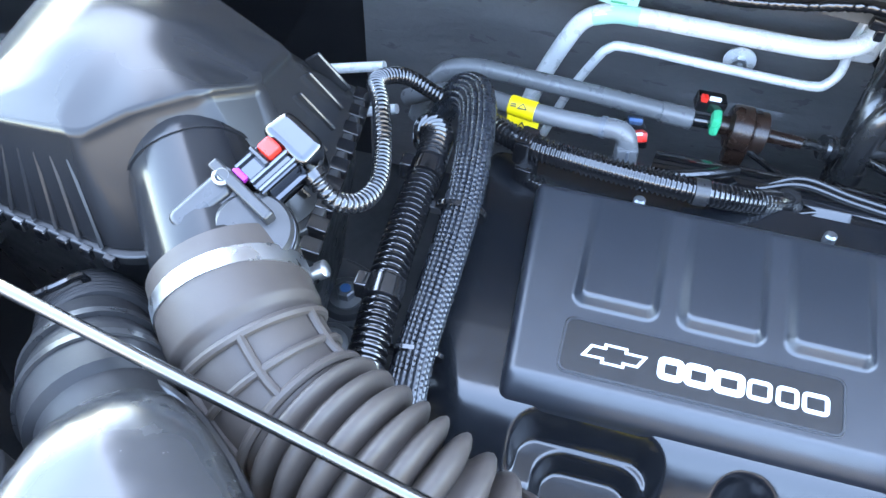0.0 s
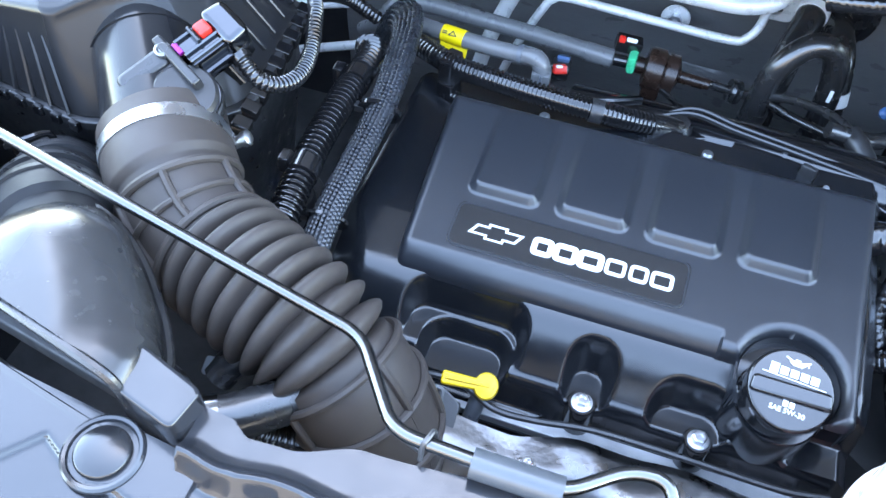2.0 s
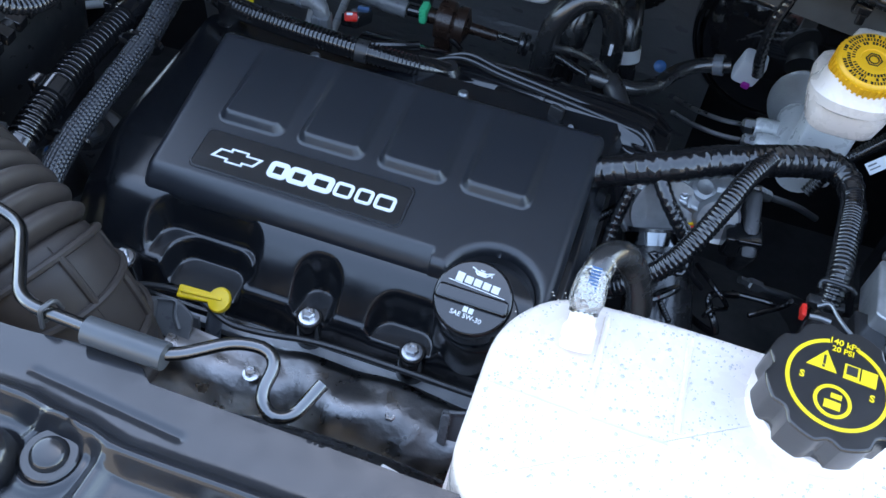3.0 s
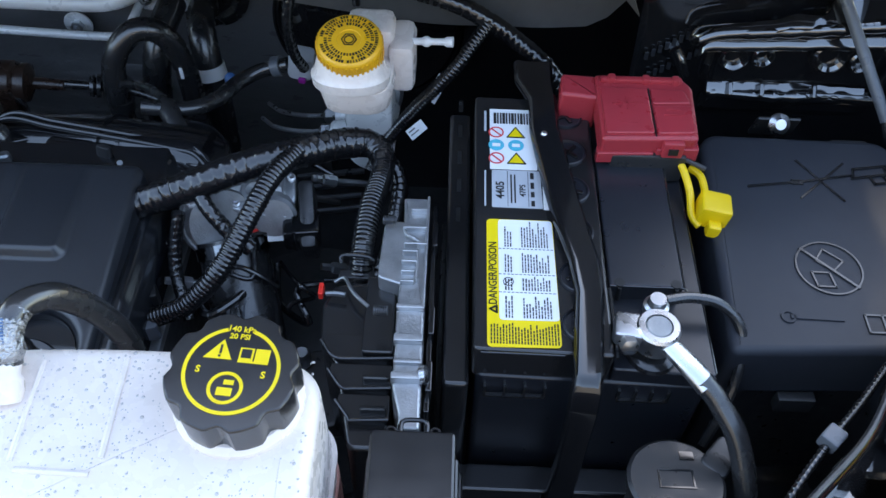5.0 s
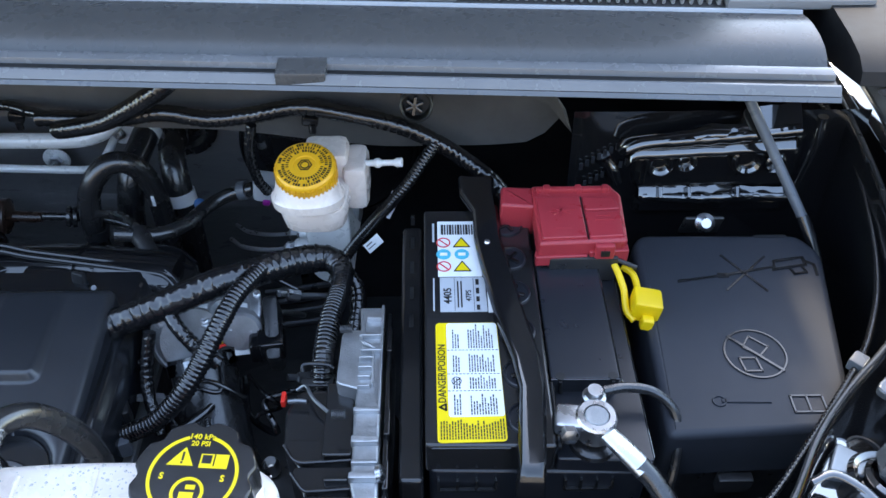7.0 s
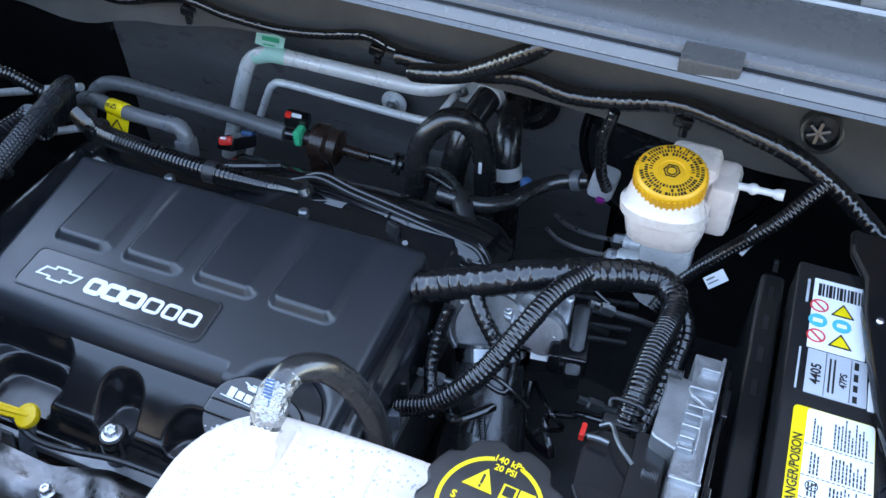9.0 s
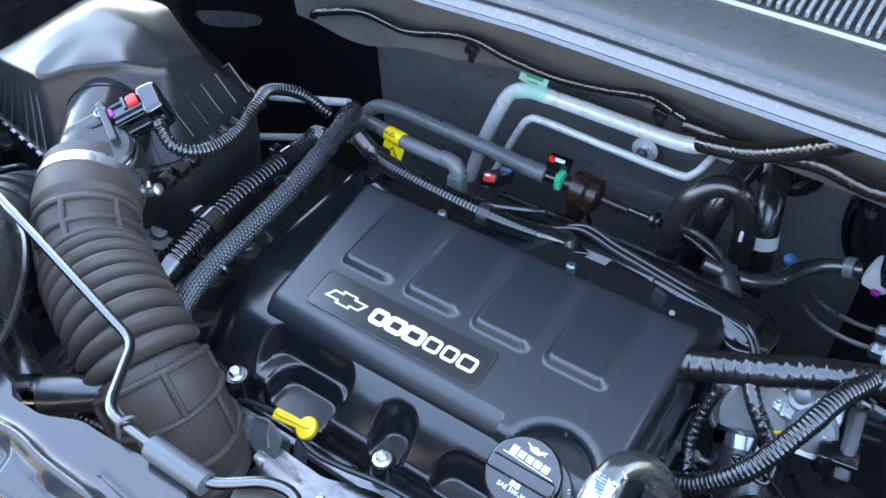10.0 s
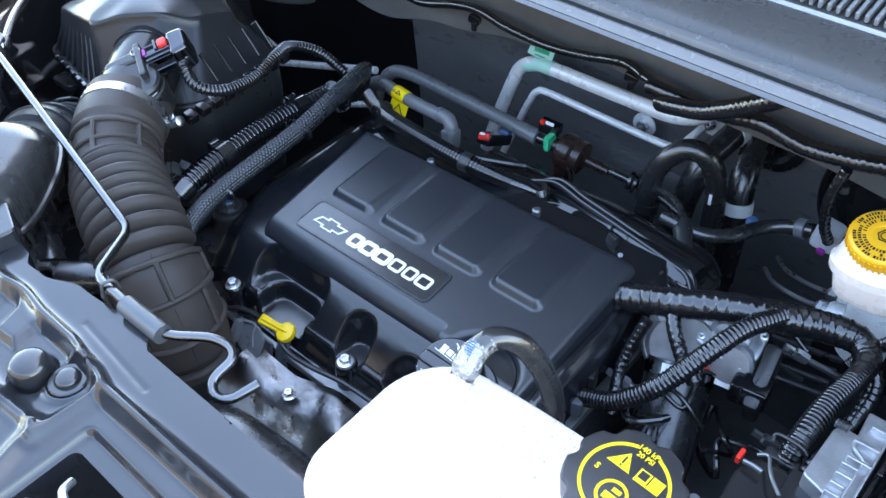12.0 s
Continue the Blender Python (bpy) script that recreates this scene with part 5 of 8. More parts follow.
for at in (4, 6):
    p0, p1 = Vector(BR[at]), Vector(BR[at]).lerp(Vector(BR[at + 1]), 0.05)
    z = thing("cable_tie", p0, "black cable tie round the braided sleeve", "cable tie", "cable ties")
    part("tie_strap", tube([p0 - (p1 - p0) * 0.5, p1], 0.0212, 24, flat=0.62), M_GLOSS, z)
    part("tie_head", box((0.010, 0.008, 0.008), Matrix.Translation(p0 + V(-0.020, 0, -0.002)), 0.0015), M_MATTE, z)

LC = [(-0.112, 0.640, 0.895), (-0.106, 0.625, 0.925), (-0.092, 0.598, 0.938), (-0.089, 0.508, 0.948), (-0.087, 0.442, 0.947), (-0.082, 0.375, 0.941), (-0.079, 0.330, 0.925), (-0.077, 0.300, 0.89)]
sl = thing("side_loom", (-0.088, 0.47, 0.92), "thick black corrugated loom beside the braided sleeve", "loom", "corrugated looms")
part("conduit", tube(LC, 0.0125, 16, ripple=(0.0058, 0.0036)), M_LOOM, sl)
for f in (0.30, 0.62, 0.80):
    ll, _ = smooth_line(LC, 0.004)
    k = int(f * (len(ll) - 1))
    js = part("joint_sleeve", tube([ll[k - 2], ll[k], ll[k + 2]], 0.0150, 18, 0.003), M_LOOM, sl)
    part("joint_lug", box((0.010, 0.014, 0.018), Matrix.Translation(ll[k] + V(-0.016, 0.0, 0.004)), 0.002), M_LOOM, js)

# bracket with bolts below the intake hose
mb = thing("mount_bracket", (-0.15, 0.49, 0.76), "cast dark grey engine mount bracket with two bolts", "bracket")
part("bracket_arm", prism(rounded([(-0.215, 0.40), (-0.125, 0.395), (-0.105, 0.43), (-0.118, 0.50), (-0.135, 0.56), (-0.185, 0.575), (-0.215, 0.52)], 0.02), 0.74, 0.782, None, 0.006), M_IRON, mb)
part("bracket_web", tube([(-0.205, 0.565, 0.786), (-0.185, 0.50, 0.792), (-0.175, 0.44, 0.800), (-0.180, 0.40, 0.796)], 0.009, 12), M_IRON, mb)
for bx, by, bz in ((-0.158, 0.522, 0.788), (-0.146, 0.450, 0.818)):
    part("bolt_boss", lathe([(0.030, -0.05), (0.026, -0.008), (0.024, -0.002), (0.022, 0.0), (0, 0.0)], pose(bx, by, bz), 32), M_IRON, mb)
    hexbolt((bx, by, bz), 0.0092, 0.012, M_STEEL, "steel bolt with a blue paint mark", washer=1.75, parent=mb)
    part("paint_mark", lathe([(0.005, 0.0), (0.005, 0.0006), (0, 0.0006)], pose(bx, by, bz + 0.0125), 16), M_BLUE, mb, "blue paint mark on the bolt head")
sb = thing("vacuum_pump", (-0.195, 0.425, 0.83), "dull blue-grey round actuator behind the hose", "actuator")
AM = face((-0.200, 0.432, 0.862), (0.55, -0.15, 0.80))
part("pump_can", lathe([(0.030, -0.04), (0.030, 0.012), (0.027, 0.016), (0.022, 0.017), (0.020, 0.022), (0.011, 0.024), (0.009, 0.034), (0, 0.035)], AM, 28), M_GHOSE, sb)
part("can_rim", lathe([(0.0315, 0.004), (0.0325, 0.007), (0.0315, 0.010), (0.0295, 0.010)], AM, 28), M_STEEL, sb)
for a, b in (((-0.537, 0.79, 0.742), (-0.203, 0.79, 0.842)), ((-0.537, 0.79, 0.650), (-0.19, 0.79, 0.783))):
    solo("metal_line", tube([a, tuple((p + q) / 2 for p, q in zip(a, b)), b], 0.0058, 12), M_ALU, "bare metal line crossing the bay corner", "pipe", "metal lines")

# heater hoses and bulkhead fittings
HH = [(0.290, 0.785, 0.770), (0.292, 0.782, 0.830), (0.298, 0.788, 0.885), (0.320, 0.800, 0.916), (0.343, 0.808, 0.918), (0.360, 0.815, 0.894), (0.367, 0.820, 0.845), (0.368, 0.815, 0.77)]
h1 = thing("heater_hose", (0.33, 0.80, 0.75), "black rubber heater hose bent like a crook", "hose", "heater hoses")
part("hose_run", tube(HH, 0.0135, 16, 0.005), M_RUB, h1)
part("hose_clamp", tube([(0.2925, 0.7825, 0.822), (0.2945, 0.784, 0.836)], 0.0152, 18), M_MATTE, h1)
part("white_print", box((0.004, 0.0006, 0.016), pose(0.366, 0.804, 0.86, 0, 0, 0), 0), M_LETTER, h1)
h2 = thing("heater_hose", (0.34, 0.88, 0.80), "black rubber heater hose with a pale end ring at the bulkhead", "hose", "heater hoses")
part("hose_run", tube([(0.338, 0.955, 0.880), (0.330, 0.915, 0.872), (0.318, 0.875, 0.845), (0.310, 0.85, 0.78), (0.31, 0.84, 0.70)], 0.0175, 18, 0.005), M_RUB, h2)
part("end_ring", tube([(0.3345, 0.934, 0.8765), (0.332, 0.924, 0.8745)], 0.0192, 20), M_WHITE, h2, "pale plastic ring")
h3 = thing("heater_hose", (0.38, 0.86, 0.78), "black heater hose elbow with a white spring clamp", "hose", "heater hoses")
part("hose_run", tube([(0.366, 0.955, 0.858), (0.368, 0.910, 0.866), (0.374, 0.880, 0.855), (0.380, 0.862, 0.822), (0.384, 0.855, 0.77), (0.384, 0.85, 0.68)], 0.0175, 18, 0.005), M_RUB, h3)
part("spring_clamp", tube([(0.3795, 0.864, 0.826), (0.382, 0.860, 0.810)], 0.0192, 20), M_WHITE, h3, "white spring clamp")
solo("grommet", lathe([(0.050, 0), (0.050, 0.006), (0.040, 0.010), (0.036, 0.010), (0.030, 0.004), (0, 0.004)], face((0.366, 0.972, 0.858), (0, -1, 0)), 32), M_RUB, "broad black bulkhead grommet round the hoses", "grommet")
bp = thing("vacuum_hose", (0.46, 0.76, 0.87), "thin black brake servo hose with a white connector", "hose")
part("hose_run", tube([(0.355, 0.70, 0.900), (0.40, 0.71, 0.890), (0.427, 0.735, 0.885), (0.442, 0.768, 0.880), (0.465, 0.785, 0.884), (0.498, 0.785, 0.895)], 0.0085, 14, 0.004), M_RUB, bp)
part("connector", box((0.028, 0.024, 0.036), pose(0.515, 0.776, 0.905, 10, 10, 0), 0.006), M_SILV, bp, "white check-valve connector")
part("connector_lock", box((0.009, 0.005, 0.007), pose(0.516, 0.763, 0.891, 10, 10, 0), 0.002), M_MAGENTA, bp, "magenta lock")
part("hose_band", tube([(0.480, 0.787, 0.889), (0.490, 0.786, 0.892)], 0.0115, 14), M_GREY, bp)
solo("blue_cap", lathe([(0.0065, 0), (0.007, 0.006), (0.004, 0.008), (0, 0.008)], face((0.425, 0.80, 0.858), (0, -0.7, 0.7)), 18), M_BLUE, "small blue service cap", "cap")
th = thing("thin_line", (0.35, 0.72, 0.86), "thin black plastic vacuum line", "pipe")
part("line_run", tube([(0.275, 0.790, 0.846), (0.32, 0.770, 0.870), (0.36, 0.735, 0.890), (0.385, 0.70, 0.895), (0.40, 0.67, 0.88), (0.405, 0.66, 0.84)], 0.0048, 10, 0.004), M_RUB, th)
part("line_joint", tube([(0.378, 0.71, 0.895), (0.396, 0.68, 0.888), (0.404, 0.66, 0.85)], 0.011, 12, 0.004, noisy=0.2), M_MATTE, th)

# intake manifold behind the cover, with cables on it
im = thing("intake_manifold", (0.25, 0.68, 0.78), "gloss black plastic intake manifold behind the engine", "manifold")
part("plenum", tube([(0.10, 0.700, 0.835), (0.22, 0.685, 0.850), (0.32, 0.672, 0.862), (0.40, 0.655, 0.870), (0.43, 0.650, 0.868)], 0.036, 24, 0.01), M_GLOSS, im)
for k in range(5):
    x = 0.325 + 0.024 * k
    part("plenum_rib", tube([(x, 0.671 - 0.2 * (x - 0.325), 0.8625), (x + 0.004, 0.670 - 0.2 * (x - 0.325), 0.863)], 0.039, 24), M_GLOSS, im)
for k in range(4):
    part("runner", tube([(0.075 + 0.078 * k, 0.70, 0.835), (0.08 + 0.078 * k, 0.655, 0.860), (0.085 + 0.078 * k, 0.61, 0.845)], 0.019, 14, 0.006), M_GLOSS, im)
part("flange_plate", box((0.40, 0.030, 0.012), pose(0.22, 0.616, 0.866, 0, 0, 0), 0.003), M_GLOSS, im)
part("side_tube", tube([(0.27, 0.652, 0.876), (0.31, 0.645, 0.879), (0.355, 0.635, 0.881), (0.400, 0.624, 0.882)], 0.0165, 22, 0.005), M_GLOSS, im)
part("tube_end", lathe([(0.0185, -0.003), (0.0185, 0.003), (0.0165, 0.005), (0.013, 0.004), (0, 0.004)], face((0.400, 0.624, 0.882), (0.97, -0.23, 0)), 28), M_GLOSS, im)
for q in (0.345,):
    part("tube_joint", tube([(q, 0.637 - 0.27 * (q - 0.345), 0.8795), (q + 0.003, 0.636 - 0.27 * (q - 0.345), 0.8800)], 0.0180, 22), M_GLOSS, im)
part("cover_shelf", prism(rounded([(0.19, 0.64), (0.27, 0.672), (0.36, 0.662), (0.43, 0.632), (0.44, 0.655), (0.40, 0.690), (0.30, 0.705), (0.20, 0.70)], 0.012), 0.872, 0.884, None, 0.004), M_GLOSS, im)
for x, y in ((0.086, 0.607), (0.245, 0.612)):
    part("fuel_stub", lathe([(0.0055, -0.01), (0.0055, 0.005), (0.0035, 0.007), (0, 0.007)], pose(x, y, 0.905), 14), M_STEEL, im, "bright fuel rail stub")
part("end_plate", prism(rounded([(0.385, 0.640), (0.420, 0.612), (0.452, 0.622), (0.456, 0.660), (0.420, 0.695), (0.390, 0.690)], 0.010), 0.870, 0.890, None, 0.004), M_GLOSS, im)
part("plate_ring", ring_of((0.428, 0.646), 0.0135, 0.0028, pose(0, 0, 0.8895), 28, high=0.003), M_GLOSS, im)
for pts in ([(0.400, 0.640, 0.892), (0.425, 0.624, 0.892), (0.450, 0.630, 0.891)], [(0.392, 0.662, 0.892), (0.412, 0.668, 0.892), (0.450, 0.655, 0.891)], [(0.400, 0.690, 0.890), (0.430, 0.682, 0.892), (0.452, 0.662, 0.890)]):
    part("plate_rib", tube(pts, 0.0024, 8, 0.004), M_GLOSS, im)
part("hold_tab", box((0.016, 0.008, 0.030), pose(0.338, 0.624, 0.898, -15, 0, -20), 0.003), M_MATTE, im)
part("hold_pin", tube([(0.356, 0.618, 0.886), (0.356, 0.616, 0.895), (0.357, 0.613, 0.904)], 0.003, 10), M_STEEL, im, "bright steel pin")
for k, off in enumerate((0.0, 0.008)):
    solo("flat_cable", tube([(0.19, 0.672 + off, 0.888 - off), (0.225, 0.678 + off, 0.897), (0.27, 0.668 + off, 0.897), (0.33, 0.655 + off, 0.899), (0.40, 0.640 + off, 0.900), (0.430, 0.630 + off, 0.899), (0.452, 0.605 + off, 0.880)], 0.0030, 10, 0.004), M_SATIN, "black taped cable lying along the intake manifold", "cable", "taped cables")
solo("valve_cable", tube([(0.176, 0.762, 0.855), (0.195, 0.752, 0.852), (0.213, 0.725, 0.862), (0.222, 0.695, 0.885)], 0.0032, 8, 0.004), M_TAPE, "thin black cable of the purge valve", "cable", "taped cables")
solo("coil_cable", tube([(0.06, 0.655, 0.888), (0.10, 0.660, 0.890), (0.14, 0.672, 0.892), (0.17, 0.69, 0.888)], 0.005, 10, 0.004, noisy=0.15), M_TAPE, "thin taped cable below the vapour hose", "cable", "taped cables")

# loom along the flap
WL = [(-0.25, 0.790, 0.966), (-0.234, 0.790, 0.976), (-0.162, 0.792, 0.996), (-0.095, 0.792, 0.990), (-0.030, 0.794, 1.004), (0.011, 0.794, 1.008), (0.060, 0.792, 1.000), (0.125, 0.790, 0.997), (0.183, 0.788, 1.004), (0.24, 0.782, 1.018), (0.275, 0.770, 1.018), (0.303, 0.758, 1.020)]
cwl = thing("cowl_loom", (0.30, 0.76, 1.01), "black wiring loom clipped along the felt flap", "loom")
part("taped_run", tube(WL, 0.0058, 14, 0.0014, wrap=(0.007, 0.0006)), M_TAPE, cwl, "thin taped wiring loom clipped along the felt flap")
part("conduit", tube([(0.29, 0.755, 1.020), (0.365, 0.752, 1.020), (0.425, 0.748, 1.030), (0.472, 0.748, 1.022), (0.518, 0.748, 1.026), (0.573, 0.745, 1.038), (0.623, 0.742, 1.031), (0.679, 0.738, 1.018), (0.718, 0.735, 0.998), (0.746, 0.730, 0.980), (0.780, 0.715, 0.958), (0.81, 0.69, 0.92)], 0.0092, 18, 0.0012, wrap=(0.008, 0.0007)), M_TAPE, cwl, "thick black tape-wrapped loom below the cowl")
part("branch", tube([(0.312, 0.744, 1.012), (0.330, 0.738, 1.018), (0.375, 0.733, 1.032), (0.435, 0.728, 1.070), (0.455, 0.735, 1.085)], 0.0100, 18, 0.0012, wrap=(0.006, 0.0005)), M_TAPE, cwl, "taped loom branch turning up under the cowl")
part("branch", tube([(0.716, 0.728, 1.000), (0.700, 0.712, 0.985), (0.683, 0.700, 0.964), (0.646, 0.690, 0.922), (0.615, 0.675, 0.885), (0.60, 0.66, 0.86)], 0.0068, 12, ripple=(0.004, 0.0007)), M_LOOM, cwl, "corrugated loom branch slanting down to the battery")
part("branch", tube([(0.520, 0.742, 1.018), (0.514, 0.738, 0.985), (0.516, 0.742, 0.945), (0.522, 0.755, 0.915)], 0.0058, 14, 0.0014, wrap=(0.007, 0.0007)), M_TAPE, cwl, "taped loom branch dropping to the check valve")
for x, y, zc in ((0.254, 0.780, 1.004), (0.008, 0.788, 0.997), (0.583, 0.744, 1.022), (0.70, 0.75, 1.045)):
    z = thing("loom_clip", (x, y, zc), "black plastic clip pushed into the flap", "clip", "loom clips")
    part("clip_body", box((0.018, 0.010, 0.012), pose(x, y, zc, 0, 10, 0), 0.003), M_GLOSS, z)
    part("clip_tail", box((0.008, 0.006, 0.012), pose(x + 0.002, y - 0.004, zc - 0.008), 0.002), M_GLOSS, z)
fp = thing("flap_plug", (0.700, 0.744, 1.052), "black clip plug pressed into the felt flap", "plug")
PLM = face((0.697, 0.724, 1.053), (0, -0.9, 0.35))
part("plug_disc", lathe([(0.0175, -0.024), (0.0175, 0.002), (0.0160, 0.003), (0.0145, 0.002), (0.0140, -0.018), (0, -0.018)], PLM, 24), M_INK_SHADE, fp)
for q in (-38, 22, 82):
    part("plug_tooth", box((0.020, 0.0035, 0.012), PLM @ pose(-0.002, -0.002, -0.010, 0, 0, q), 0.001), M_GLOSS, fp)

# brake servo and reservoir
sv = thing("brake_servo", (0.56, 0.90, 0.85), "gloss black brake servo drum at the bulkhead", "brake servo")
part("servo_drum", lathe([(0.125, 0.0), (0.125, 0.03), (0.118, 0.04), (0.118, 0.046), (0.110, 0.052), (0.090, 0.068), (0.055, 0.080), (0.03, 0.084), (0, 0.085)], face((0.575, 0.975, 0.845), (0.0, -1, 0.02)), 48), M_PAINT, sv)
for k, r in enumerate((0.121, 0.113, 0.098)):
    part("drum_step", tube([V(0.575 + r * math.cos(a * math.pi / 18), 0.933 - 0.008 * k, 0.845 + r * math.sin(a * math.pi / 18)) for a in range(37)], 0.003, 6), M_CHROME if k == 1 else M_PAINT, sv)
br = thing("brake_fluid_reservoir", (0.59, 0.65, 0.93), "milky white brake fluid reservoir with an amber cap", "fluid reservoir")
part("tank_body", loft([ellipse_ring((0.592, 0.675, z), (1, 0, 0), (0, 1, 0), a, b, 32, 4.0) for z, a, b in ((0.956, 0.028, 0.036), (0.962, 0.033, 0.042), (0.980, 0.036, 0.046), (0.989, 0.034, 0.046), (0.994, 0.025, 0.036))]), M_TANK, br)
part("tank_shoulder", loft([ellipse_ring((0.588, 0.650, z), (1, 0, 0), (0, 0.97, -0.24), a, a, 32, 2.2) for z, a in ((0.986, 0.030), (0.990, 0.036), (1.000, 0.037), (1.006, 0.033), (1.019, 0.0300))]), M_TANK, br)
part("tank_tower", box((0.046, 0.040, 0.055), pose(0.603, 0.702, 0.994), 0.008), M_TANK, br)
part("tank_tower", box((0.026, 0.050, 0.055), pose(0.633, 0.698, 0.982), 0.008), M_TANK, br)
BC = face((0.589, 0.651, 1.016), (0.0, -0.24, 0.97))
BC = BC @ Matrix.Diagonal((0.93, 0.93, 1, 1))
capb = part("amber_cap", lathe([(0.0315, 0.0), (0.0322, 0.002), (0.0322, 0.020), (0.0312, 0.0225), (0.029, 0.024), (0.012, 0.024), (0.0115, 0.0232), (0, 0.0232)], BC, 48), M_CAPY, br, "amber screw cap printed with black warnings")
for k in range(40):
    a = 2 * math.pi * k / 40
    part("knurl", box((0.0012, 0.0022, 0.017), BC @ pose(0.0324 * math.cos(a), 0.0324 * math.sin(a), 0.011, 0, 0, math.degrees(a)), 0), M_CAPY, capb)
ink = bmesh.new()
rng = random.Random(3)
for rr_, cnt in ((0.0268, 62), (0.0226, 52), (0.0184, 40)):
    for k in range(cnt):
        a = 2 * math.pi * k / cnt
        if rng.random() < 0.86:
            box((rng.uniform(0.0010, 0.0022), 0.0030, 0.0003), BC @ pose(rr_ * math.cos(a), rr_ * math.sin(a), 0.0242, 0, 0, math.degrees(a) - 90), 0, bm=ink)
part("warning_print", ink, M_INK_SHADE, capb)
sgn = ring_of((0, 0), 0.0078, 0.0012, BC @ pose(0, 0, 0.0236), 6)
ring_of((0, 0), 0.0048, 0.001, BC @ pose(0, 0, 0.0236), 20, sgn)
part("round_sign", sgn, M_INK_SHADE, capb)
part("nipple", tube([(0.640, 0.692, 1.004), (0.660, 0.690, 1.006), (0.682, 0.688, 1.008)], lambda t: 0.0034 if t < 0.35 else (0.0052 if t < 0.45 else (0.0032 if t < 0.80 else 0.0050)), 14, 0.003), M_WHITE, br, "white hose nipple")
mc = thing("master_cylinder", (0.58, 0.66, 0.90), "cast aluminium brake master cylinder with two lines", "master cylinder")
part("cylinder_body", tube([(0.596, 0.700, 0.850), (0.596, 0.76, 0.838), (0.596, 0.86, 0.815)], 0.026, 24), M_ALU, mc)
part("cylinder_neck", box((0.050, 0.046, 0.110), pose(0.598, 0.702, 0.908, 0, 0, 0), 0.006), M_ALU, mc)
part("cylinder_flange", lathe([(0.040, 0), (0.040, 0.008), (0.036, 0.010), (0, 0.010)], face((0.592, 0.815, 0.845), (-0.5, -0.8, 0.3)), 32), M_CAST, mc)
for yy, zz in ((0.782, 0.824), (0.744, 0.834)):
    part("line_port", lathe([(0.0125, -0.012), (0.0125, 0.022), (0.0105, 0.025), (0, 0.025)], face((0.572, yy, zz + 0.002), (-1, 0, -0.08)), 20), M_ALU, mc)
    part("line_nut", lathe([(0.0095, 0), (0.0095, 0.012), (0.006, 0.015), (0, 0.015)], face((0.548, yy, zz), (-1, 0, -0.08)), 6), M_ZINC, mc, "bright zinc pipe nut")
    part("brake_line", tube([(0.540, yy, zz), (0.510, yy, zz - 0.002), (0.480, yy + 0.01, zz - 0.006), (0.455, yy + 0.05, zz - 0.03)], 0.0027, 8, 0.004), M_ZINC, mc)

# big taped harness, throttle body, charge hose
hn = thing("main_harness", (0.52, 0.58, 0.90), "thick tape-wrapped wiring harness arching over the throttle", "wiring harness")
part("main_trunk", tube([(0.385, 0.555, 0.905), (0.401, 0.557, 0.913), (0.453, 0.566, 0.931), (0.490, 0.580, 0.939), (0.529, 0.596, 0.940), (0.574, 0.622, 0.932), (0.602, 0.630, 0.927), (0.617, 0.617, 0.926), (0.620, 0.598, 0.928)], lambda t: 0.0150 if t < 0.8 else 0.0150 - 0.0040 * (t - 0.8) / 0.2, 22, 0.0012, wrap=(0.010, 0.0010)), M_TAPE, hn)
part("branch", tube([(0.540, 0.598, 0.945), (0.522, 0.560, 0.948), (0.507, 0.522, 0.938), (0.482, 0.484, 0.906), (0.450, 0.470, 0.872), (0.420, 0.469, 0.852), (0.405, 0.470, 0.845)], 0.0095, 14, ripple=(0.0044, 0.0007), noisy=0.06), M_LOOM, hn)
part("branch", tube([(0.450, 0.560, 0.925), (0.462, 0.545, 0.915), (0.485, 0.530, 0.895), (0.50, 0.525, 0.885)], 0.0075, 14, 0.0014, wrap=(0.007, 0.0008)), M_TAPE, hn)
part("branch", tube([(0.62, 0.62, 0.920), (0.635, 0.60, 0.905), (0.63, 0.55, 0.885), (0.62, 0.50, 0.87)], 0.0085, 14, 0.0014, wrap=(0.007, 0.0008)), M_TAPE, hn)
part("branch", tube([(0.43, 0.55, 0.905), (0.425, 0.535, 0.88), (0.425, 0.515, 0.855), (0.44, 0.48, 0.83)], 0.0065, 14, 0.0014, wrap=(0.007, 0.0008)), M_TAPE, hn)
part("branch", tube([(0.618, 0.612, 0.926), (0.620, 0.590, 0.930), (0.617, 0.560, 0.935), (0.613, 0.530, 0.938), (0.610, 0.487, 0.932), (0.608, 0.460, 0.900)], 0.0102, 18, ripple=(0.0042, 0.0008)), M_LOOM, hn, "corrugated leg dropping to the control unit")
part("bracket_end", box((0.030, 0.010, 0.008), pose(0.606, 0.470, 0.922, 0, 0, 0), 0.002), M_MATTE, hn)
cn = thing("coil_connector", (0.405, 0.47, 0.84), "grey and black plug with a magenta lock", "connector")
part("plug_shell", box((0.034, 0.026, 0.022), pose(0.400, 0.462, 0.842, 0, 0, 20), 0.003), M_GREY, cn)
part("plug_back", box((0.030, 0.022, 0.028), pose(0.398, 0.488, 0.850, 0, 0, 20), 0.003), M_MATTE, cn)
part("magenta_lock", box((0.008, 0.020, 0.008), pose(0.402, 0.490, 0.866, 0, 0, 10), 0.002), M_MAGENTA, cn, "magenta locking tab")
tb = thing("throttle_body", (0.49, 0.56, 0.82), "cast aluminium throttle body under the harness", "throttle body")
TBM = face((0.462, 0.575, 0.872), (0.25, -0.75, 0.45))
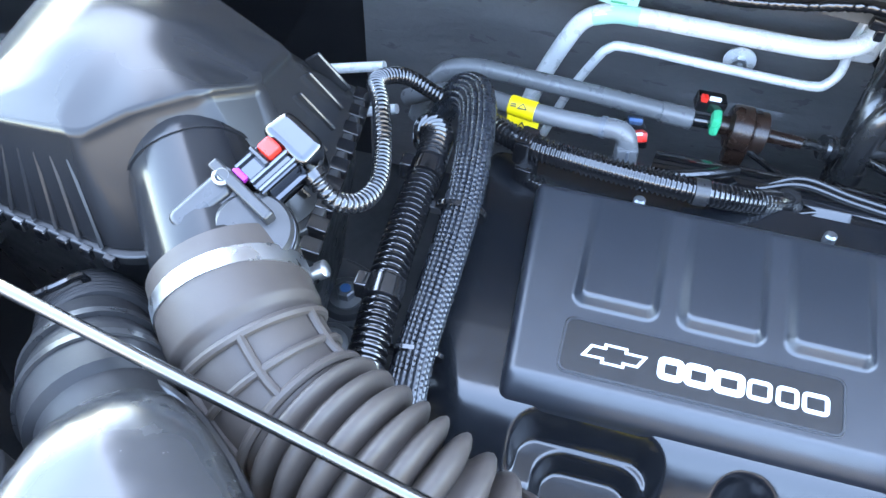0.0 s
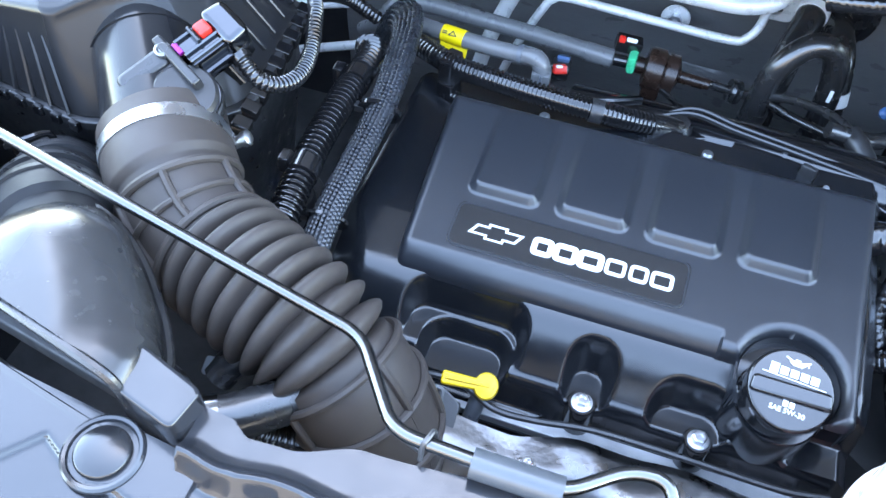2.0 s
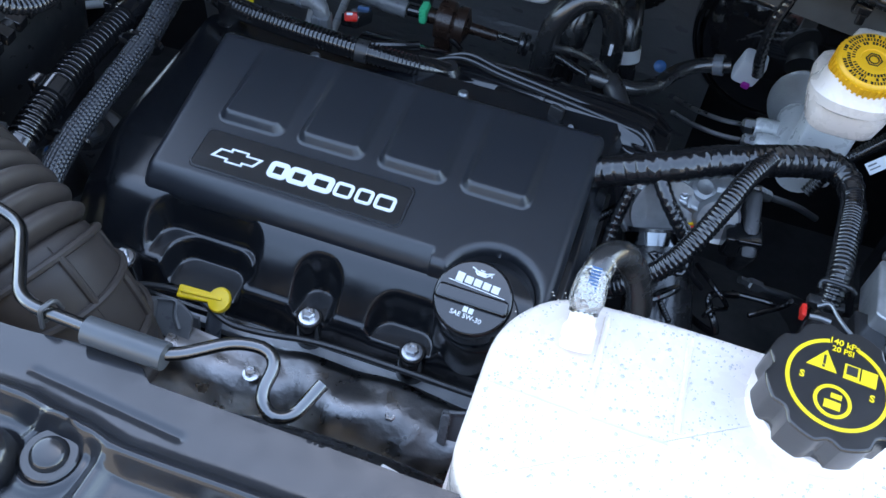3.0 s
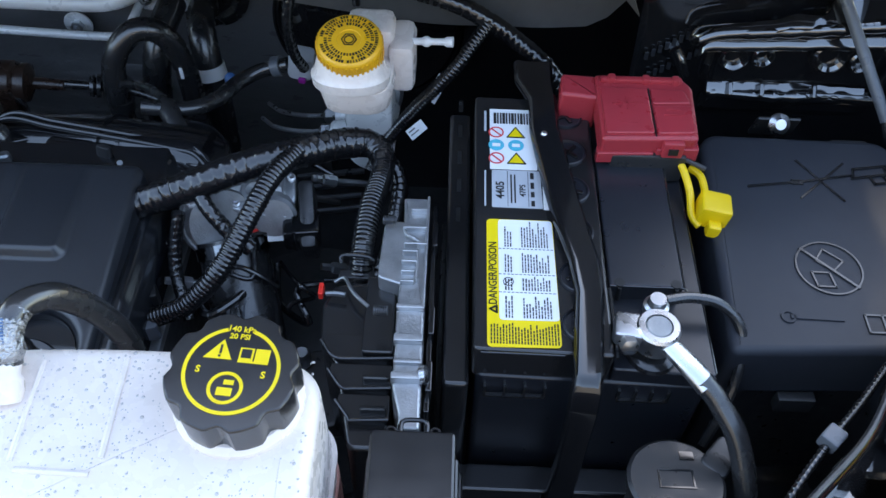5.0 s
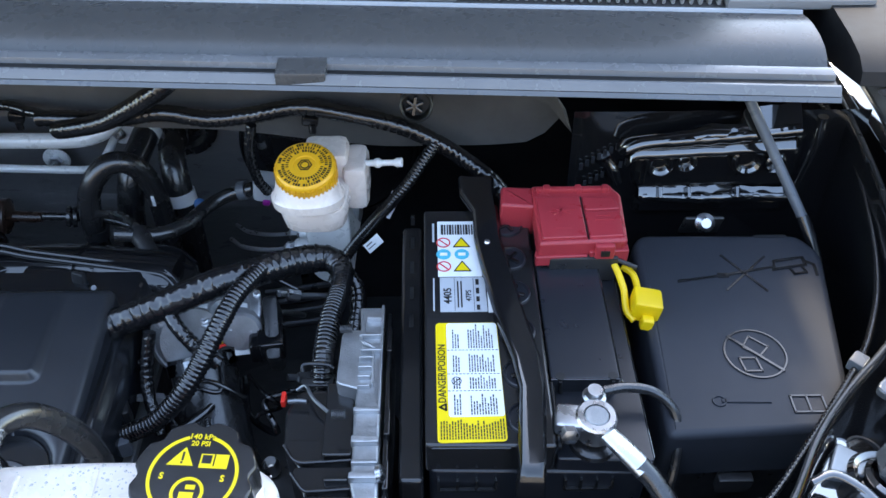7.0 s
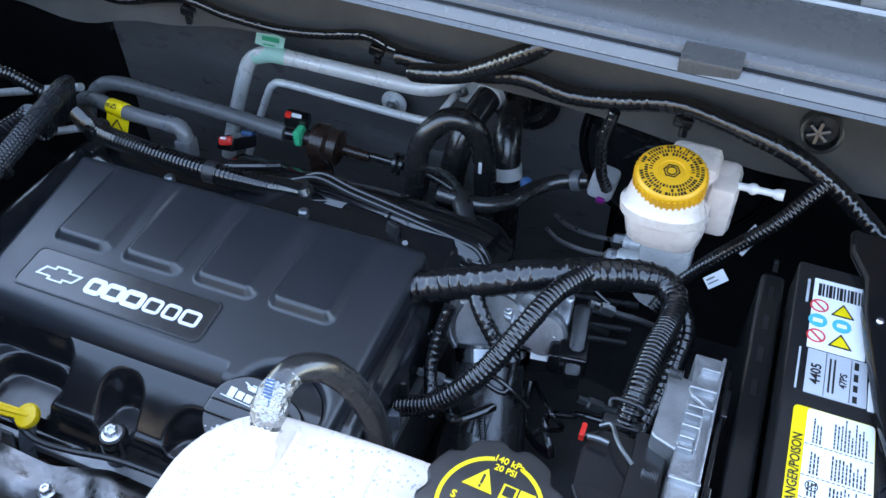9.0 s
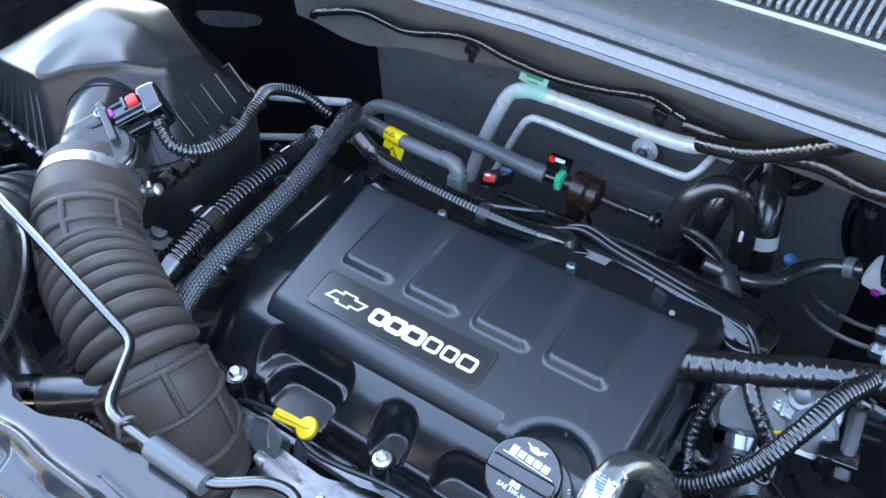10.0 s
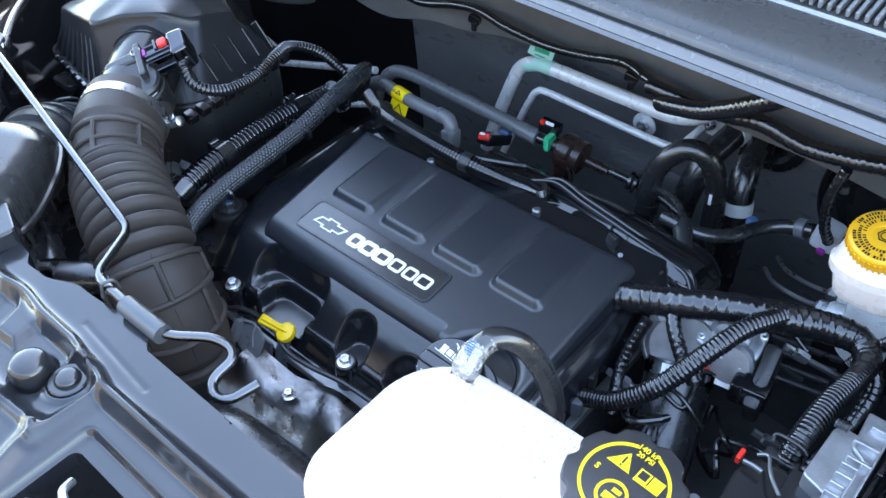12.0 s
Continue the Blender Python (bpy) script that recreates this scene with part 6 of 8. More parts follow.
part("throat", lathe([(0.034, -0.05), (0.036, -0.02), (0.036, 0.0), (0.040, 0.002), (0.040, 0.010), (0.033, 0.012), (0.033, 0.02), (0, 0.02)], TBM, 28), M_CASTB, tb)
part("motor_can", lathe([(0.020, -0.036), (0.022, -0.032), (0.022, 0.026), (0.019, 0.030), (0, 0.031)], face((0.512, 0.590, 0.872), (0.10, -0.85, 0.45)), 28), M_CASTB, tb)
part("gear_cover", prism(rounded([(-0.034, -0.020), (0.014, -0.028), (0.034, -0.010), (0.030, 0.026), (-0.010, 0.032), (-0.036, 0.016)], 0.012), 0, 0.014, face((0.500, 0.592, 0.884), (0.15, -0.35, 0.90)), 0.004), M_CASTB, tb)
for q in (-0.020, 0.0, 0.020):
    part("cover_rib", box((0.0035, 0.050, 0.006), face((0.500, 0.592, 0.884), (0.15, -0.35, 0.90)) @ pose(q, 0.0, 0.014, 0, 0, 8), 0.001), M_CASTB, tb)
part("flange_ring", lathe([(0.041, 0.0), (0.043, 0.003), (0.043, 0.009), (0.040, 0.011), (0.036, 0.010)], TBM, 32), M_CASTB, tb)
part("cover_boss", lathe([(0.013, 0), (0.012, 0.006), (0.008, 0.008), (0.005, 0.006), (0, 0.006)], face((0.494, 0.586, 0.897), (0.15, -0.35, 0.90)), 20), M_CAST, tb)
for dx, dy in ((-0.028, 0.010), (0.026, 0.018), (0.022, -0.014), (-0.024, -0.014)):
    part("cover_screw", lathe([(0.0042, 0), (0.0042, 0.004), (0.0025, 0.005), (0, 0.004)], face((0.500, 0.592, 0.884), (0.15, -0.35, 0.90)) @ pose(dx, dy, 0.013), 12), M_ZINC, tb)
part("data_plate", prism(rect(0.014, 0.010, 0.001), 0.0142, 0.0148, face((0.500, 0.592, 0.884), (0.15, -0.35, 0.90)) @ pose(0.012, 0.002, 0), 0), M_PAPER, tb, "small pale data plate")
part("actuator_lid", box((0.016, 0.070, 0.052), pose(0.545, 0.580, 0.866, 24, 0, 8), 0.005), M_MATTE, tb)
pl = part("plug", box((0.036, 0.032, 0.026), pose(0.541, 0.563, 0.872, 0, 0, 8), 0.004), M_GLOSS, tb, "black plug of the throttle")
part("plug_rib", box((0.004, 0.034, 0.028), pose(0.534, 0.563, 0.873, 0, 0, 8), 0.001), M_GLOSS, pl)
for q, mm in ((0.0, M_REDB), (0.005, M_YELLOW), (-0.005, M_INK_SHADE)):
    part("plug_wire", tube([(0.508, 0.562 + q, 0.872), (0.497, 0.558 + q, 0.874), (0.486, 0.552 + q, 0.872)], 0.0016, 6, 0.003), mm, pl)
part("plug_tag", box((0.018, 0.006, 0.026), pose(0.516, 0.562, 0.874, -35, 0, 8), 0.001), M_WHITE, pl, "white coupling tag")
for dx, dz in ((-0.03, 0.02), (0.028, 0.02), (0.03, -0.02)):
    hexbolt(tuple(TBM @ V(dx, dz, 0.010)), 0.0055, 0.007, M_ZINC, "zinc flange bolt", face((0, 0, 0), (0.25, -0.75, 0.45)), parent=tb)
ch = thing("charge_hose", (0.49, 0.50, 0.75), "thick black rubber charge hose with a clamp", "hose")
part("hose_run", tube([(0.468, 0.562, 0.858), (0.474, 0.545, 0.840), (0.484, 0.515, 0.815), (0.500, 0.470, 0.785), (0.53, 0.42, 0.75), (0.56, 0.36, 0.70)], 0.034, 28), M_RUB, ch)
part("hose_clamp", tube([(0.470, 0.558, 0.853), (0.473, 0.549, 0.845)], 0.0365, 24), M_CHROME, ch, "steel band clamp")
part("hose_print", bars([(-0.006, 0, 0.003, 0.030), (0.002, 0, 0.003, 0.034), (0.009, 0, 0.002, 0.030)], face((0.483, 0.490, 0.8385), (-0.05, -0.45, 0.88), (1, 0, 0))), M_GREY, ch, "faint printed part numbers")
tr = thing("gearbox", (0.56, 0.48, 0.55), "dark gearbox casing deep below the wiring", "gearbox")
part("casing", lathe([(0.13, -0.12), (0.14, 0.0), (0.12, 0.04), (0.06, 0.06), (0, 0.065)], pose(0.54, 0.56, 0.66), 24), M_DARK, tr)
part("selector", box((0.05, 0.09, 0.03), pose(0.555, 0.44, 0.76, 0, 0, 20), 0.006), M_MATTE, tr)
part("breather", lathe([(0.009, 0), (0.009, 0.012), (0.006, 0.018), (0, 0.018)], pose(0.545, 0.47, 0.778), 12), M_ZINC, tr)
for k in range(4):
    part("shift_rod", tube([(0.50, 0.74 - 0.02 * k, 0.76), (0.58, 0.75 - 0.02 * k, 0.765)], 0.004, 8), M_IRON, tr)

# small wiring and fittings in the well between the engine and the battery
cw = thing("gearbox_wiring", (0.50, 0.56, 0.80), "tangle of thin black wires above the gearbox", "wiring")
rng = random.Random(21)
for k in range(9):
    x, y, z = rng.uniform(0.43, 0.60), rng.uniform(0.46, 0.66), rng.uniform(0.78, 0.86)
    pts = [(x, y, z)]
    for j in range(4):
        pts.append((pts[-1][0] + rng.uniform(-0.03, 0.045), pts[-1][1] + rng.uniform(-0.05, 0.03), pts[-1][2] + rng.uniform(-0.025, 0.022)))
    part("wire", tube(pts, rng.uniform(0.0022, 0.0042), 10, 0.004, ripple=(0.004, 0.0008) if k % 3 == 0 else None), M_LOOM, cw)
for k, (x, y, z, mm) in enumerate(((0.565, 0.640, 0.860, M_ZINC), (0.500, 0.640, 0.835, M_CAST), (0.435, 0.520, 0.835, M_CAST), (0.580, 0.560, 0.815, M_STEEL))):
    fit_ = thing("pipe_union", (x, y, z), "small bare metal pipe union above the gearbox", "fitting", "pipe unions")
    part("union_nut", lathe([(0.006, 0), (0.0065, 0.004), (0.0065, 0.014), (0.004, 0.016), (0.004, 0.026), (0, 0.026)], face((x, y, z), (-0.8, -0.2, 0.35)), 6), mm, fit_)
    part("union_pipe", tube([(x, y, z), (x + 0.03, y + 0.01, z - 0.012), (x + 0.06, y + 0.03, z - 0.04)], 0.0035, 10, 0.004), M_STEEL, fit_)
for x, y, z, w, turn in ((0.667, 0.705, 0.936, 0.030, 62), (0.648, 0.668, 0.912, 0.020, 40)):
    tag = thing("cable_tag", (x, y, z), "white paper flag folded round a cable", "tag", "cable tags")
    TM = face((x, y, z), (-0.15, -0.62, 0.77), (1, 0, 0)) @ pose(0, 0, 0, 0, 0, turn)
    part("tag_paper", box((w, 0.012, 0.0008), TM, 0), M_PAPER, tag)
    part("tag_print", bars([(-0.2 * w, 0.0025, 0.4 * w, 0.0016), (-0.15 * w, -0.0015, 0.5 * w, 0.0012)], TM @ pose(0, 0, 0.0005), 0.0003), M_PRINT, tag)
# ---- engine control unit ----
eu = thing("engine_control_unit", (0.64, 0.41, 0.80), "black control unit on a ribbed cast bracket", "control unit")
part("connector_block", prism(rounded([(0.586, 0.390), (0.583, 0.428), (0.592, 0.450), (0.640, 0.452), (0.646, 0.300), (0.616, 0.300), (0.600, 0.372)], 0.005), 0.80, 0.938, None, 0.004), M_SATIN, eu)
part("upper_block", prism(rounded([(0.620, 0.376), (0.619, 0.450), (0.643, 0.448), (0.645, 0.376)], 0.003), 0.90, 0.950, None, 0.002), M_SATIN, eu)
for k in range(3):
    lx, ly = 0.587 + 0.0085 * k, 0.390 - 0.0265 * k
    part("lever_ridge", tube([(lx, ly, 0.944), (lx + 0.012, ly - 0.016, 0.945), (0.617, ly - 0.017, 0.945), (0.645, ly - 0.016, 0.946)], 0.0016, 8, 0.003), M_SATIN, eu)
    part("lever_layer", prism(rounded([(lx + 0.001, ly), (lx + 0.013, ly - 0.016), (0.645, ly - 0.016), (0.645, ly + 0.006), (lx + 0.002, ly + 0.006)], 0.002), 0.925 - 0.010 * k, 0.943, None, 0.001), M_SATIN, eu)
    part("block_slat", box((0.020, 0.0035, 0.010), pose(0.633, ly - 0.008, 0.944), 0.001, 1), M_SATIN, eu)
part("wire_lever", tube([(0.592, 0.446, 0.945), (0.600, 0.447, 0.950), (0.606, 0.436, 0.951), (0.612, 0.428, 0.951), (0.622, 0.419, 0.950)], 0.0016, 8, 0.003), M_STEEL, eu)
part("lever_pin", tube([(0.586, 0.433, 0.946), (0.594, 0.433, 0.947), (0.602, 0.432, 0.947)], 0.0022, 8, 0.003), M_STEEL, eu)
part("red_lock", box((0.004, 0.012, 0.008), pose(0.5815, 0.437, 0.944), 0.001), M_REDB, eu, "red locking tab")
part("loom_staple", tube([(0.594, 0.470, 0.940), (0.594, 0.474, 0.944), (0.600, 0.475, 0.945), (0.616, 0.474, 0.945), (0.622, 0.472, 0.942)], 0.0018, 8, 0.002), M_SATIN, eu)
cast = part("cast_bracket", prism(rounded([(0.646, 0.405), (0.648, 0.475), (0.645, 0.524), (0.6665, 0.524), (0.668, 0.405)], 0.002), 0.90, 0.966, None, 0.002), M_CASTB, eu, "ribbed cast aluminium bracket")
part("cast_foot", prism(rounded([(0.646, 0.404), (0.647, 0.372), (0.647, 0.335), (0.653, 0.312), (0.653, 0.300), (0.669, 0.300), (0.668, 0.404)], 0.003), 0.88, 0.972, None, 0.003), M_CASTB, eu, "cast aluminium bracket foot")
part("cast_wing", prism(rounded([(0.6285, 0.437), (0.630, 0.492), (0.634, 0.497), (0.649, 0.497), (0.649, 0.430)], 0.004), 0.93, 0.966, None, 0.002), M_CASTB, eu)
for x0, x1, y0, y1, h in ((0.652, 0.6665, 0.506, 0.510, 0.970), (0.646, 0.667, 0.486, 0.4895, 0.970), (0.648, 0.667, 0.468, 0.471, 0.971), (0.647, 0.660, 0.460, 0.463, 0.971),
                          (0.647, 0.660, 0.4495, 0.4525, 0.971), (0.647, 0.658, 0.440, 0.443, 0.970), (0.647, 0.658, 0.430, 0.433, 0.970), (0.646, 0.668, 0.4005, 0.405, 0.976),
                          (0.646, 0.668, 0.370, 0.377, 0.977), (0.647, 0.668, 0.352, 0.356, 0.975), (0.646, 0.668, 0.337, 0.343, 0.978)):
    part("bracket_rib", box((x1 - x0, y1 - y0, 0.010), pose((x0 + x1) / 2, (y0 + y1) / 2, h - 0.004), 0.0012), M_CASTB, cast)
part("rib_edge", box((0.0025, 0.118, 0.008), pose(0.6665, 0.464, 0.967), 0.001), M_CASTB, cast)
part("rib_edge", box((0.0020, 0.040, 0.007), pose(0.6595, 0.452, 0.968), 0.001), M_CASTB, cast)
part("rib_edge", tube([(0.6475, 0.486, 0.968), (0.650, 0.480, 0.969), (0.656, 0.476, 0.969), (0.662, 0.471, 0.969)], 0.0016, 8, 0.003), M_CASTB, cast)
for bx, by, bz in ((0.648, 0.491, 0.974), (0.648, 0.396, 0.978)):
    part("bracket_bolt", lathe([(0.0068, 0), (0.0068, 0.007), (0.0042, 0.007), (0.0042, 0.009)], face((bx, by, bz), (-1, 0, 0.0)), 6), M_ZINC, eu)
    part("bolt_thread", tube([(bx - 0.008, by, bz), (bx - 0.013, by, bz), (bx - 0.019, by, bz)], 0.0036, 12, ripple=(0.0016, 0.0008)), M_IRON, eu, "dark threaded bolt end")
part("side_bolt", lathe([(0.007, 0), (0.007, 0.004), (0.004, 0.006), (0, 0.006)], face((0.668, 0.343, 0.974), (1, 0, 0.3)), 14), M_ZINC, eu)
part("mount_plate", box((0.004, 0.20, 0.10), pose(0.6725, 0.420, 0.912), 0.001), M_GLOSS, eu)
for py, ph in ((0.480, 0.020), (0.395, 0.016), (0.345, 0.018)):
    part("plate_tab", box((0.005, 0.026, ph), pose(0.6735, py, 0.962), 0.0015), M_GLOSS, eu)
rb = thing("relay_box", (0.668, 0.25, 0.90), "small black relay box with a smooth lid", "relay box")
part("lid", prism(rounded([(0.637, 0.170), (0.694, 0.170), (0.694, 0.286), (0.637, 0.286)], 0.004), 0.93, 1.000, None, 0.003), M_SATIN, rb)
part("lid_rim", prism(rounded([(0.634, 0.168), (0.697, 0.168), (0.697, 0.280), (0.634, 0.280)], 0.004), 0.93, 0.975, None, 0.003), M_SATIN, rb)
part("latch", tube([(0.657, 0.287, 0.985), (0.657, 0.299, 0.985), (0.666, 0.301, 0.985), (0.674, 0.299, 0.985), (0.674, 0.287, 0.985)], 0.0018, 8, 0.003), M_SATIN, rb)
for lx in (0.650, 0.680):
    part("hinge_loop", tube([(lx - 0.003, 0.285, 0.985), (lx - 0.003, 0.293, 0.985), (lx, 0.295, 0.985), (lx + 0.003, 0.293, 0.985), (lx + 0.003, 0.285, 0.985)], 0.0012, 6, 0.002), M_SATIN, rb)
part("base", box((0.070, 0.12, 0.06), pose(0.667, 0.245, 0.87), 0.004), M_MATTE, rb)

# ---- battery ----
bt = thing("battery", (0.79, 0.485, 0.80), "black twelve-volt car battery with printed labels", "battery")
Z = 0.998
case = part("case", prism(rounded([(0.708, 0.350), (0.880, 0.346), (0.880, 0.622), (0.706, 0.624)], 0.006), 0.80, 0.966, None, 0.003), M_BATT, bt)
top = part("top_cover", prism(rounded([(0.705, 0.352), (0.806, 0.350), (0.806, 0.622), (0.704, 0.624)], 0.004), 0.964, Z, None, 0.003), M_SATIN, bt)
part("centre_block", prism(rounded([(0.807, 0.414), (0.864, 0.414), (0.864, 0.562), (0.807, 0.562)], 0.003), 0.964, Z, None, 0.002), M_BATT, bt)
part("side_step", prism(rounded([(0.807, 0.350), (0.882, 0.347), (0.882, 0.622), (0.807, 0.622)], 0.003), 0.962, 0.981, None, 0.002), M_BATT, bt)
part("block_lip", tube([(0.8075, 0.4140, Z - 0.0008), (0.835, 0.4138, Z - 0.0008), (0.8628, 0.4140, Z - 0.0008), (0.8640, 0.4155, Z - 0.0008), (0.8642, 0.48, Z - 0.0008), (0.8642, 0.545, Z - 0.0008)], 0.0010, 8, 0.003), M_LOOM, bt)
part("step_lip", tube([(0.8818, 0.350, 0.9802), (0.8818, 0.45, 0.9802), (0.8818, 0.54, 0.9802)], 0.0010, 8, 0.01), M_LOOM, bt)
part("front_lip", tube([(0.710, 0.3505, Z - 0.0012), (0.74, 0.3503, Z - 0.0012), (0.770, 0.3500, Z - 0.0012)], 0.0010, 8, 0.01), M_LOOM, bt)
part("inner_rim", tube([(0.8075, 0.350, Z - 0.002), (0.8075, 0.412, Z - 0.002)], 0.0016, 6), M_SATIN, bt)
for x in (0.815, 0.858):
    part("keyhole", tube([(x, 0.4125, Z - 0.001), (x + 0.001, 0.4125, Z - 0.016)], 0.0016, 8), M_INK_SHADE, bt)
    part("keyhole_head", lathe([(0.004, 0), (0.004, 0.0008), (0, 0.0008)], pose(x, 0.4165, Z), 14), M_INK_SHADE, bt)
for k, y in enumerate((0.600, 0.554, 0.510, 0.465, 0.420, 0.376)):
    plug_ = part("cell_plug", lathe([(0.0155, -0.001), (0.0150, 0.0018), (0.0138, 0.0022), (0.0130, 0.0004), (0.0, 0.0004)], pose(0.784, y, Z), 28), M_BATT, bt)
    for q in (30, 120):
        part("plug_cross", box((0.020, 0.0034, 0.0026), pose(0.784, y, Z + 0.001, 0, 0, q + 20 * k), 0.0008), M_GLOSS, plug_)
for x0, x1 in ((0.715, 0.760), (0.815, 0.852)):
    for k in range(4):
        x = x0 + (x1 - x0) * k / 3
        part("grip_rib", box((0.002, 0.006, 0.014), pose(x, 0.347, 0.953), 0), M_SATIN, bt)
    part("grip_bar", box((x1 - x0, 0.003, 0.002), pose((x0 + x1) / 2, 0.3455, 0.946), 0), M_SATIN, bt)
LM = pose(0, 0, Z + 0.0004)
dl = part("danger_label", prism(rounded([(0.7145, 0.354), (0.768, 0.355), (0.7665, 0.475), (0.7140, 0.475)], 0.004), 0, 0.0004, LM), M_YLAB, bt, "yellow and white danger label")
part("white_field", prism(rounded([(0.7235, 0.3775), (0.7675, 0.378), (0.7660, 0.4743), (0.7232, 0.4743)], 0.003), 0.0004, 0.0007, LM), M_PAPER, dl)
part("danger_words", lettering("DANGER/POISON", 0.0088, LM @ pose(0.7190, 0.421, 0.0007, 0, 0, 90), 0.0001, squeeze=0.86, bold=0.0001), M_INK_SHADE, dl)
part("danger_sign", stroke([(0.7215, 0.384), (0.7215, 0.390), (0.7165, 0.387)], 0.0016, LM, z=0.0007, closed=True), M_INK_SHADE, dl)
rng = random.Random(5)
txt = bmesh.new()
for y0, y1 in ((0.3795, 0.4005), (0.4045, 0.4175), (0.4215, 0.442), (0.4465, 0.472)):
    x = 0.7285
    while x < 0.763:
        if not (0.735 < x < 0.740):
            end, y = y0 + (y1 - y0) * rng.uniform(0.5, 0.98), y0
            while y < end:
                L_ = rng.uniform(0.0012, 0.0040)
                box((rng.uniform(0.0009, 0.0012), L_, 0.0002), LM @ pose(x, y + L_ / 2, 0.0008), 0, bm=txt)
                y += L_ + 0.0007
        x += 0.0022
x = 0.7175
while x < 0.766:
    end, y = 0.357 + rng.uniform(0.011, 0.018), 0.357
    while y < end:
        L_ = rng.uniform(0.0014, 0.0036)
        box((0.0011, L_, 0.0002), LM @ pose(x, y + L_ / 2, 0.0005), 0, bm=txt)
        y += L_ + 0.0006
    x += 0.0022
for y in (0.4025, 0.4195, 0.4445):
    for k in range(14):
        box((0.002, 0.0006, 0.0002), LM @ pose(0.7245 + 0.0031 * k, y, 0.0008), 0, bm=txt)
part("fine_print", txt, M_INK_SHADE, dl)
no = ring_of((0.7305, 0.4125), 0.0042, 0.0008, LM @ pose(0, 0, 0.0003))
stroke([(0.7275, 0.4095), (0.7335, 0.4155)], 0.0008, LM, no, z=0.0009)
part("no_flame_sign", no, M_INK_SHADE, dl)
ml = part("model_label", prism(rounded([(0.7185, 0.488), (0.7600, 0.488), (0.7590, 0.530), (0.7185, 0.530)], 0.001), 0, 0.0004, LM), M_SILV, bt, "silver battery model label")
part("model_number", lettering("4405", 0.0098, LM @ pose(0.7255, 0.507, 0.0006, 0, 0, 90), 0.0001, bold=0.0002), M_INK_SHADE, ml)
part("model_size", lettering("47PS", 0.0070, LM @ pose(0.7440, 0.507, 0.0006, 0, 0, 90), 0.0001, bold=0.0001), M_INK_SHADE, ml)
t2 = bars([(0.7345, 0.509, 0.0013, 0.032), (0.7375, 0.509, 0.0013, 0.032), (0.7315, 0.509, 0.0004, 0.040), (0.7485, 0.509, 0.0004, 0.040), (0.752, 0.493, 0.003, 0.006), (0.752, 0.503, 0.003, 0.006), (0.752, 0.513, 0.003, 0.007), (0.752, 0.524, 0.003, 0.007)], LM @ pose(0, 0, 0.0004), 0.0002)
part("fine_print", t2, M_INK_SHADE, ml)
wl = part("warning_label", prism(rounded([(0.7170, 0.531), (0.7570, 0.531), (0.7560, 0.606), (0.7170, 0.606)], 0.001), 0, 0.0004, LM), M_PAPER, bt, "white label with warning signs and a bar code")
bc = bmesh.new()
for k in range(13):
    box((0.0014 if k % 3 else 0.0024, 0.014, 0.0002), LM @ pose(0.7215 + 0.0026 * k, 0.594, 0.0006), 0, bm=bc)
part("side_print", bars([(0.7130, 0.590, 0.0020, 0.026)], LM @ pose(0, 0, 0.0004), 0.0002), M_SILV, wl)
part("side_print", bars([(0.7130, 0.509, 0.0014, 0.040)], LM @ pose(0, 0, 0.0004), 0.0002), M_SILV, wl)
part("bar_code", bc, M_INK_SHADE, wl)
for y, colours in ((0.576, (M_RINK, M_YLAB)), (0.560, (M_CYAN, M_CYAN)), (0.544, (M_RINK, M_YLAB))):
    for x, mm in zip((0.7225, 0.7395), colours):
        if mm == M_YLAB:
            part("warning_triangle", prism([(x - 0.0075, y - 0.006), (x + 0.0075, y - 0.006), (x, y + 0.0065)], 0.0004, 0.0007, LM), M_YLAB, wl)
            part("triangle_rim", stroke([(x - 0.0075, y - 0.006), (x + 0.0075, y - 0.006), (x, y + 0.0065)], 0.0010, LM, z=0.0009, closed=True), M_INK_SHADE, wl)
        elif mm == M_CYAN:
            part("blue_disc", lathe([(0.0068, 0.0004), (0.0068, 0.0007), (0, 0.0007)], LM @ pose(x, y, 0), 24), M_CYAN, wl)
            part("disc_sign", bars([(x, y, 0.007, 0.004)], LM @ pose(0, 0, 0.0006), 0.0002), M_PAPER, wl)
        else:
            q = ring_of((x, y), 0.0068, 0.0014, LM @ pose(0, 0, 0.0003))
            stroke([(x - 0.004, y + 0.004), (x + 0.004, y - 0.004)], 0.0012, LM, q, z=0.0009)
            part("ban_sign", q, M_RINK, wl)
part("maker_bar", bars([(0.764, 0.500, 0.007, 0.026)], LM, 0.0004), M_LETTER, bt, "pale block of the maker's mark")

tray = thing("battery_tray", (0.78, 0.47, 0.72), "black plastic battery tray and side shield", "tray")
part("side_shield", prism(rounded([(0.683, 0.346), (0.7035, 0.346), (0.7020, 0.645), (0.682, 0.645)], 0.005), 0.74, 0.957, None, 0.004), M_SATIN, tray)
part("front_wall", prism(rounded([(0.684, 0.318), (0.886, 0.318), (0.886, 0.3425), (0.684, 0.3425)], 0.004), 0.70, 0.835, None, 0.003), M_SATIN, tray)
part("tray_floor", box((0.215, 0.33, 0.09), pose(0.785, 0.482, 0.752), 0.004), M_MATTE, tray)
part("shield_lettering", bars([(0, 0.035 * k - 0.07, 0.004, 0.016) for k in range(5)], pose(0.692, 0.585, 0.9572), 0.0006), M_MATTE, tray, "raised unreadable moulded marks")
for k in range(4):
    part("foot", box((0.018, 0.010, 0.012), pose(0.70 + 0.045 * k, 0.312, 0.71), 0.002), M_GREY, tray)

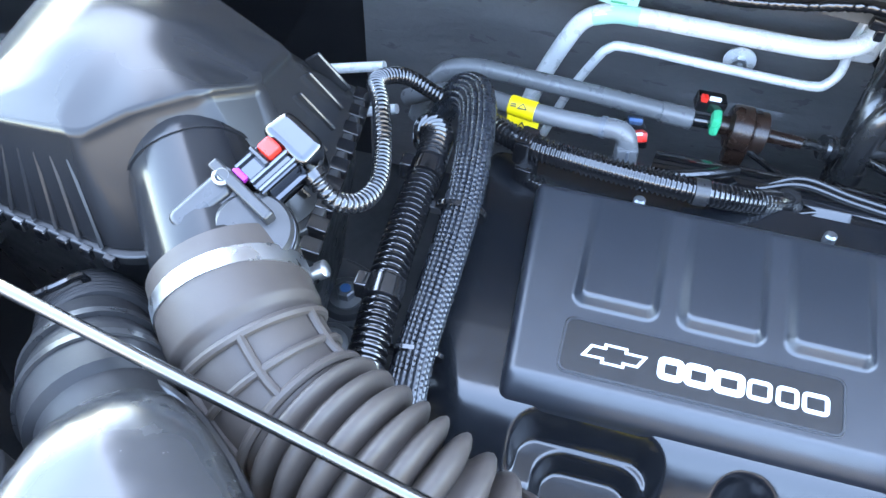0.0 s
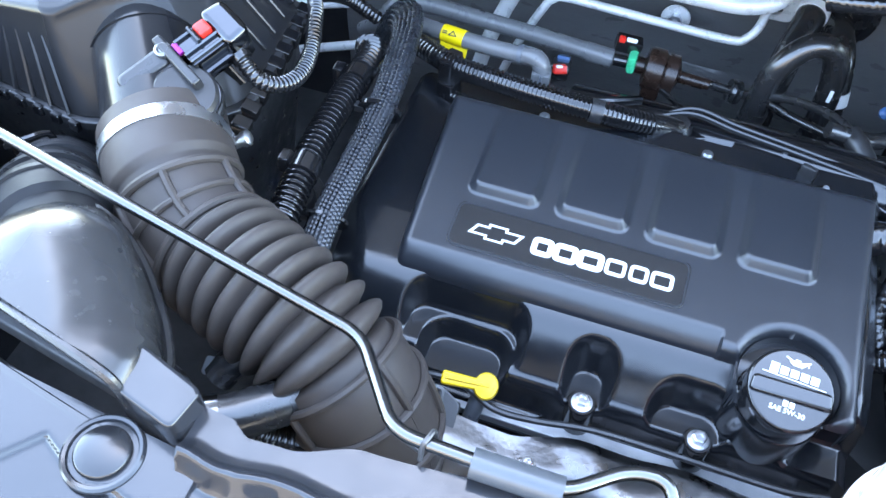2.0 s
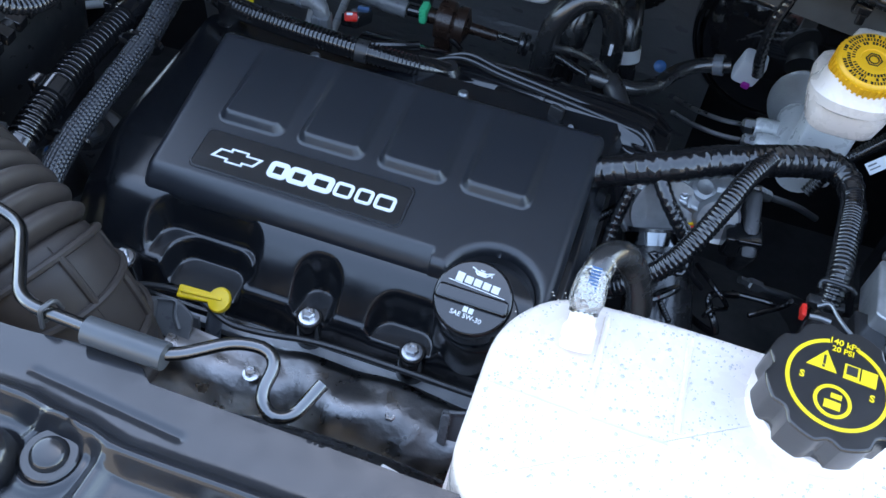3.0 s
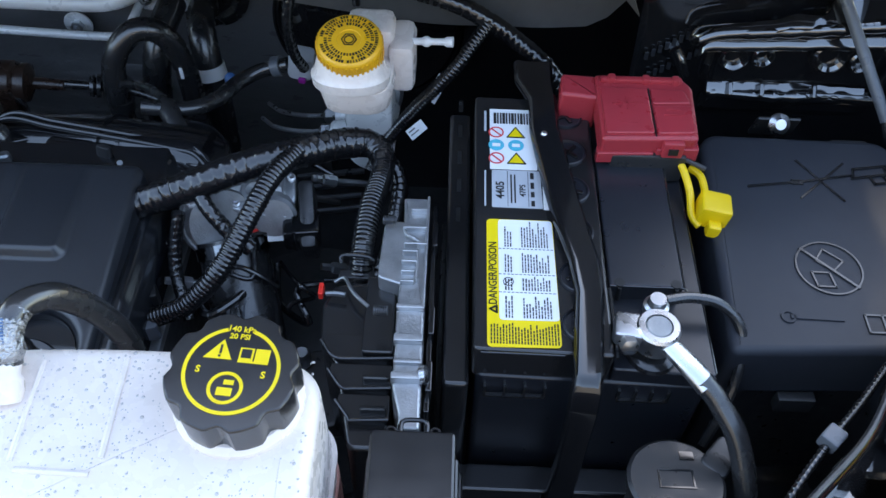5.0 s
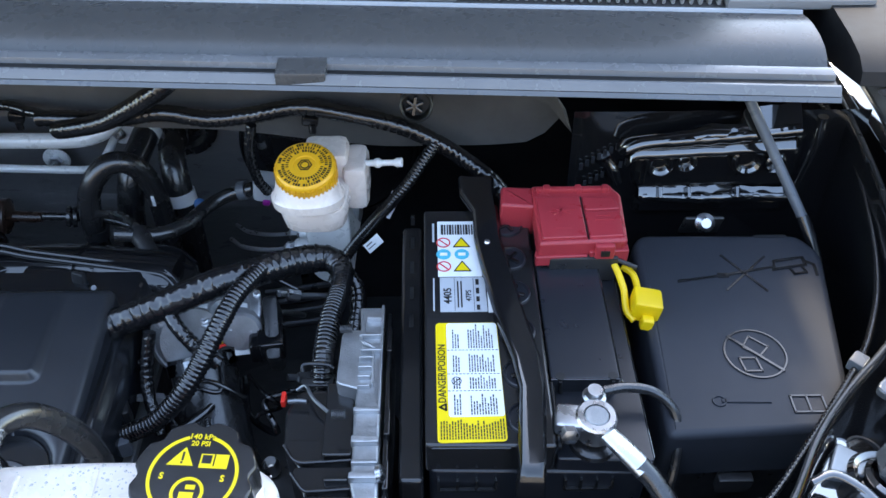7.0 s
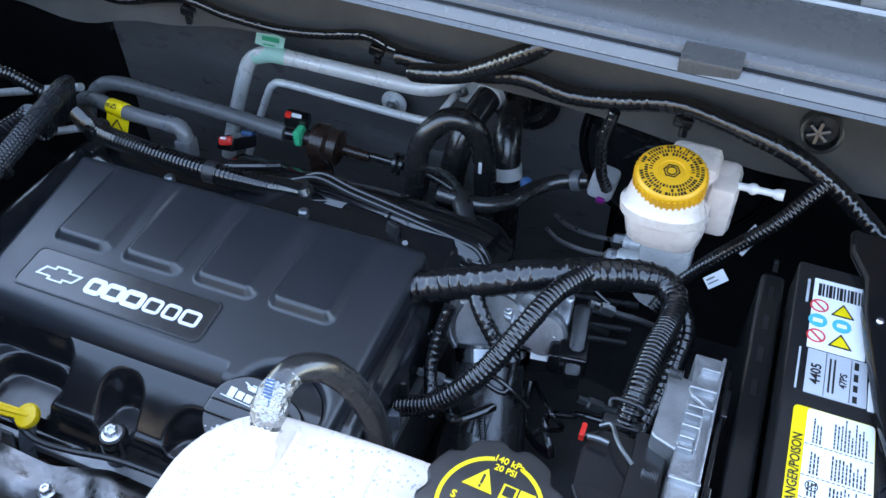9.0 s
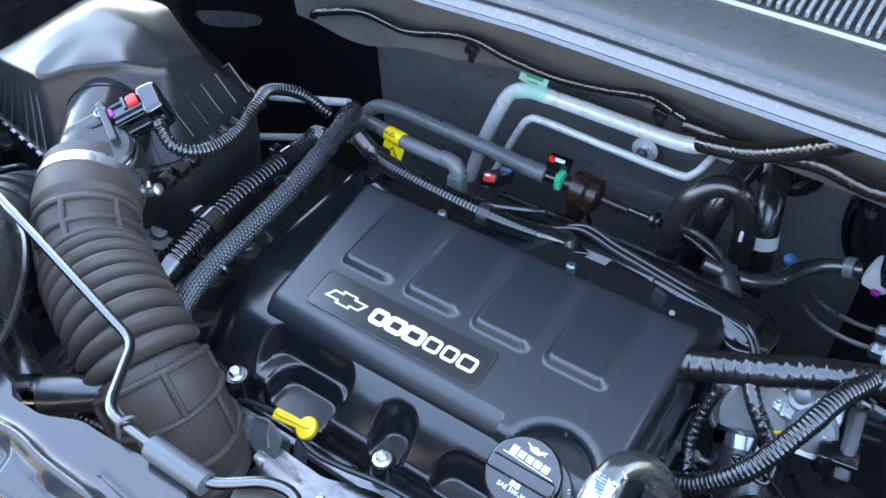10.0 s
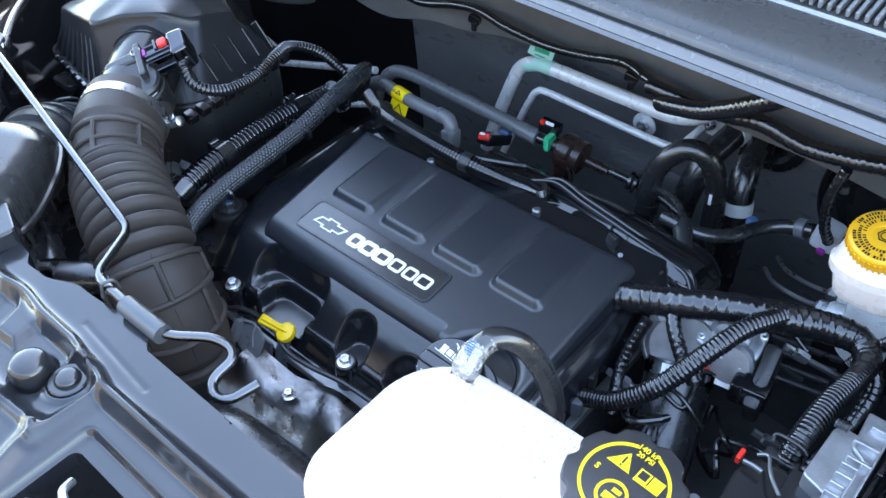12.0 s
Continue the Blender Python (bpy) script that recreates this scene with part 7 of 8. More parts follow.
SX = [((0.757, 0.664), 0.036), ((0.757, 0.640), 0.034), ((0.764, 0.612), 0.025), ((0.764, 0.575), 0.0255), ((0.768, 0.545), 0.026), ((0.778, 0.480), 0.026), ((0.788, 0.430), 0.0235), ((0.790, 0.400), 0.021), ((0.784, 0.330), 0.0215)]
strap = thing("battery_strap", (0.775, 0.49, 0.99), "gloss black hold-down strap across the battery", "strap")
rings = []
for (x, y), w in SX:
    zt = Z + 0.008
    rings.append([V(x - w / 2, y, zt - 0.005), V(x - w / 2, y, zt), V(x - w / 2 + 0.003, y, zt + 0.003), V(x - w * 0.2, y, zt + 0.0015), V(x + w * 0.2, y, zt + 0.0015), V(x + w / 2 - 0.003, y, zt + 0.003), V(x + w / 2, y, zt), V(x + w / 2, y, zt - 0.005)])
for y, z in ((0.322, Z), (0.316, Z - 0.02), (0.312, 0.88), (0.308, 0.75)):
    x, w = 0.783, 0.022
    rings.append([V(x - w / 2, y + 0.004, z), V(x - w / 2, y, z), V(x - w / 2 + 0.002, y - 0.003, z), V(x - w * 0.2, y - 0.002, z), V(x + w * 0.2, y - 0.002, z), V(x + w / 2 - 0.002, y - 0.003, z), V(x + w / 2, y, z), V(x + w / 2, y + 0.004, z)])
part("strap_band", loft(rings), M_GLOSS, strap, sharp=45)
part("strap_rivet", lathe([(0.003, 0), (0.002, 0.0015), (0, 0.002)], pose(0.763, 0.567, Z + 0.010), 12), M_ZINC, strap)

rc = thing("terminal_cover", (0.84, 0.575, 0.99), "dull red plastic cover over the positive terminal", "terminal cover")
part("cover_shell", prism(rounded([(0.808, 0.543), (0.889, 0.547), (0.893, 0.612), (0.884, 0.626), (0.808, 0.626)], 0.004), 1.006, 1.027, None, 0.004), M_RED, rc)
part("cover_arm", prism(rounded([(0.777, 0.600), (0.810, 0.596), (0.810, 0.626), (0.779, 0.628)], 0.004), 0.990, 1.025, None, 0.004), M_RED, rc)
part("raised_panel", prism(rounded([(0.8115, 0.548), (0.852, 0.550), (0.852, 0.606), (0.8105, 0.606)], 0.003), 1.026, 1.0295, None, 0.0015), M_RED, rc)
part("raised_panel", prism(rounded([(0.8545, 0.550), (0.886, 0.552), (0.888, 0.586), (0.8545, 0.584)], 0.003), 1.026, 1.029, None, 0.0015), M_RED, rc)
part("raised_panel", prism(rounded([(0.8545, 0.587), (0.888, 0.589), (0.884, 0.606), (0.8545, 0.606)], 0.003), 1.026, 1.029, None, 0.0015), M_RED, rc)
part("front_skirt", prism(rounded([(0.806, 0.5405), (0.8535, 0.5425), (0.8535, 0.552), (0.806, 0.550)], 0.0015), 1.002, 1.0125, None, 0.0015), M_RED, rc)
part("front_skirt", prism(rounded([(0.8550, 0.5425), (0.891, 0.5445), (0.891, 0.554), (0.8550, 0.552)], 0.0015), 1.002, 1.0165, None, 0.0015), M_RED, rc)
part("split_line", box((0.0012, 0.060, 0.002), pose(0.8532, 0.578, 1.0268), 0), M_INK_SHADE, rc, "dark gap between the two lids")
part("hinge_bar", box((0.072, 0.006, 0.006), pose(0.848, 0.617, 1.0285, 0, 0, 1), 0.002), M_RED, rc)
for q in (0.822, 0.852, 0.878):
    part("hinge_knuckle", box((0.007, 0.008, 0.008), pose(q, 0.617, 1.029), 0.002), M_RED, rc)
star = stroke([(0.824, 0.590), (0.840, 0.582)], 0.0012, pose(0, 0, 1.0292), z=0.0008)
for q in ((0.826, 0.580, 0.838, 0.592), (0.832, 0.578, 0.832, 0.594), (0.820, 0.585, 0.846, 0.587)):
    stroke([(q[0], q[1]), (q[2], q[3])], 0.0010, pose(0, 0, 1.0292), star, z=0.0008)
part("moulded_sign", star, M_RED, rc)
part("moulded_rule", bars([(0.871, 0.573, 0.018, 0.0016), (0.832, 0.562, 0.014, 0.0012), (0.871, 0.579, 0.012, 0.0010)], pose(0, 0, 1.0288), 0.0010), M_RED, rc)
part("latch", box((0.018, 0.007, 0.016), pose(0.868, 0.543, 1.018), 0.002), M_RED, rc)
part("terminal_base", box((0.064, 0.080, 0.030), pose(0.850, 0.580, 0.996), 0.003), M_MATTE, rc, "black base under the cover")
part("latch_slot", box((0.008, 0.002, 0.006), pose(0.868, 0.5390, 1.018), 0), M_INK_SHADE, rc)

tm = thing("negative_terminal", (0.836, 0.368, 0.99), "bare metal battery clamp on the negative post", "battery clamp")
part("post", lathe([(0.0095, -0.02), (0.0095, 0.004), (0.0085, 0.005), (0, 0.0048)], pose(0.836, 0.368, 1.008), 24), M_CAST, tm)
part("post_seat", lathe([(0.019, 0), (0.018, 0.004), (0.014, 0.006), (0, 0.006)], pose(0.836, 0.365, 0.981), 28), M_SATIN, tm)
part("clamp_ring", lathe([(0.0155, -0.012), (0.0160, -0.004), (0.0160, 0.006), (0.0145, 0.008), (0.0100, 0.008), (0.0098, 0.003)], pose(0.836, 0.368, 1.005), 28), M_ZINC, tm)
part("clamp_ear", box((0.022, 0.022, 0.014), pose(0.816, 0.370, 1.004, 0, 0, -8), 0.003), M_ZINC, tm)
part("clamp_bolt", lathe([(0.0072, 0), (0.0072, 0.008), (0.004, 0.009), (0, 0.009)], face((0.814, 0.360, 1.004), (0.1, -1, 0.3)), 6), M_ZINC, tm)
part("sense_stud", lathe([(0.0095, -0.010), (0.0095, 0.006), (0.007, 0.008), (0.006, 0.014), (0, 0.014)], pose(0.838, 0.391, 1.000), 16), M_ZINC, tm)
part("cable_lug", tube([(0.842, 0.358, 1.005), (0.856, 0.342, 1.002), (0.868, 0.330, 0.996)], lambda t: 0.0075 + 0.0015 * t, 14, 0.003, flat=0.75), M_ZINC, tm)
solo("battery_cable", tube([(0.864, 0.334, 0.998), (0.877, 0.322, 0.988), (0.892, 0.300, 0.970), (0.902, 0.270, 0.93), (0.905, 0.250, 0.86), (0.90, 0.24, 0.78)], 0.0082, 14, 0.004), M_RUB, "thick black battery earth cable", "cable")
solo("sense_cable", tube([(0.846, 0.397, 1.004), (0.866, 0.402, 1.002), (0.888, 0.400, 0.998), (0.905, 0.390, 0.985), (0.908, 0.372, 0.965), (0.902, 0.352, 0.935), (0.89, 0.335, 0.90)], 0.0042, 10, 0.003), M_RUB, "thin dark sensing cable off the clamp", "cable")
yf = thing("inline_fuse", (0.903, 0.497, 0.97), "yellow inline fuse holder on yellow wires", "fuse holder")
part("fuse_body", box((0.026, 0.024, 0.022), pose(0.902, 0.502, 0.990, 0, 8, -6), 0.003), M_YELLOW, yf)
part("fuse_tail", box((0.011, 0.010, 0.012), pose(0.901, 0.486, 0.984, 0, 8, -6), 0.002), M_YELLOW, yf)
for pts in ([(0.858, 0.556, 1.004), (0.876, 0.546, 1.003), (0.884, 0.520, 0.995), (0.885, 0.500, 0.986), (0.891, 0.490, 0.982)], [(0.888, 0.545, 0.995), (0.896, 0.535, 0.995), (0.898, 0.515, 0.992)]):
    part("yellow_wire", tube(pts, 0.0032, 10, 0.003), M_YELLOW, yf)
solo("wire_tie", tube([(0.877, 0.546, 1.006), (0.898, 0.535, 1.004)], 0.0022, 8), M_MATTE, "small black tie across the yellow wires", "cable tie", "cable ties")

# ---- fuse box ----
fb = thing("fuse_box", (0.98, 0.48, 0.78), "satin black under-bonnet fuse box with moulded signs", "fuse box")
FO = rounded([(0.894, 0.366), (1.034, 0.372), (1.056, 0.400), (1.090, 0.575), (1.074, 0.604), (0.916, 0.606), (0.904, 0.590)], 0.012)
part("lid", prism(FO, 0.930, 0.982, None, 0.008, taper=0.002, segs=4), M_FUSE, fb)
part("base", prism(rounded([(0.898, 0.372), (1.032, 0.378), (1.052, 0.402), (1.084, 0.572), (1.068, 0.598), (0.918, 0.600)], 0.01), 0.78, 0.932, None, 0.002), M_MATTE, fb)
part("latch", box((0.030, 0.010, 0.018), pose(0.962, 0.366, 0.918), 0.002), M_MATTE, fb)
part("latch", box((0.034, 0.010, 0.016), pose(1.05, 0.607, 0.965), 0.002), M_MATTE, fb)
FM = pose(0, 0, 0.982)
BM_ = FM @ pose(-0.005, 0.008, 0)
s1 = ring_of((0.993, 0.443), 0.027, 0.0020, BM_, 40, high=0.0014)
stroke([(0.974, 0.462), (1.012, 0.424)], 0.0022, BM_, s1, z=0.0016)
stroke([(0.992, 0.462), (1.006, 0.450), (0.996, 0.440), (0.984, 0.450)], 0.0014, BM_, s1, z=0.0014, closed=True)
stroke([(0.978, 0.438), (0.992, 0.438), (0.994, 0.424), (0.980, 0.424)], 0.0014, BM_, s1, z=0.0014, closed=True)
part("ban_sign", s1, M_SATIN, fb, "raised round no-dumping sign")
s2 = stroke([(0.941, 0.538), (0.985, 0.545), (1.036, 0.556)], 0.0020, FM, z=0.0016)
stroke([(0.989, 0.572), (1.020, 0.525)], 0.0020, FM, s2, z=0.0010)
stroke([(0.984, 0.527), (1.030, 0.570)], 0.0020, FM, s2, z=0.0010)
bars([(0.984, 0.545, 0.010, 0.0055)], FM, 0.0014, s2)
stroke([(1.034, 0.552), (1.037, 0.563), (1.066, 0.568), (1.066, 0.558)], 0.0022, FM, s2, z=0.0018, closed=True)
stroke([(1.050, 0.553), (1.052, 0.546), (1.064, 0.548), (1.062, 0.556)], 0.0018, FM, s2, z=0.0016)
stroke([(1.067, 0.563), (1.074, 0.558), (1.073, 0.545)], 0.0018, FM, s2, z=0.0016)
part("lance_sign", s2, M_SATIN, fb, "raised no-pressure-washer sign")
s3 = stroke([(0.948, 0.402), (0.986, 0.401)], 0.0030, FM, z=0.0014)
ring_of((0.945, 0.402), 0.006, 0.002, FM, 16, s3, high=0.0014)
part("spanner_sign", s3, M_FUSE, fb, "raised spanner sign")
s4 = stroke([(1.004, 0.390), (1.004, 0.406), (1.030, 0.406), (1.030, 0.390)], 0.0014, FM, z=0.0014, closed=True)
stroke([(1.017, 0.390), (1.017, 0.406)], 0.0014, FM, s4, z=0.0014)
part("book_sign", s4, M_SATIN, fb, "raised manual sign")

# ---- coolant tank ----
tk = thing("coolant_tank", (0.49, 0.235, 0.85), "milky white coolant expansion tank dotted with droplets", "expansion tank")
TO = rounded([(0.366, 0.176), (0.365, 0.276), (0.396, 0.314), (0.470, 0.318), (0.584, 0.317), (0.611, 0.298), (0.612, 0.172), (0.594, 0.150), (0.388, 0.150)], 0.026, 6)
body = part("tank_body", prism(TO, 0.84, 1.046, None, 0.013, taper=0.003, segs=6), M_TANK, tk, sharp=60)
part("seam", prism([(x + (0.499 - x) * -0.012, y + (0.234 - y) * -0.02) for x, y in TO], 0.955, 0.959), M_TANK, tk)
part("coolant_band", prism([(x + (0.488 - x) * -0.006, y + (0.234 - y) * -0.010) for x, y in TO], 0.842, 0.925), mat("pink_filled_plastic", (0.58, 0.27, 0.23), 0.34, vary=0.08, sub=0.1), tk, "pink shine of the coolant through the plastic")
for a, b in (((0.376, 0.229), (0.430, 0.227)), ((0.438, 0.227), (0.482, 0.226)), ((0.434, 0.232), (0.432, 0.300)), ((0.486, 0.236), (0.484, 0.304))):
    A, B = V(a[0], a[1], 1.0458), V(b[0], b[1], 1.0458)
    part("mould_rib", tube([A, A.lerp(B, 0.5), B], 0.0022, 8, flat=0.8), M_TANK, tk)
part("neck", lathe([(0.040, -0.01), (0.040, 0.004), (0.036, 0.008), (0, 0.008)], pose(0.560, 0.278, 1.046), 32), M_TANK, tk)
part("nipple", tube([(0.418, 0.272, 1.044), (0.417, 0.284, 1.055), (0.416, 0.296, 1.059)], lambda t: 0.0085 if t > 0.5 else 0.0105, 14, 0.003), M_TANK, tk)
rng = random.Random(11)
verts, faces = [], []
for k in range(2300):
    x, y = rng.uniform(0.374, 0.604), rng.uniform(0.160, 0.309)
    if math.hypot(x - 0.560, y - 0.278) < 0.046 or (x < 0.392 and y > 0.285) or math.hypot(x - 0.418, y - 0.28) < 0.016:
        continue
    crowd = 0.5 + 0.5 * noise.noise(V(x * 22, y * 22, 2)) + (0.22 if y > 0.235 else -0.10) + (0.10 if x > 0.55 else 0.0)
    if rng.random() > crowd:
        continue
    r = rng.choice((0.0004, 0.0005, 0.0005, 0.0006, 0.0007, 0.0009, 0.0013 if rng.random() < 0.5 else 0.0005))
    sx, sy = r * rng.uniform(0.85, 1.15), r * rng.uniform(0.85, 1.15)
    b0 = len(verts)
    for rad, z in ((1.0, 0.0), (0.82, 0.30), (0.50, 0.52)):
        for q in range(8):
            a = math.pi * q / 4
            verts.append((x + sx * rad * math.cos(a), y + sy * rad * math.sin(a), 1.0459 + r * z))
    verts.append((x, y, 1.0459 + r * 0.58))
    for ring in (0, 8):
        for q in range(8):
            faces.append((b0 + ring + q, b0 + ring + (q + 1) % 8, b0 + ring + 8 + (q + 1) % 8, b0 + ring + 8 + q))
    for q in range(8):
        faces.append((b0 + 16 + q, b0 + 16 + (q + 1) % 8, b0 + 24))
drop_mesh = bpy.data.meshes.new("droplets")
drop_mesh.from_pydata(verts, [], faces)
for p in drop_mesh.polygons:
    p.use_smooth = True
# opaque grey paints the dark refraction that clear drops would show
drop_mesh.materials.append(mat("refraction_grey_water", (0.52, 0.48, 0.46), 0.08, vary=0.02, rvary=0.02))
drops = tagged(new("droplets", drop_mesh), "condensed water drops on the tank top, opaque grey for their dark refraction", "", "", "stuff")
drops.parent = tk
drops.matrix_parent_inverse = Matrix.Translation(-tk.location)
cpm = face((0.560, 0.280, 1.054), (0.0, -0.06, 0.998))
cp = thing("pressure_cap", (0.560, 0.280, 1.054), "black scalloped pressure cap with yellow warnings", "tank cap")
out = []
N = 96
for i in range(N):
    a = 2 * math.pi * i / N
    r = 0.0395 - 0.0040 * max(0.0, math.cos(8 * a + 0.4)) ** 1.5
    out.append((r * math.cos(a), r * math.sin(a)))
cb = part("cap_body", prism(out, 0.0, 0.026, cpm, 0.002), M_SATIN, cp, sharp=30)
CT = cpm @ pose(0, 0, 0.026, 0, 0, -4)
arc = [math.pi / 2 + 0.30 + (2 * math.pi - 0.60) * i / 56 for i in range(57)]
part("yellow_ring", prism([(0.0286 * math.cos(a), 0.0286 * math.sin(a)) for a in arc] + [(0.0264 * math.cos(a), 0.0264 * math.sin(a)) for a in reversed(arc)], 0.0001, 0.0006, CT), M_YLAB, cb, "yellow ring with a gap")
w = lettering("140 kPa", 0.0055, CT @ pose(0.0002, 0.0272, 0.0005), 0.0001, bold=0.0001)
lettering("20 PSI", 0.0050, CT @ pose(0, 0.0222, 0.0005), 0.0001, w, bold=0.0001)
part("pressure_words", w, M_YLAB, cb)
part("warning_triangle", prism([(-0.0185, 0.0065), (-0.0015, 0.0065), (-0.0085, 0.0195)], 0.0002, 0.0006, CT), M_YLAB, cb)
part("warning_mark", bars([(-0.0090, 0.0128, 0.0014, 0.006), (-0.0092, 0.0084, 0.0014, 0.0014)], CT @ pose(0, 0, 0.0006), 0.0002), M_INK_SHADE, cb)
part("book_sign", bars([(0.0065, 0.0110, 0.0085, 0.0085), (0.0160, 0.0110, 0.0085, 0.0085), (0.0112, 0.0062, 0.018, 0.0014)], CT, 0.0005), M_YLAB, cb)
part("book_page", bars([(0.0065, 0.0114, 0.006, 0.0058)], CT @ pose(0, 0, 0.0005), 0.0002), M_INK_SHADE, cb)
part("letter_s", lettering("S", 0.0060, CT @ pose(-0.0195, -0.0015, 0.0005), 0.0001, bold=0.0002), M_YLAB, cb)
part("letter_s", lettering("S", 0.0060, CT @ pose(0.0190, -0.0015, 0.0005), 0.0001, bold=0.0002), M_YLAB, cb)
part("no_open_ring", ring_of((-0.001, -0.0115), 0.0105, 0.0022, CT), M_YLAB, cb)
part("steam_sign", bars([(-0.001, -0.0140, 0.009, 0.005), (0.0005, -0.0080, 0.006, 0.003)], CT, 0.0005), M_YLAB, cb)
vh = thing("vent_hose", (0.43, 0.32, 1.02), "black vent hose with a silver wrap on the tank nipple", "hose")
part("hose_run", tube([(0.4165, 0.290, 1.057), (0.416, 0.304, 1.070), (0.420, 0.322, 1.074), (0.432, 0.340, 1.060), (0.446, 0.352, 1.025), (0.455, 0.355, 0.98), (0.455, 0.35, 0.90)], 0.0092, 16, 0.004), M_RUB, vh)
part("silver_wrap", tube([(0.4165, 0.2885, 1.056), (0.416, 0.304, 1.070), (0.419, 0.319, 1.0742)], 0.0100, 18, 0.0018, noisy=0.26), M_FOIL, vh, "silver foil wrap")
part("blue_print", bars([(0, 0.002 * k - 0.012, 0.006, 0.0012) for k in range(10)], face((0.4165, 0.300, 1.0805), (-0.1, -0.7, 0.7)), 0.0003), M_BLUE, vh)
wc = thing("washer_filler", (0.85, 0.286, 0.86), "black washer fluid filler cap with its tab", "filler cap")
part("cap_disc", lathe([(0.033, -0.012), (0.0345, -0.004), (0.0345, 0.0), (0.032, 0.002), (0, 0.002)], pose(0.850, 0.280, 0.950, -8), 36), M_MATTE, wc)
part("tab", prism(rounded([(0.868, 0.296), (0.888, 0.318), (0.902, 0.306), (0.884, 0.282)], 0.005), 0.944, 0.951, None, 0.002), M_MATTE, wc)
wsg = bars([(0.0, -0.006, 0.026, 0.0012), (0.0, 0.008, 0.022, 0.0012), (-0.012, 0.001, 0.0012, 0.014), (0.012, 0.001, 0.0012, 0.014), (0.010, 0.020, 0.010, 0.007)], pose(0.850, 0.280, 0.952, -8), 0.0008)
part("washer_sign", wsg, M_GLOSS, wc)
part("filler_pipe", tube([(0.850, 0.280, 0.945), (0.852, 0.282, 0.86), (0.86, 0.29, 0.76)], 0.028, 20), M_MATTE, wc)

# ---- right inner fender, strut tower ----
tw = thing("strut_tower", (1.01, 0.74, 0.70), "gloss black painted strut tower with pressed holes", "strut tower", kind="structure")
part("tower_front", relief(0.86, 1.17, 0.72, 1.055, 0.004, lambda x, y: 0.004 * noise.noise(V(x * 6, y * 6, 0)) + 0.016 * ease(rr_dist(x, y, 0.930, 1.105, 0.965, 1.025, 0.008) / 0.008) + 0.010 * ease(rr_dist(x, y, 0.935, 1.105, 0.93, 0.955, 0.006) / 0.006),
     face((0, 0.595, 0), (0, -1, 0.12))), M_PAINT, tw, sharp=60)
for x, z, k in ((0.952, 0.999, 1.25), (0.979, 1.001, 0.95), (1.043, 1.003, 1.5), (1.073, 0.999, 1.0)):
    part("pressed_hole", lathe([(0.0125, 0), (0.0115, 0.0035), (0.0095, 0.0045), (0.007, 0.003), (0.0055, -0.004), (0, -0.004)], face((x, 0.5765 + 0.12 * z, z), (0, -1, 0.12)) @ Matrix.Diagonal((k, k, 1.6, 1)), 28), M_PAINT, tw)
part("upper_fold", tube([(0.912, 0.702, 1.012), (0.922, 0.697, 1.024), (0.96, 0.694, 1.029), (1.02, 0.692, 1.036), (1.085, 0.690, 1.045)], 0.009, 14, 0.004, flat=0.8, noisy=0.25), M_PAINT, tw)
part("lower_fold", tube([(0.938, 0.694, 0.957), (1.00, 0.693, 0.955), (1.05, 0.694, 0.957), (1.104, 0.694, 0.955)], 0.009, 14, 0.004, flat=0.8, noisy=0.3), M_PAINT, tw)
def ledge(line, lean):
    """A folded steel edge: a strip leaning back to the sky, rolled over at its front, slightly wavy. line: (x, z, width) along it."""
    path, total = smooth_line([(x, w, z) for x, z, w in line], 0.004)
    rows = []
    for p in path:
        w = p.y * (1 + 0.12 * noise.noise(V(p.x * 70, 0, p.z * 20)))
        c, s = math.cos(math.radians(lean)) * w, math.sin(math.radians(lean)) * w
        y = 0.686 + 0.0012 * noise.noise(V(p.x * 45, 3, 0))
        rows.append([V(p.x, y + 0.012, p.z - 0.012), V(p.x, y, p.z - 0.006), V(p.x, y - 0.0008, p.z - 0.002), V(p.x, y + 0.001, p.z), V(p.x, y + c * 0.5, p.z + s * 0.5 + 0.0005), V(p.x, y + c, p.z + s), V(p.x, y + c + 0.008, p.z + s - 0.008)])
    return loft(rows)


part("upper_ledge", ledge([(0.912, 1.022, 0.006), (0.932, 1.030, 0.009), (0.975, 1.036, 0.010), (0.998, 1.041, 0.012), (1.022, 1.042, 0.012), (1.030, 1.044, 0.024), (1.050, 1.046, 0.027), (1.086, 1.048, 0.028)], 38), M_PAINT, tw, sharp=70)
part("hole_brow", ledge([(0.916, 1.006, 0.005), (0.924, 1.015, 0.008), (0.958, 1.017, 0.008), (1.025, 1.021, 0.010), (1.053, 1.022, 0.014), (1.086, 1.024, 0.018)], 40), M_PAINT, tw, sharp=70)
part("lower_ledge", ledge([(0.934, 0.962, 0.011), (0.980, 0.957, 0.014), (1.026, 0.957, 0.015), (1.062, 0.958, 0.012), (1.090, 0.960, 0.010)], 42), M_PAINT, tw, sharp=70)
for x in (0.957, 0.988, 1.040):
    part("ledge_notch", box((0.005, 0.014, 0.010), pose(x, 0.690, 0.963, 42), 0.002), M_PAINT, tw)
part("right_fold", tube([(1.104, 0.690, 1.060), (1.106, 0.688, 1.030), (1.104, 0.688, 1.000), (1.102, 0.690, 0.965)], 0.005, 12, 0.004, noisy=0.3), M_PAINT, tw)
part("roof_seam", tube([(0.87, 0.76, 1.062), (0.95, 0.757, 1.070), (1.04, 0.752, 1.084), (1.12, 0.748, 1.092)], 0.004, 10, 0.005, noisy=0.4), M_PAINT, tw)
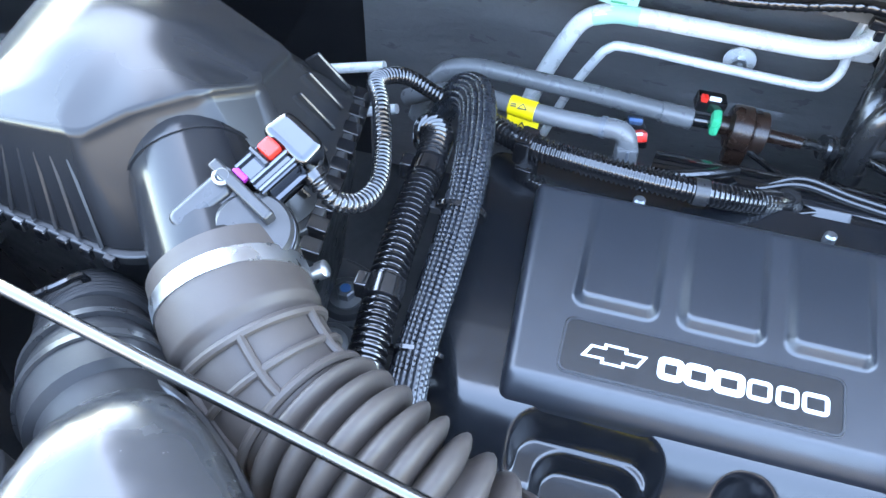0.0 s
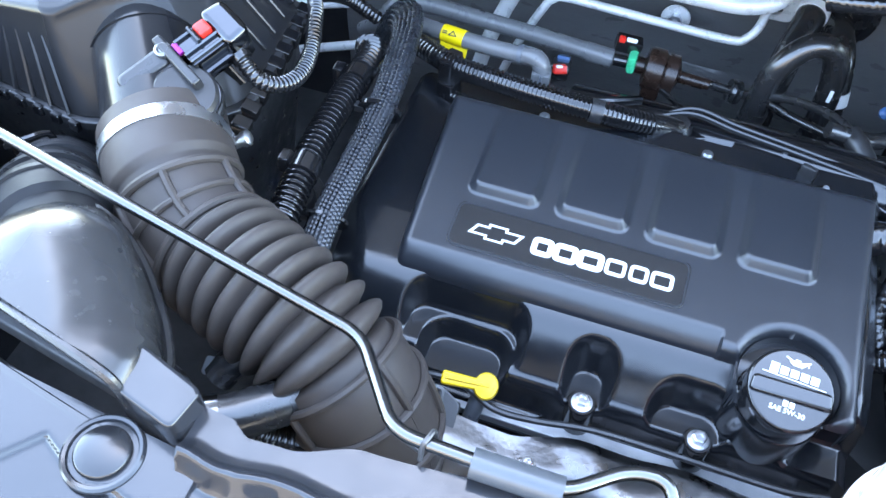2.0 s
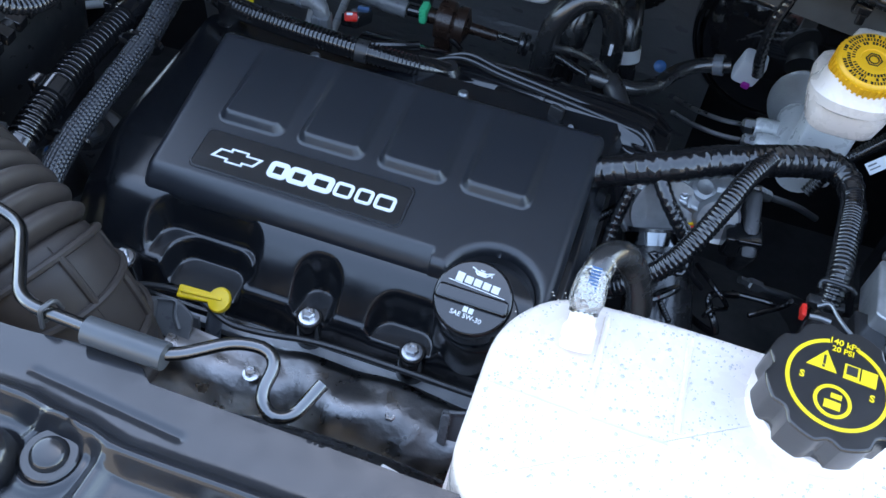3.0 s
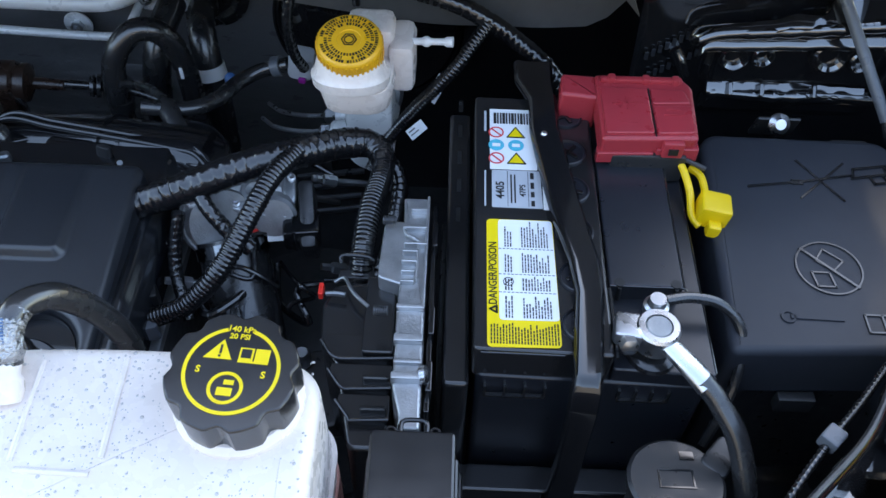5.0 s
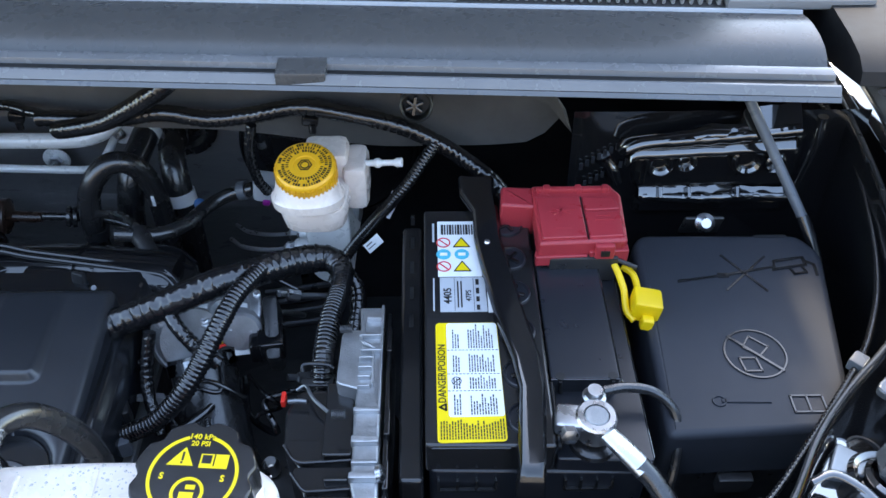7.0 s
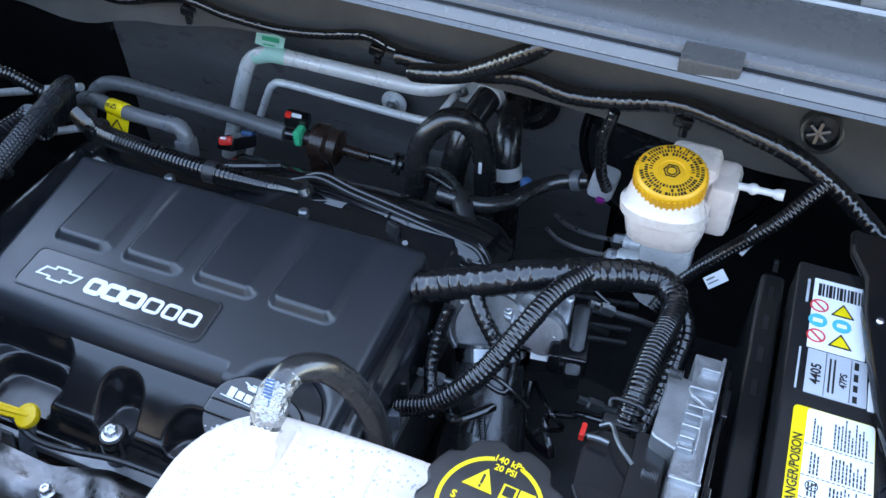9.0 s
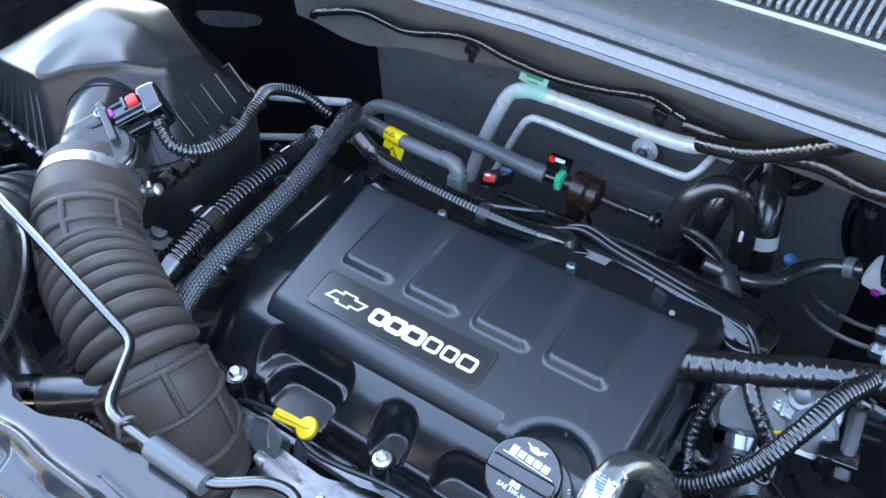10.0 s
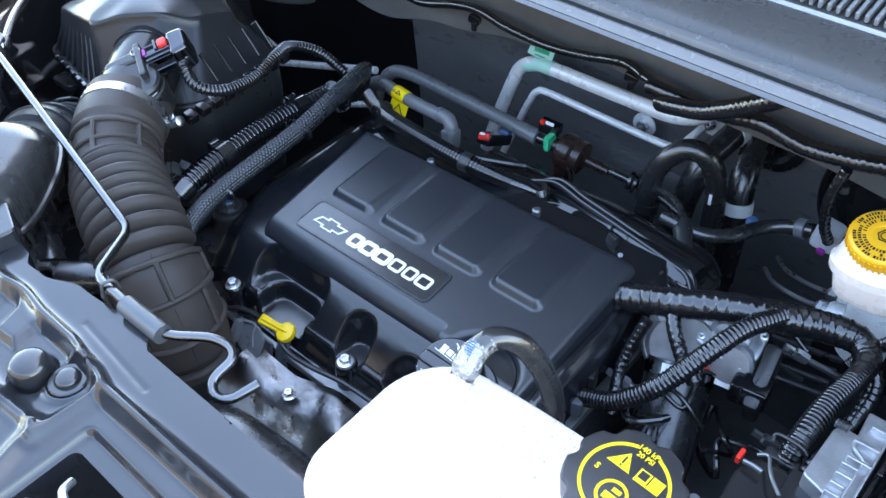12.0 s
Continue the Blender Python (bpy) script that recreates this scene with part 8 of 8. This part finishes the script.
part("side_fold", tube([(0.898, 0.708, 0.995), (0.906, 0.704, 0.982), (0.912, 0.702, 0.968)], 0.006, 12, 0.004, noisy=0.2), M_PAINT, tw)
part("stamped_marks", bars([(0.006 * k, 0.004 * k, 0.004, 0.008) for k in range(8)] + [(0.006 * k + 0.006, 0.004 * k - 0.022, 0.004, 0.008) for k in range(9)], face((0.872, 0.712, 0.985), (0, -1, 0.12)) @ pose(0, 0, 0.004), 0.0012), M_PAINTG, tw, "faint stamped unreadable numbers")
tb2 = thing("tower_bracket", (0.99, 0.62, 0.96), "zinc wiring bracket behind the fuse box", "bracket")
part("bracket_tab", box((0.040, 0.004, 0.030), pose(0.985, 0.628, 0.972, 20), 0.002), M_MATTE, tb2)
part("bracket_clip", lathe([(0.010, 0), (0.010, 0.004), (0.005, 0.008), (0, 0.008)], face((0.985, 0.622, 0.980), (0, -0.8, 0.6)), 16), M_ZINC, tb2)
solo("support_strut", tube([(0.868, 0.972, 1.340), (0.98, 0.785, 1.155), (1.031, 0.70, 1.071), (1.082, 0.615, 0.987)], 0.0052, 14), M_GREY, "slim grey bonnet support strut beside the tower", "strut")
solo("strut_end", tube([(1.080, 0.619, 0.991), (1.089, 0.603, 0.972), (1.095, 0.590, 0.955)], 0.0065, 14), M_GLOSS, "black end fitting of the support strut", "strut")

fd = thing("fender_flange", (1.10, 0.50, 1.0), "black painted fender flange along the bay", "fender", kind="structure")
FX = [(0.86, 0.185), (0.896, 0.226), (0.946, 0.274), (0.984, 0.329), (1.022, 0.371), (1.066, 0.412), (1.098, 0.455), (1.120, 0.53), (1.138, 0.62), (1.150, 0.76), (1.155, 0.90)]
fp = smooth_line([(a, b, 0) for a, b in FX], 0.015)[0]
rings = []
for i, p in enumerate(fp):
    d = (fp[min(i + 1, len(fp) - 1)] - fp[max(i - 1, 0)]).normalized()
    o = V(d.y, -d.x, 0)
    rings.append([V(p.x, p.y, 0.60), V(p.x, p.y, 1.030), V(p.x, p.y, 1.037) + o * 0.002, V(p.x, p.y, 1.039) + o * 0.005, V(p.x, p.y, 1.033) + o * 0.008, V(p.x, p.y, 0.985) + o * 0.022, V(p.x, p.y, 0.950) + o * 0.06, V(p.x, p.y, 0.90) + o * 0.2, V(p.x, p.y, 0.60) + o * 0.15])
part("flange_sheet", loft(rings), M_PAINT, fd, sharp=50)
part("bulb_seal", tube([p + V(0, 0, 1.041) for p in fp[:-4]], 0.0022, 10, 0.01), M_MATTE, fd, "rubber bead along the flange")
fb2 = thing("fender_bracket", (1.17, 0.60, 1.04), "satin grey slotted fender bracket", "bracket")
part("bracket_sheet", prism(rounded([(1.030, 0.359), (1.073, 0.393), (1.094, 0.425), (1.125, 0.500), (1.152, 0.600), (1.168, 0.700), (1.172, 0.790), (1.216, 0.790), (1.214, 0.600), (1.190, 0.470), (1.140, 0.360), (1.057, 0.330), (1.045, 0.343)], 0.008), 1.050, 1.056, None, 0.002), M_BRACK, fb2)
for x, y in ((1.192, 0.700), (1.188, 0.625), (1.106, 0.395)):
    part("slot", prism(rounded([(-0.005, -0.022), (0.005, -0.022), (0.005, 0.022), (-0.005, 0.022)], 0.005), 0, 0.0006, pose(x, y, 1.056, 0, 0, -12 if y > 0.5 else -38), 0), M_INK_SHADE, fb2, "dark slot")
hexbolt((1.192, 0.766, 1.056), 0.0085, 0.009, M_PAINTG, "painted hex bolt", parent=fb2)
of = thing("outer_fender", (1.34, 0.5, 0.9), "black painted outer fender beside the bay", "fender", kind="structure")
part("fender_skin", loft([[V(x0, y, 0.93), V(x0 + 0.005, y, 1.030), V(x0 + 0.05, y, 1.056), V(x0 + 0.16, y, 1.050), V(x0 + 0.24, y, 0.98), V(x0 + 0.26, y, 0.70), V(x0 + 0.02, y, 0.70)] for x0, y in ((1.10, -0.05), (1.13, 0.20), (1.17, 0.42), (1.20, 0.65), (1.21, 0.90), (1.21, 1.30))]), M_PAINT, of, sharp=60)
hm = thing("headlamp_mount", (1.02, 0.28, 1.0), "large grey hex screw in a folded black bracket", "headlamp mount")
TILT = pose(1.020, 0.295, 1.036, -10, 8, 0)
part("mount_plate", prism(rounded([(-0.022, 0.032), (0.000, 0.018), (-0.010, 0.010), (-0.012, 0.0), (-0.040, 0.004)], 0.004), -0.008, 0.002, TILT, 0.002), M_BRACK, hm, "pale folded bracket cheek")
part("mount_fold", tube([TILT @ V(-0.056, -0.006, 0.0), TILT @ V(-0.040, -0.002, 0.005), TILT @ V(-0.024, -0.014, 0.005), TILT @ V(-0.014, -0.028, 0.003), TILT @ V(0.006, -0.040, 0.002), TILT @ V(0.03, -0.040, 0.0)], 0.0030, 14, 0.004, flat=0.7), M_PAINT, hm)
part("mount_base", prism(rounded([(-0.060, -0.012), (-0.048, 0.000), (-0.022, 0.034), (0.012, 0.052), (0.060, 0.030), (0.060, -0.060), (-0.020, -0.070), (-0.055, -0.040)], 0.012), -0.016, -0.007, TILT, 0.003), M_PAINT, hm)
part("mount_ring", lathe([(0.030, -0.008), (0.030, 0.003), (0.027, 0.006), (0.023, 0.004), (0.0225, -0.001), (0.020, -0.002), (0.020, 0.008), (0.017, 0.010), (0.017, 0.004), (0, 0.004)], TILT @ pose(0.001, -0.006, 0), 36), M_PAINT, hm)
part("hex_screw", lathe([(0.0165, 0.004), (0.0195, 0.008), (0.0195, 0.022), (0.0175, 0.0255), (0.0072, 0.0255), (0.0065, 0.019), (0, 0.019)], TILT @ pose(0.006, 0.0, 0.0, 6, 10, 12), 6), M_BRACK, hm, "large grey hex screw", sharp=25)
part("screw_recess", lathe([(0.0066, 0), (0.0066, 0.0008), (0, 0.0008)], TILT @ pose(0.006, 0.0, 0.0, 6, 10, 12) @ pose(0, 0, 0.0195), 20), M_INK_SHADE, hm)
part("mount_hole", lathe([(0.0135, 0.0), (0.0130, 0.002), (0.0115, 0.0015), (0.011, -0.003), (0, -0.003)], TILT @ pose(0.004, 0.034, -0.007), 28), M_INK_SHADE, hm, "dark round hole")
part("mount_dimple", lathe([(0.0055, 0), (0.0048, 0.0014), (0.0036, 0.0004), (0, 0.0004)], TILT @ pose(-0.012, 0.038, -0.006), 20), M_PAINT, hm)
part("mount_dimple", lathe([(0.0075, 0), (0.0062, 0.0016), (0.0046, 0.0004), (0, 0.0004)], TILT @ pose(-0.040, -0.026, -0.007), 20), M_PAINT, hm)
lf2 = thing("front_fender_plate", (0.95, 0.22, 0.98), "gloss black front plate with a large oval hole", "fender", kind="structure")
part("plate_sheet", relief(0.86, 1.13, -0.05, 0.30, 0.004, lambda x, y: 1.020 - 0.0025 * bead(rr_dist(x, y, 0.932, 0.972, 0.234, 0.262, 0.013), 0.004) + 0.003 * noise.noise(V(x * 9, y * 9, 4)), None,
     lambda x, y: min(-rr_dist(x, y, 0.935, 0.969, 0.237, 0.260, 0.011), (x - 0.896) * 0.69 - (y - 0.222) * 0.72), 0.010), M_PAINT, lf2, sharp=60)
CBL = [(1.145, 0.816, 1.01), (1.151, 0.715, 1.012), (1.133, 0.600, 1.010), (1.110, 0.515, 1.006), (1.084, 0.459, 1.002), (1.061, 0.425, 1.000), (1.010, 0.365, 1.004), (0.965, 0.314, 1.008), (0.938, 0.286, 1.010), (0.905, 0.248, 1.004), (0.875, 0.205, 0.98)]
cbx = thing("release_cable", (1.0, 0.35, 1.04), "thin black bonnet release cable along the fender", "cable")
part("cable_run", tube(CBL, 0.0028, 10, 0.002, ripple=(0.0045, 0.0006)), M_LOOM, cbx)
part("wire_run", tube([(1.165, 0.803, 1.02), (1.152, 0.666, 1.012), (1.124, 0.507, 1.012), (1.117, 0.472, 1.012), (1.099, 0.436, 1.012), (1.066, 0.400, 1.010), (1.02, 0.352, 1.004), (0.98, 0.306, 0.996), (0.944, 0.274, 0.99)], 0.0018, 8, 0.004), M_RUB, cbx)
for at in ((1.061, 0.425, 1.001), (0.938, 0.286, 1.011)):
    part("cable_clip", box((0.015, 0.013, 0.012), pose(*at, 0, 0, 45), 0.002), M_GREY, cbx)

# ---- left front corner ----
lf = thing("headlamp_panel", (-0.36, 0.15, 0.98), "gloss black front fender panel beside the snorkel", "fender", kind="structure")


def lp_rim(x, y):
    # the inner edge runs slanting from the snorkel towards the bay corner
    d1 = min(x + 0.44, -0.234 - x, y + 0.14, 0.30 - y)
    nx, ny = 0.75, 0.66
    d2 = -((x + 0.240) * nx + (y - 0.200) * ny)
    return min(d1, d2)


def lp_h(x, y):
    d = lp_rim(x, y)
    up = ease((y - 0.195) / 0.03)
    z = (1.000 + 0.9 * min(0.06, max(0.0, d))) * (1 - up) + up * (0.990 + 1.5 * min(0.055, max(0.0, d)))
    z += 0.006 * math.exp(-((d - 0.006) / 0.004) ** 2) - 0.004 * ease((d - 0.012) / 0.02)
    z -= 0.020 * ease(rr_dist(x, y, -0.40, -0.300, 0.02, 0.14, 0.02) / 0.012)
    hole = math.hypot((x + 0.325) / 1.0, (y - 0.222) / 1.6)
    z -= 0.018 * ease((0.018 - hole) / 0.006)
    return z


part("panel_sheet", relief(-0.56, -0.232, -0.14, 0.42, 0.005, lp_h, None, lp_rim, 0.05), M_PAINT, lf, sharp=60)
part("edge_trim", tube([(-0.252, 0.214, 1.030), (-0.280, 0.240, 1.034), (-0.316, 0.268, 1.038)], 0.0050, 12, flat=0.6), M_PAINT, lf)
rl2 = thing("fender_rail", (-0.45, 0.50, 1.0), "gloss black folded fender rail along the bay", "fender", kind="structure")
RX = smooth_line([(-0.322, 0.296, 1.028), (-0.372, 0.338, 1.040), (-0.430, 0.392, 1.050), (-0.480, 0.470, 1.058), (-0.505, 0.560, 1.064), (-0.515, 0.700, 1.072), (-0.515, 0.900, 1.080)], 0.012)[0]
rings = []
for i, p in enumerate(RX):
    d = (RX[min(i + 1, len(RX) - 1)] - RX[max(i - 1, 0)]).normalized()
    o = V(-d.y, d.x, 0)
    wave = 0.004 * noise.noise(p * 16)
    rings.append([p + V(0, 0, -0.16), p + V(0, 0, -0.010), p + o * 0.002 + V(0, 0, -0.002), p + o * 0.008 + V(0, 0, 0.001), p + o * 0.016 + V(0, 0, -0.006 + wave), p + o * 0.034 + V(0, 0, -0.020 + wave),
                  p + o * 0.040 + V(0, 0, -0.034), p + o * 0.052 + V(0, 0, -0.018 + wave), p + o * 0.060 + V(0, 0, -0.030), p + o * 0.072 + V(0, 0, -0.070), p + o * 0.080 + V(0, 0, -0.16)])
part("rail_sheet", loft(rings), M_PAINT, rl2, sharp=50)

part("rail_seal", tube([p + V(0, 0, 0.0015) for p in RX[2:]], 0.0024, 8, 0.01), M_MATTE, rl2, "rubber bead along the rail")
bk = thing("lamp_bracket", (-0.26, 0.165, 1.03), "pressed zinc lamp bracket with a hex bolt", "bracket")
part("bracket_sheet", prism(rounded([(-0.295, 0.125), (-0.243, 0.135), (-0.237, 0.190), (-0.250, 0.205), (-0.290, 0.165)], 0.008), 1.030, 1.037, None, 0.002), M_PAINTG, bk)
part("bracket_ring", lathe([(0.017, 0), (0.017, 0.004), (0.014, 0.005), (0.013, 0.001), (0, 0.001)], pose(-0.260, 0.168, 1.0365), 28), M_NECK, bk)
hexbolt((-0.260, 0.168, 1.037), 0.0068, 0.008, M_STEEL, "dull hex bolt", washer=1.6, parent=bk)
jb = thing("rod_bracket", (-0.34, 0.315, 1.03), "bent zinc bracket carrying the rod pivot", "bracket")
part("bracket_arm", prism(rounded([(-0.385, 0.336), (-0.352, 0.334), (-0.334, 0.318), (-0.334, 0.306), (-0.350, 0.308), (-0.382, 0.322)], 0.005), 1.056, 1.062, None, 0.0015), M_MATTE, jb)
part("bracket_leg", box((0.020, 0.030, 0.030), pose(-0.345, 0.312, 1.045, 0, 0, -20), 0.004), M_PAINT, jb)
part("pivot_pin", lathe([(0.005, 0), (0.005, 0.03), (0.007, 0.03), (0.007, 0.036), (0, 0.036)], face((-0.350, 0.310, 1.060), (1, -0.15, 0)), 14), M_ZINC, jb)
cf = thing("corner_fittings", (-0.40, 0.36, 1.0), "grimy zinc latch fittings in the bay corner", "bracket")
part("fitting_plate", box((0.036, 0.022, 0.006), pose(-0.385, 0.300, 1.044, 20, -20, 20), 0.002), M_PAINTG, cf)
part("fitting_spring", tube([(-0.412, 0.280, 1.048), (-0.398, 0.296, 1.060)], 0.011, 16, ripple=(0.005, 0.004)), M_STEEL, cf)
lk = thing("side_clip", (-0.30, 0.33, 0.96), "loose dark clips under the prop rod", "clip")
part("clip_wire", tube([(-0.300, 0.335, 0.985), (-0.285, 0.345, 0.990), (-0.275, 0.360, 0.985), (-0.27, 0.35, 0.96)], 0.003, 8), M_GLOSS, lk)
ih = thing("lower_cooler_hose", (0.0, 0.20, 0.9), "ribbed black hose below the intake elbow", "hose")
part("hose_run", tube([(-0.045, 0.195, 0.93), (-0.01, 0.205, 0.915), (0.03, 0.215, 0.90), (0.06, 0.225, 0.88)], 0.016, 14, ripple=(0.005, 0.002)), M_RUB, ih)
part("hose_top", tube([(-0.060, 0.225, 0.94), (-0.045, 0.245, 0.955), (-0.030, 0.262, 0.93)], 0.012, 12), M_RUB, ih)
rp = thing("radiator_pipe", (0.30, 0.19, 0.9), "black rubber radiator hose ahead of the heat shield", "hose")
part("hose_run", tube([(0.15, 0.185, 0.87), (0.20, 0.192, 0.895), (0.255, 0.196, 0.900), (0.31, 0.200, 0.893), (0.37, 0.21, 0.86)], 0.028, 22), M_RUB, rp)
part("hose_tag", box((0.03, 0.012, 0.004), pose(0.330, 0.205, 0.918, 0, 25, 0), 0.001), M_WHITE, rp, "pale printed tag")
ot = thing("corner_opening", (-0.535, 0.885, 0.83), "pale-rimmed slot in the black inner fender wall", "opening")
part("slot_rim", tube([(-0.533, 0.822, 0.872), (-0.533, 0.835, 0.866), (-0.533, 0.885, 0.842), (-0.533, 0.935, 0.812), (-0.533, 0.948, 0.798), (-0.533, 0.930, 0.800), (-0.533, 0.885, 0.820), (-0.533, 0.835, 0.850), (-0.533, 0.822, 0.872)], 0.0034, 8, 0.004), M_GHOSE, ot)
part("slot_field", prism([(0.822, 0.868), (0.835, 0.864), (0.885, 0.840), (0.935, 0.810), (0.945, 0.800), (0.930, 0.802), (0.885, 0.822), (0.835, 0.852)], 0.0, 0.002, Matrix(((0, 0, 1, -0.5345), (1, 0, 0, 0), (0, 1, 0, 0), (0, 0, 0, 1)))), M_GREY, ot)
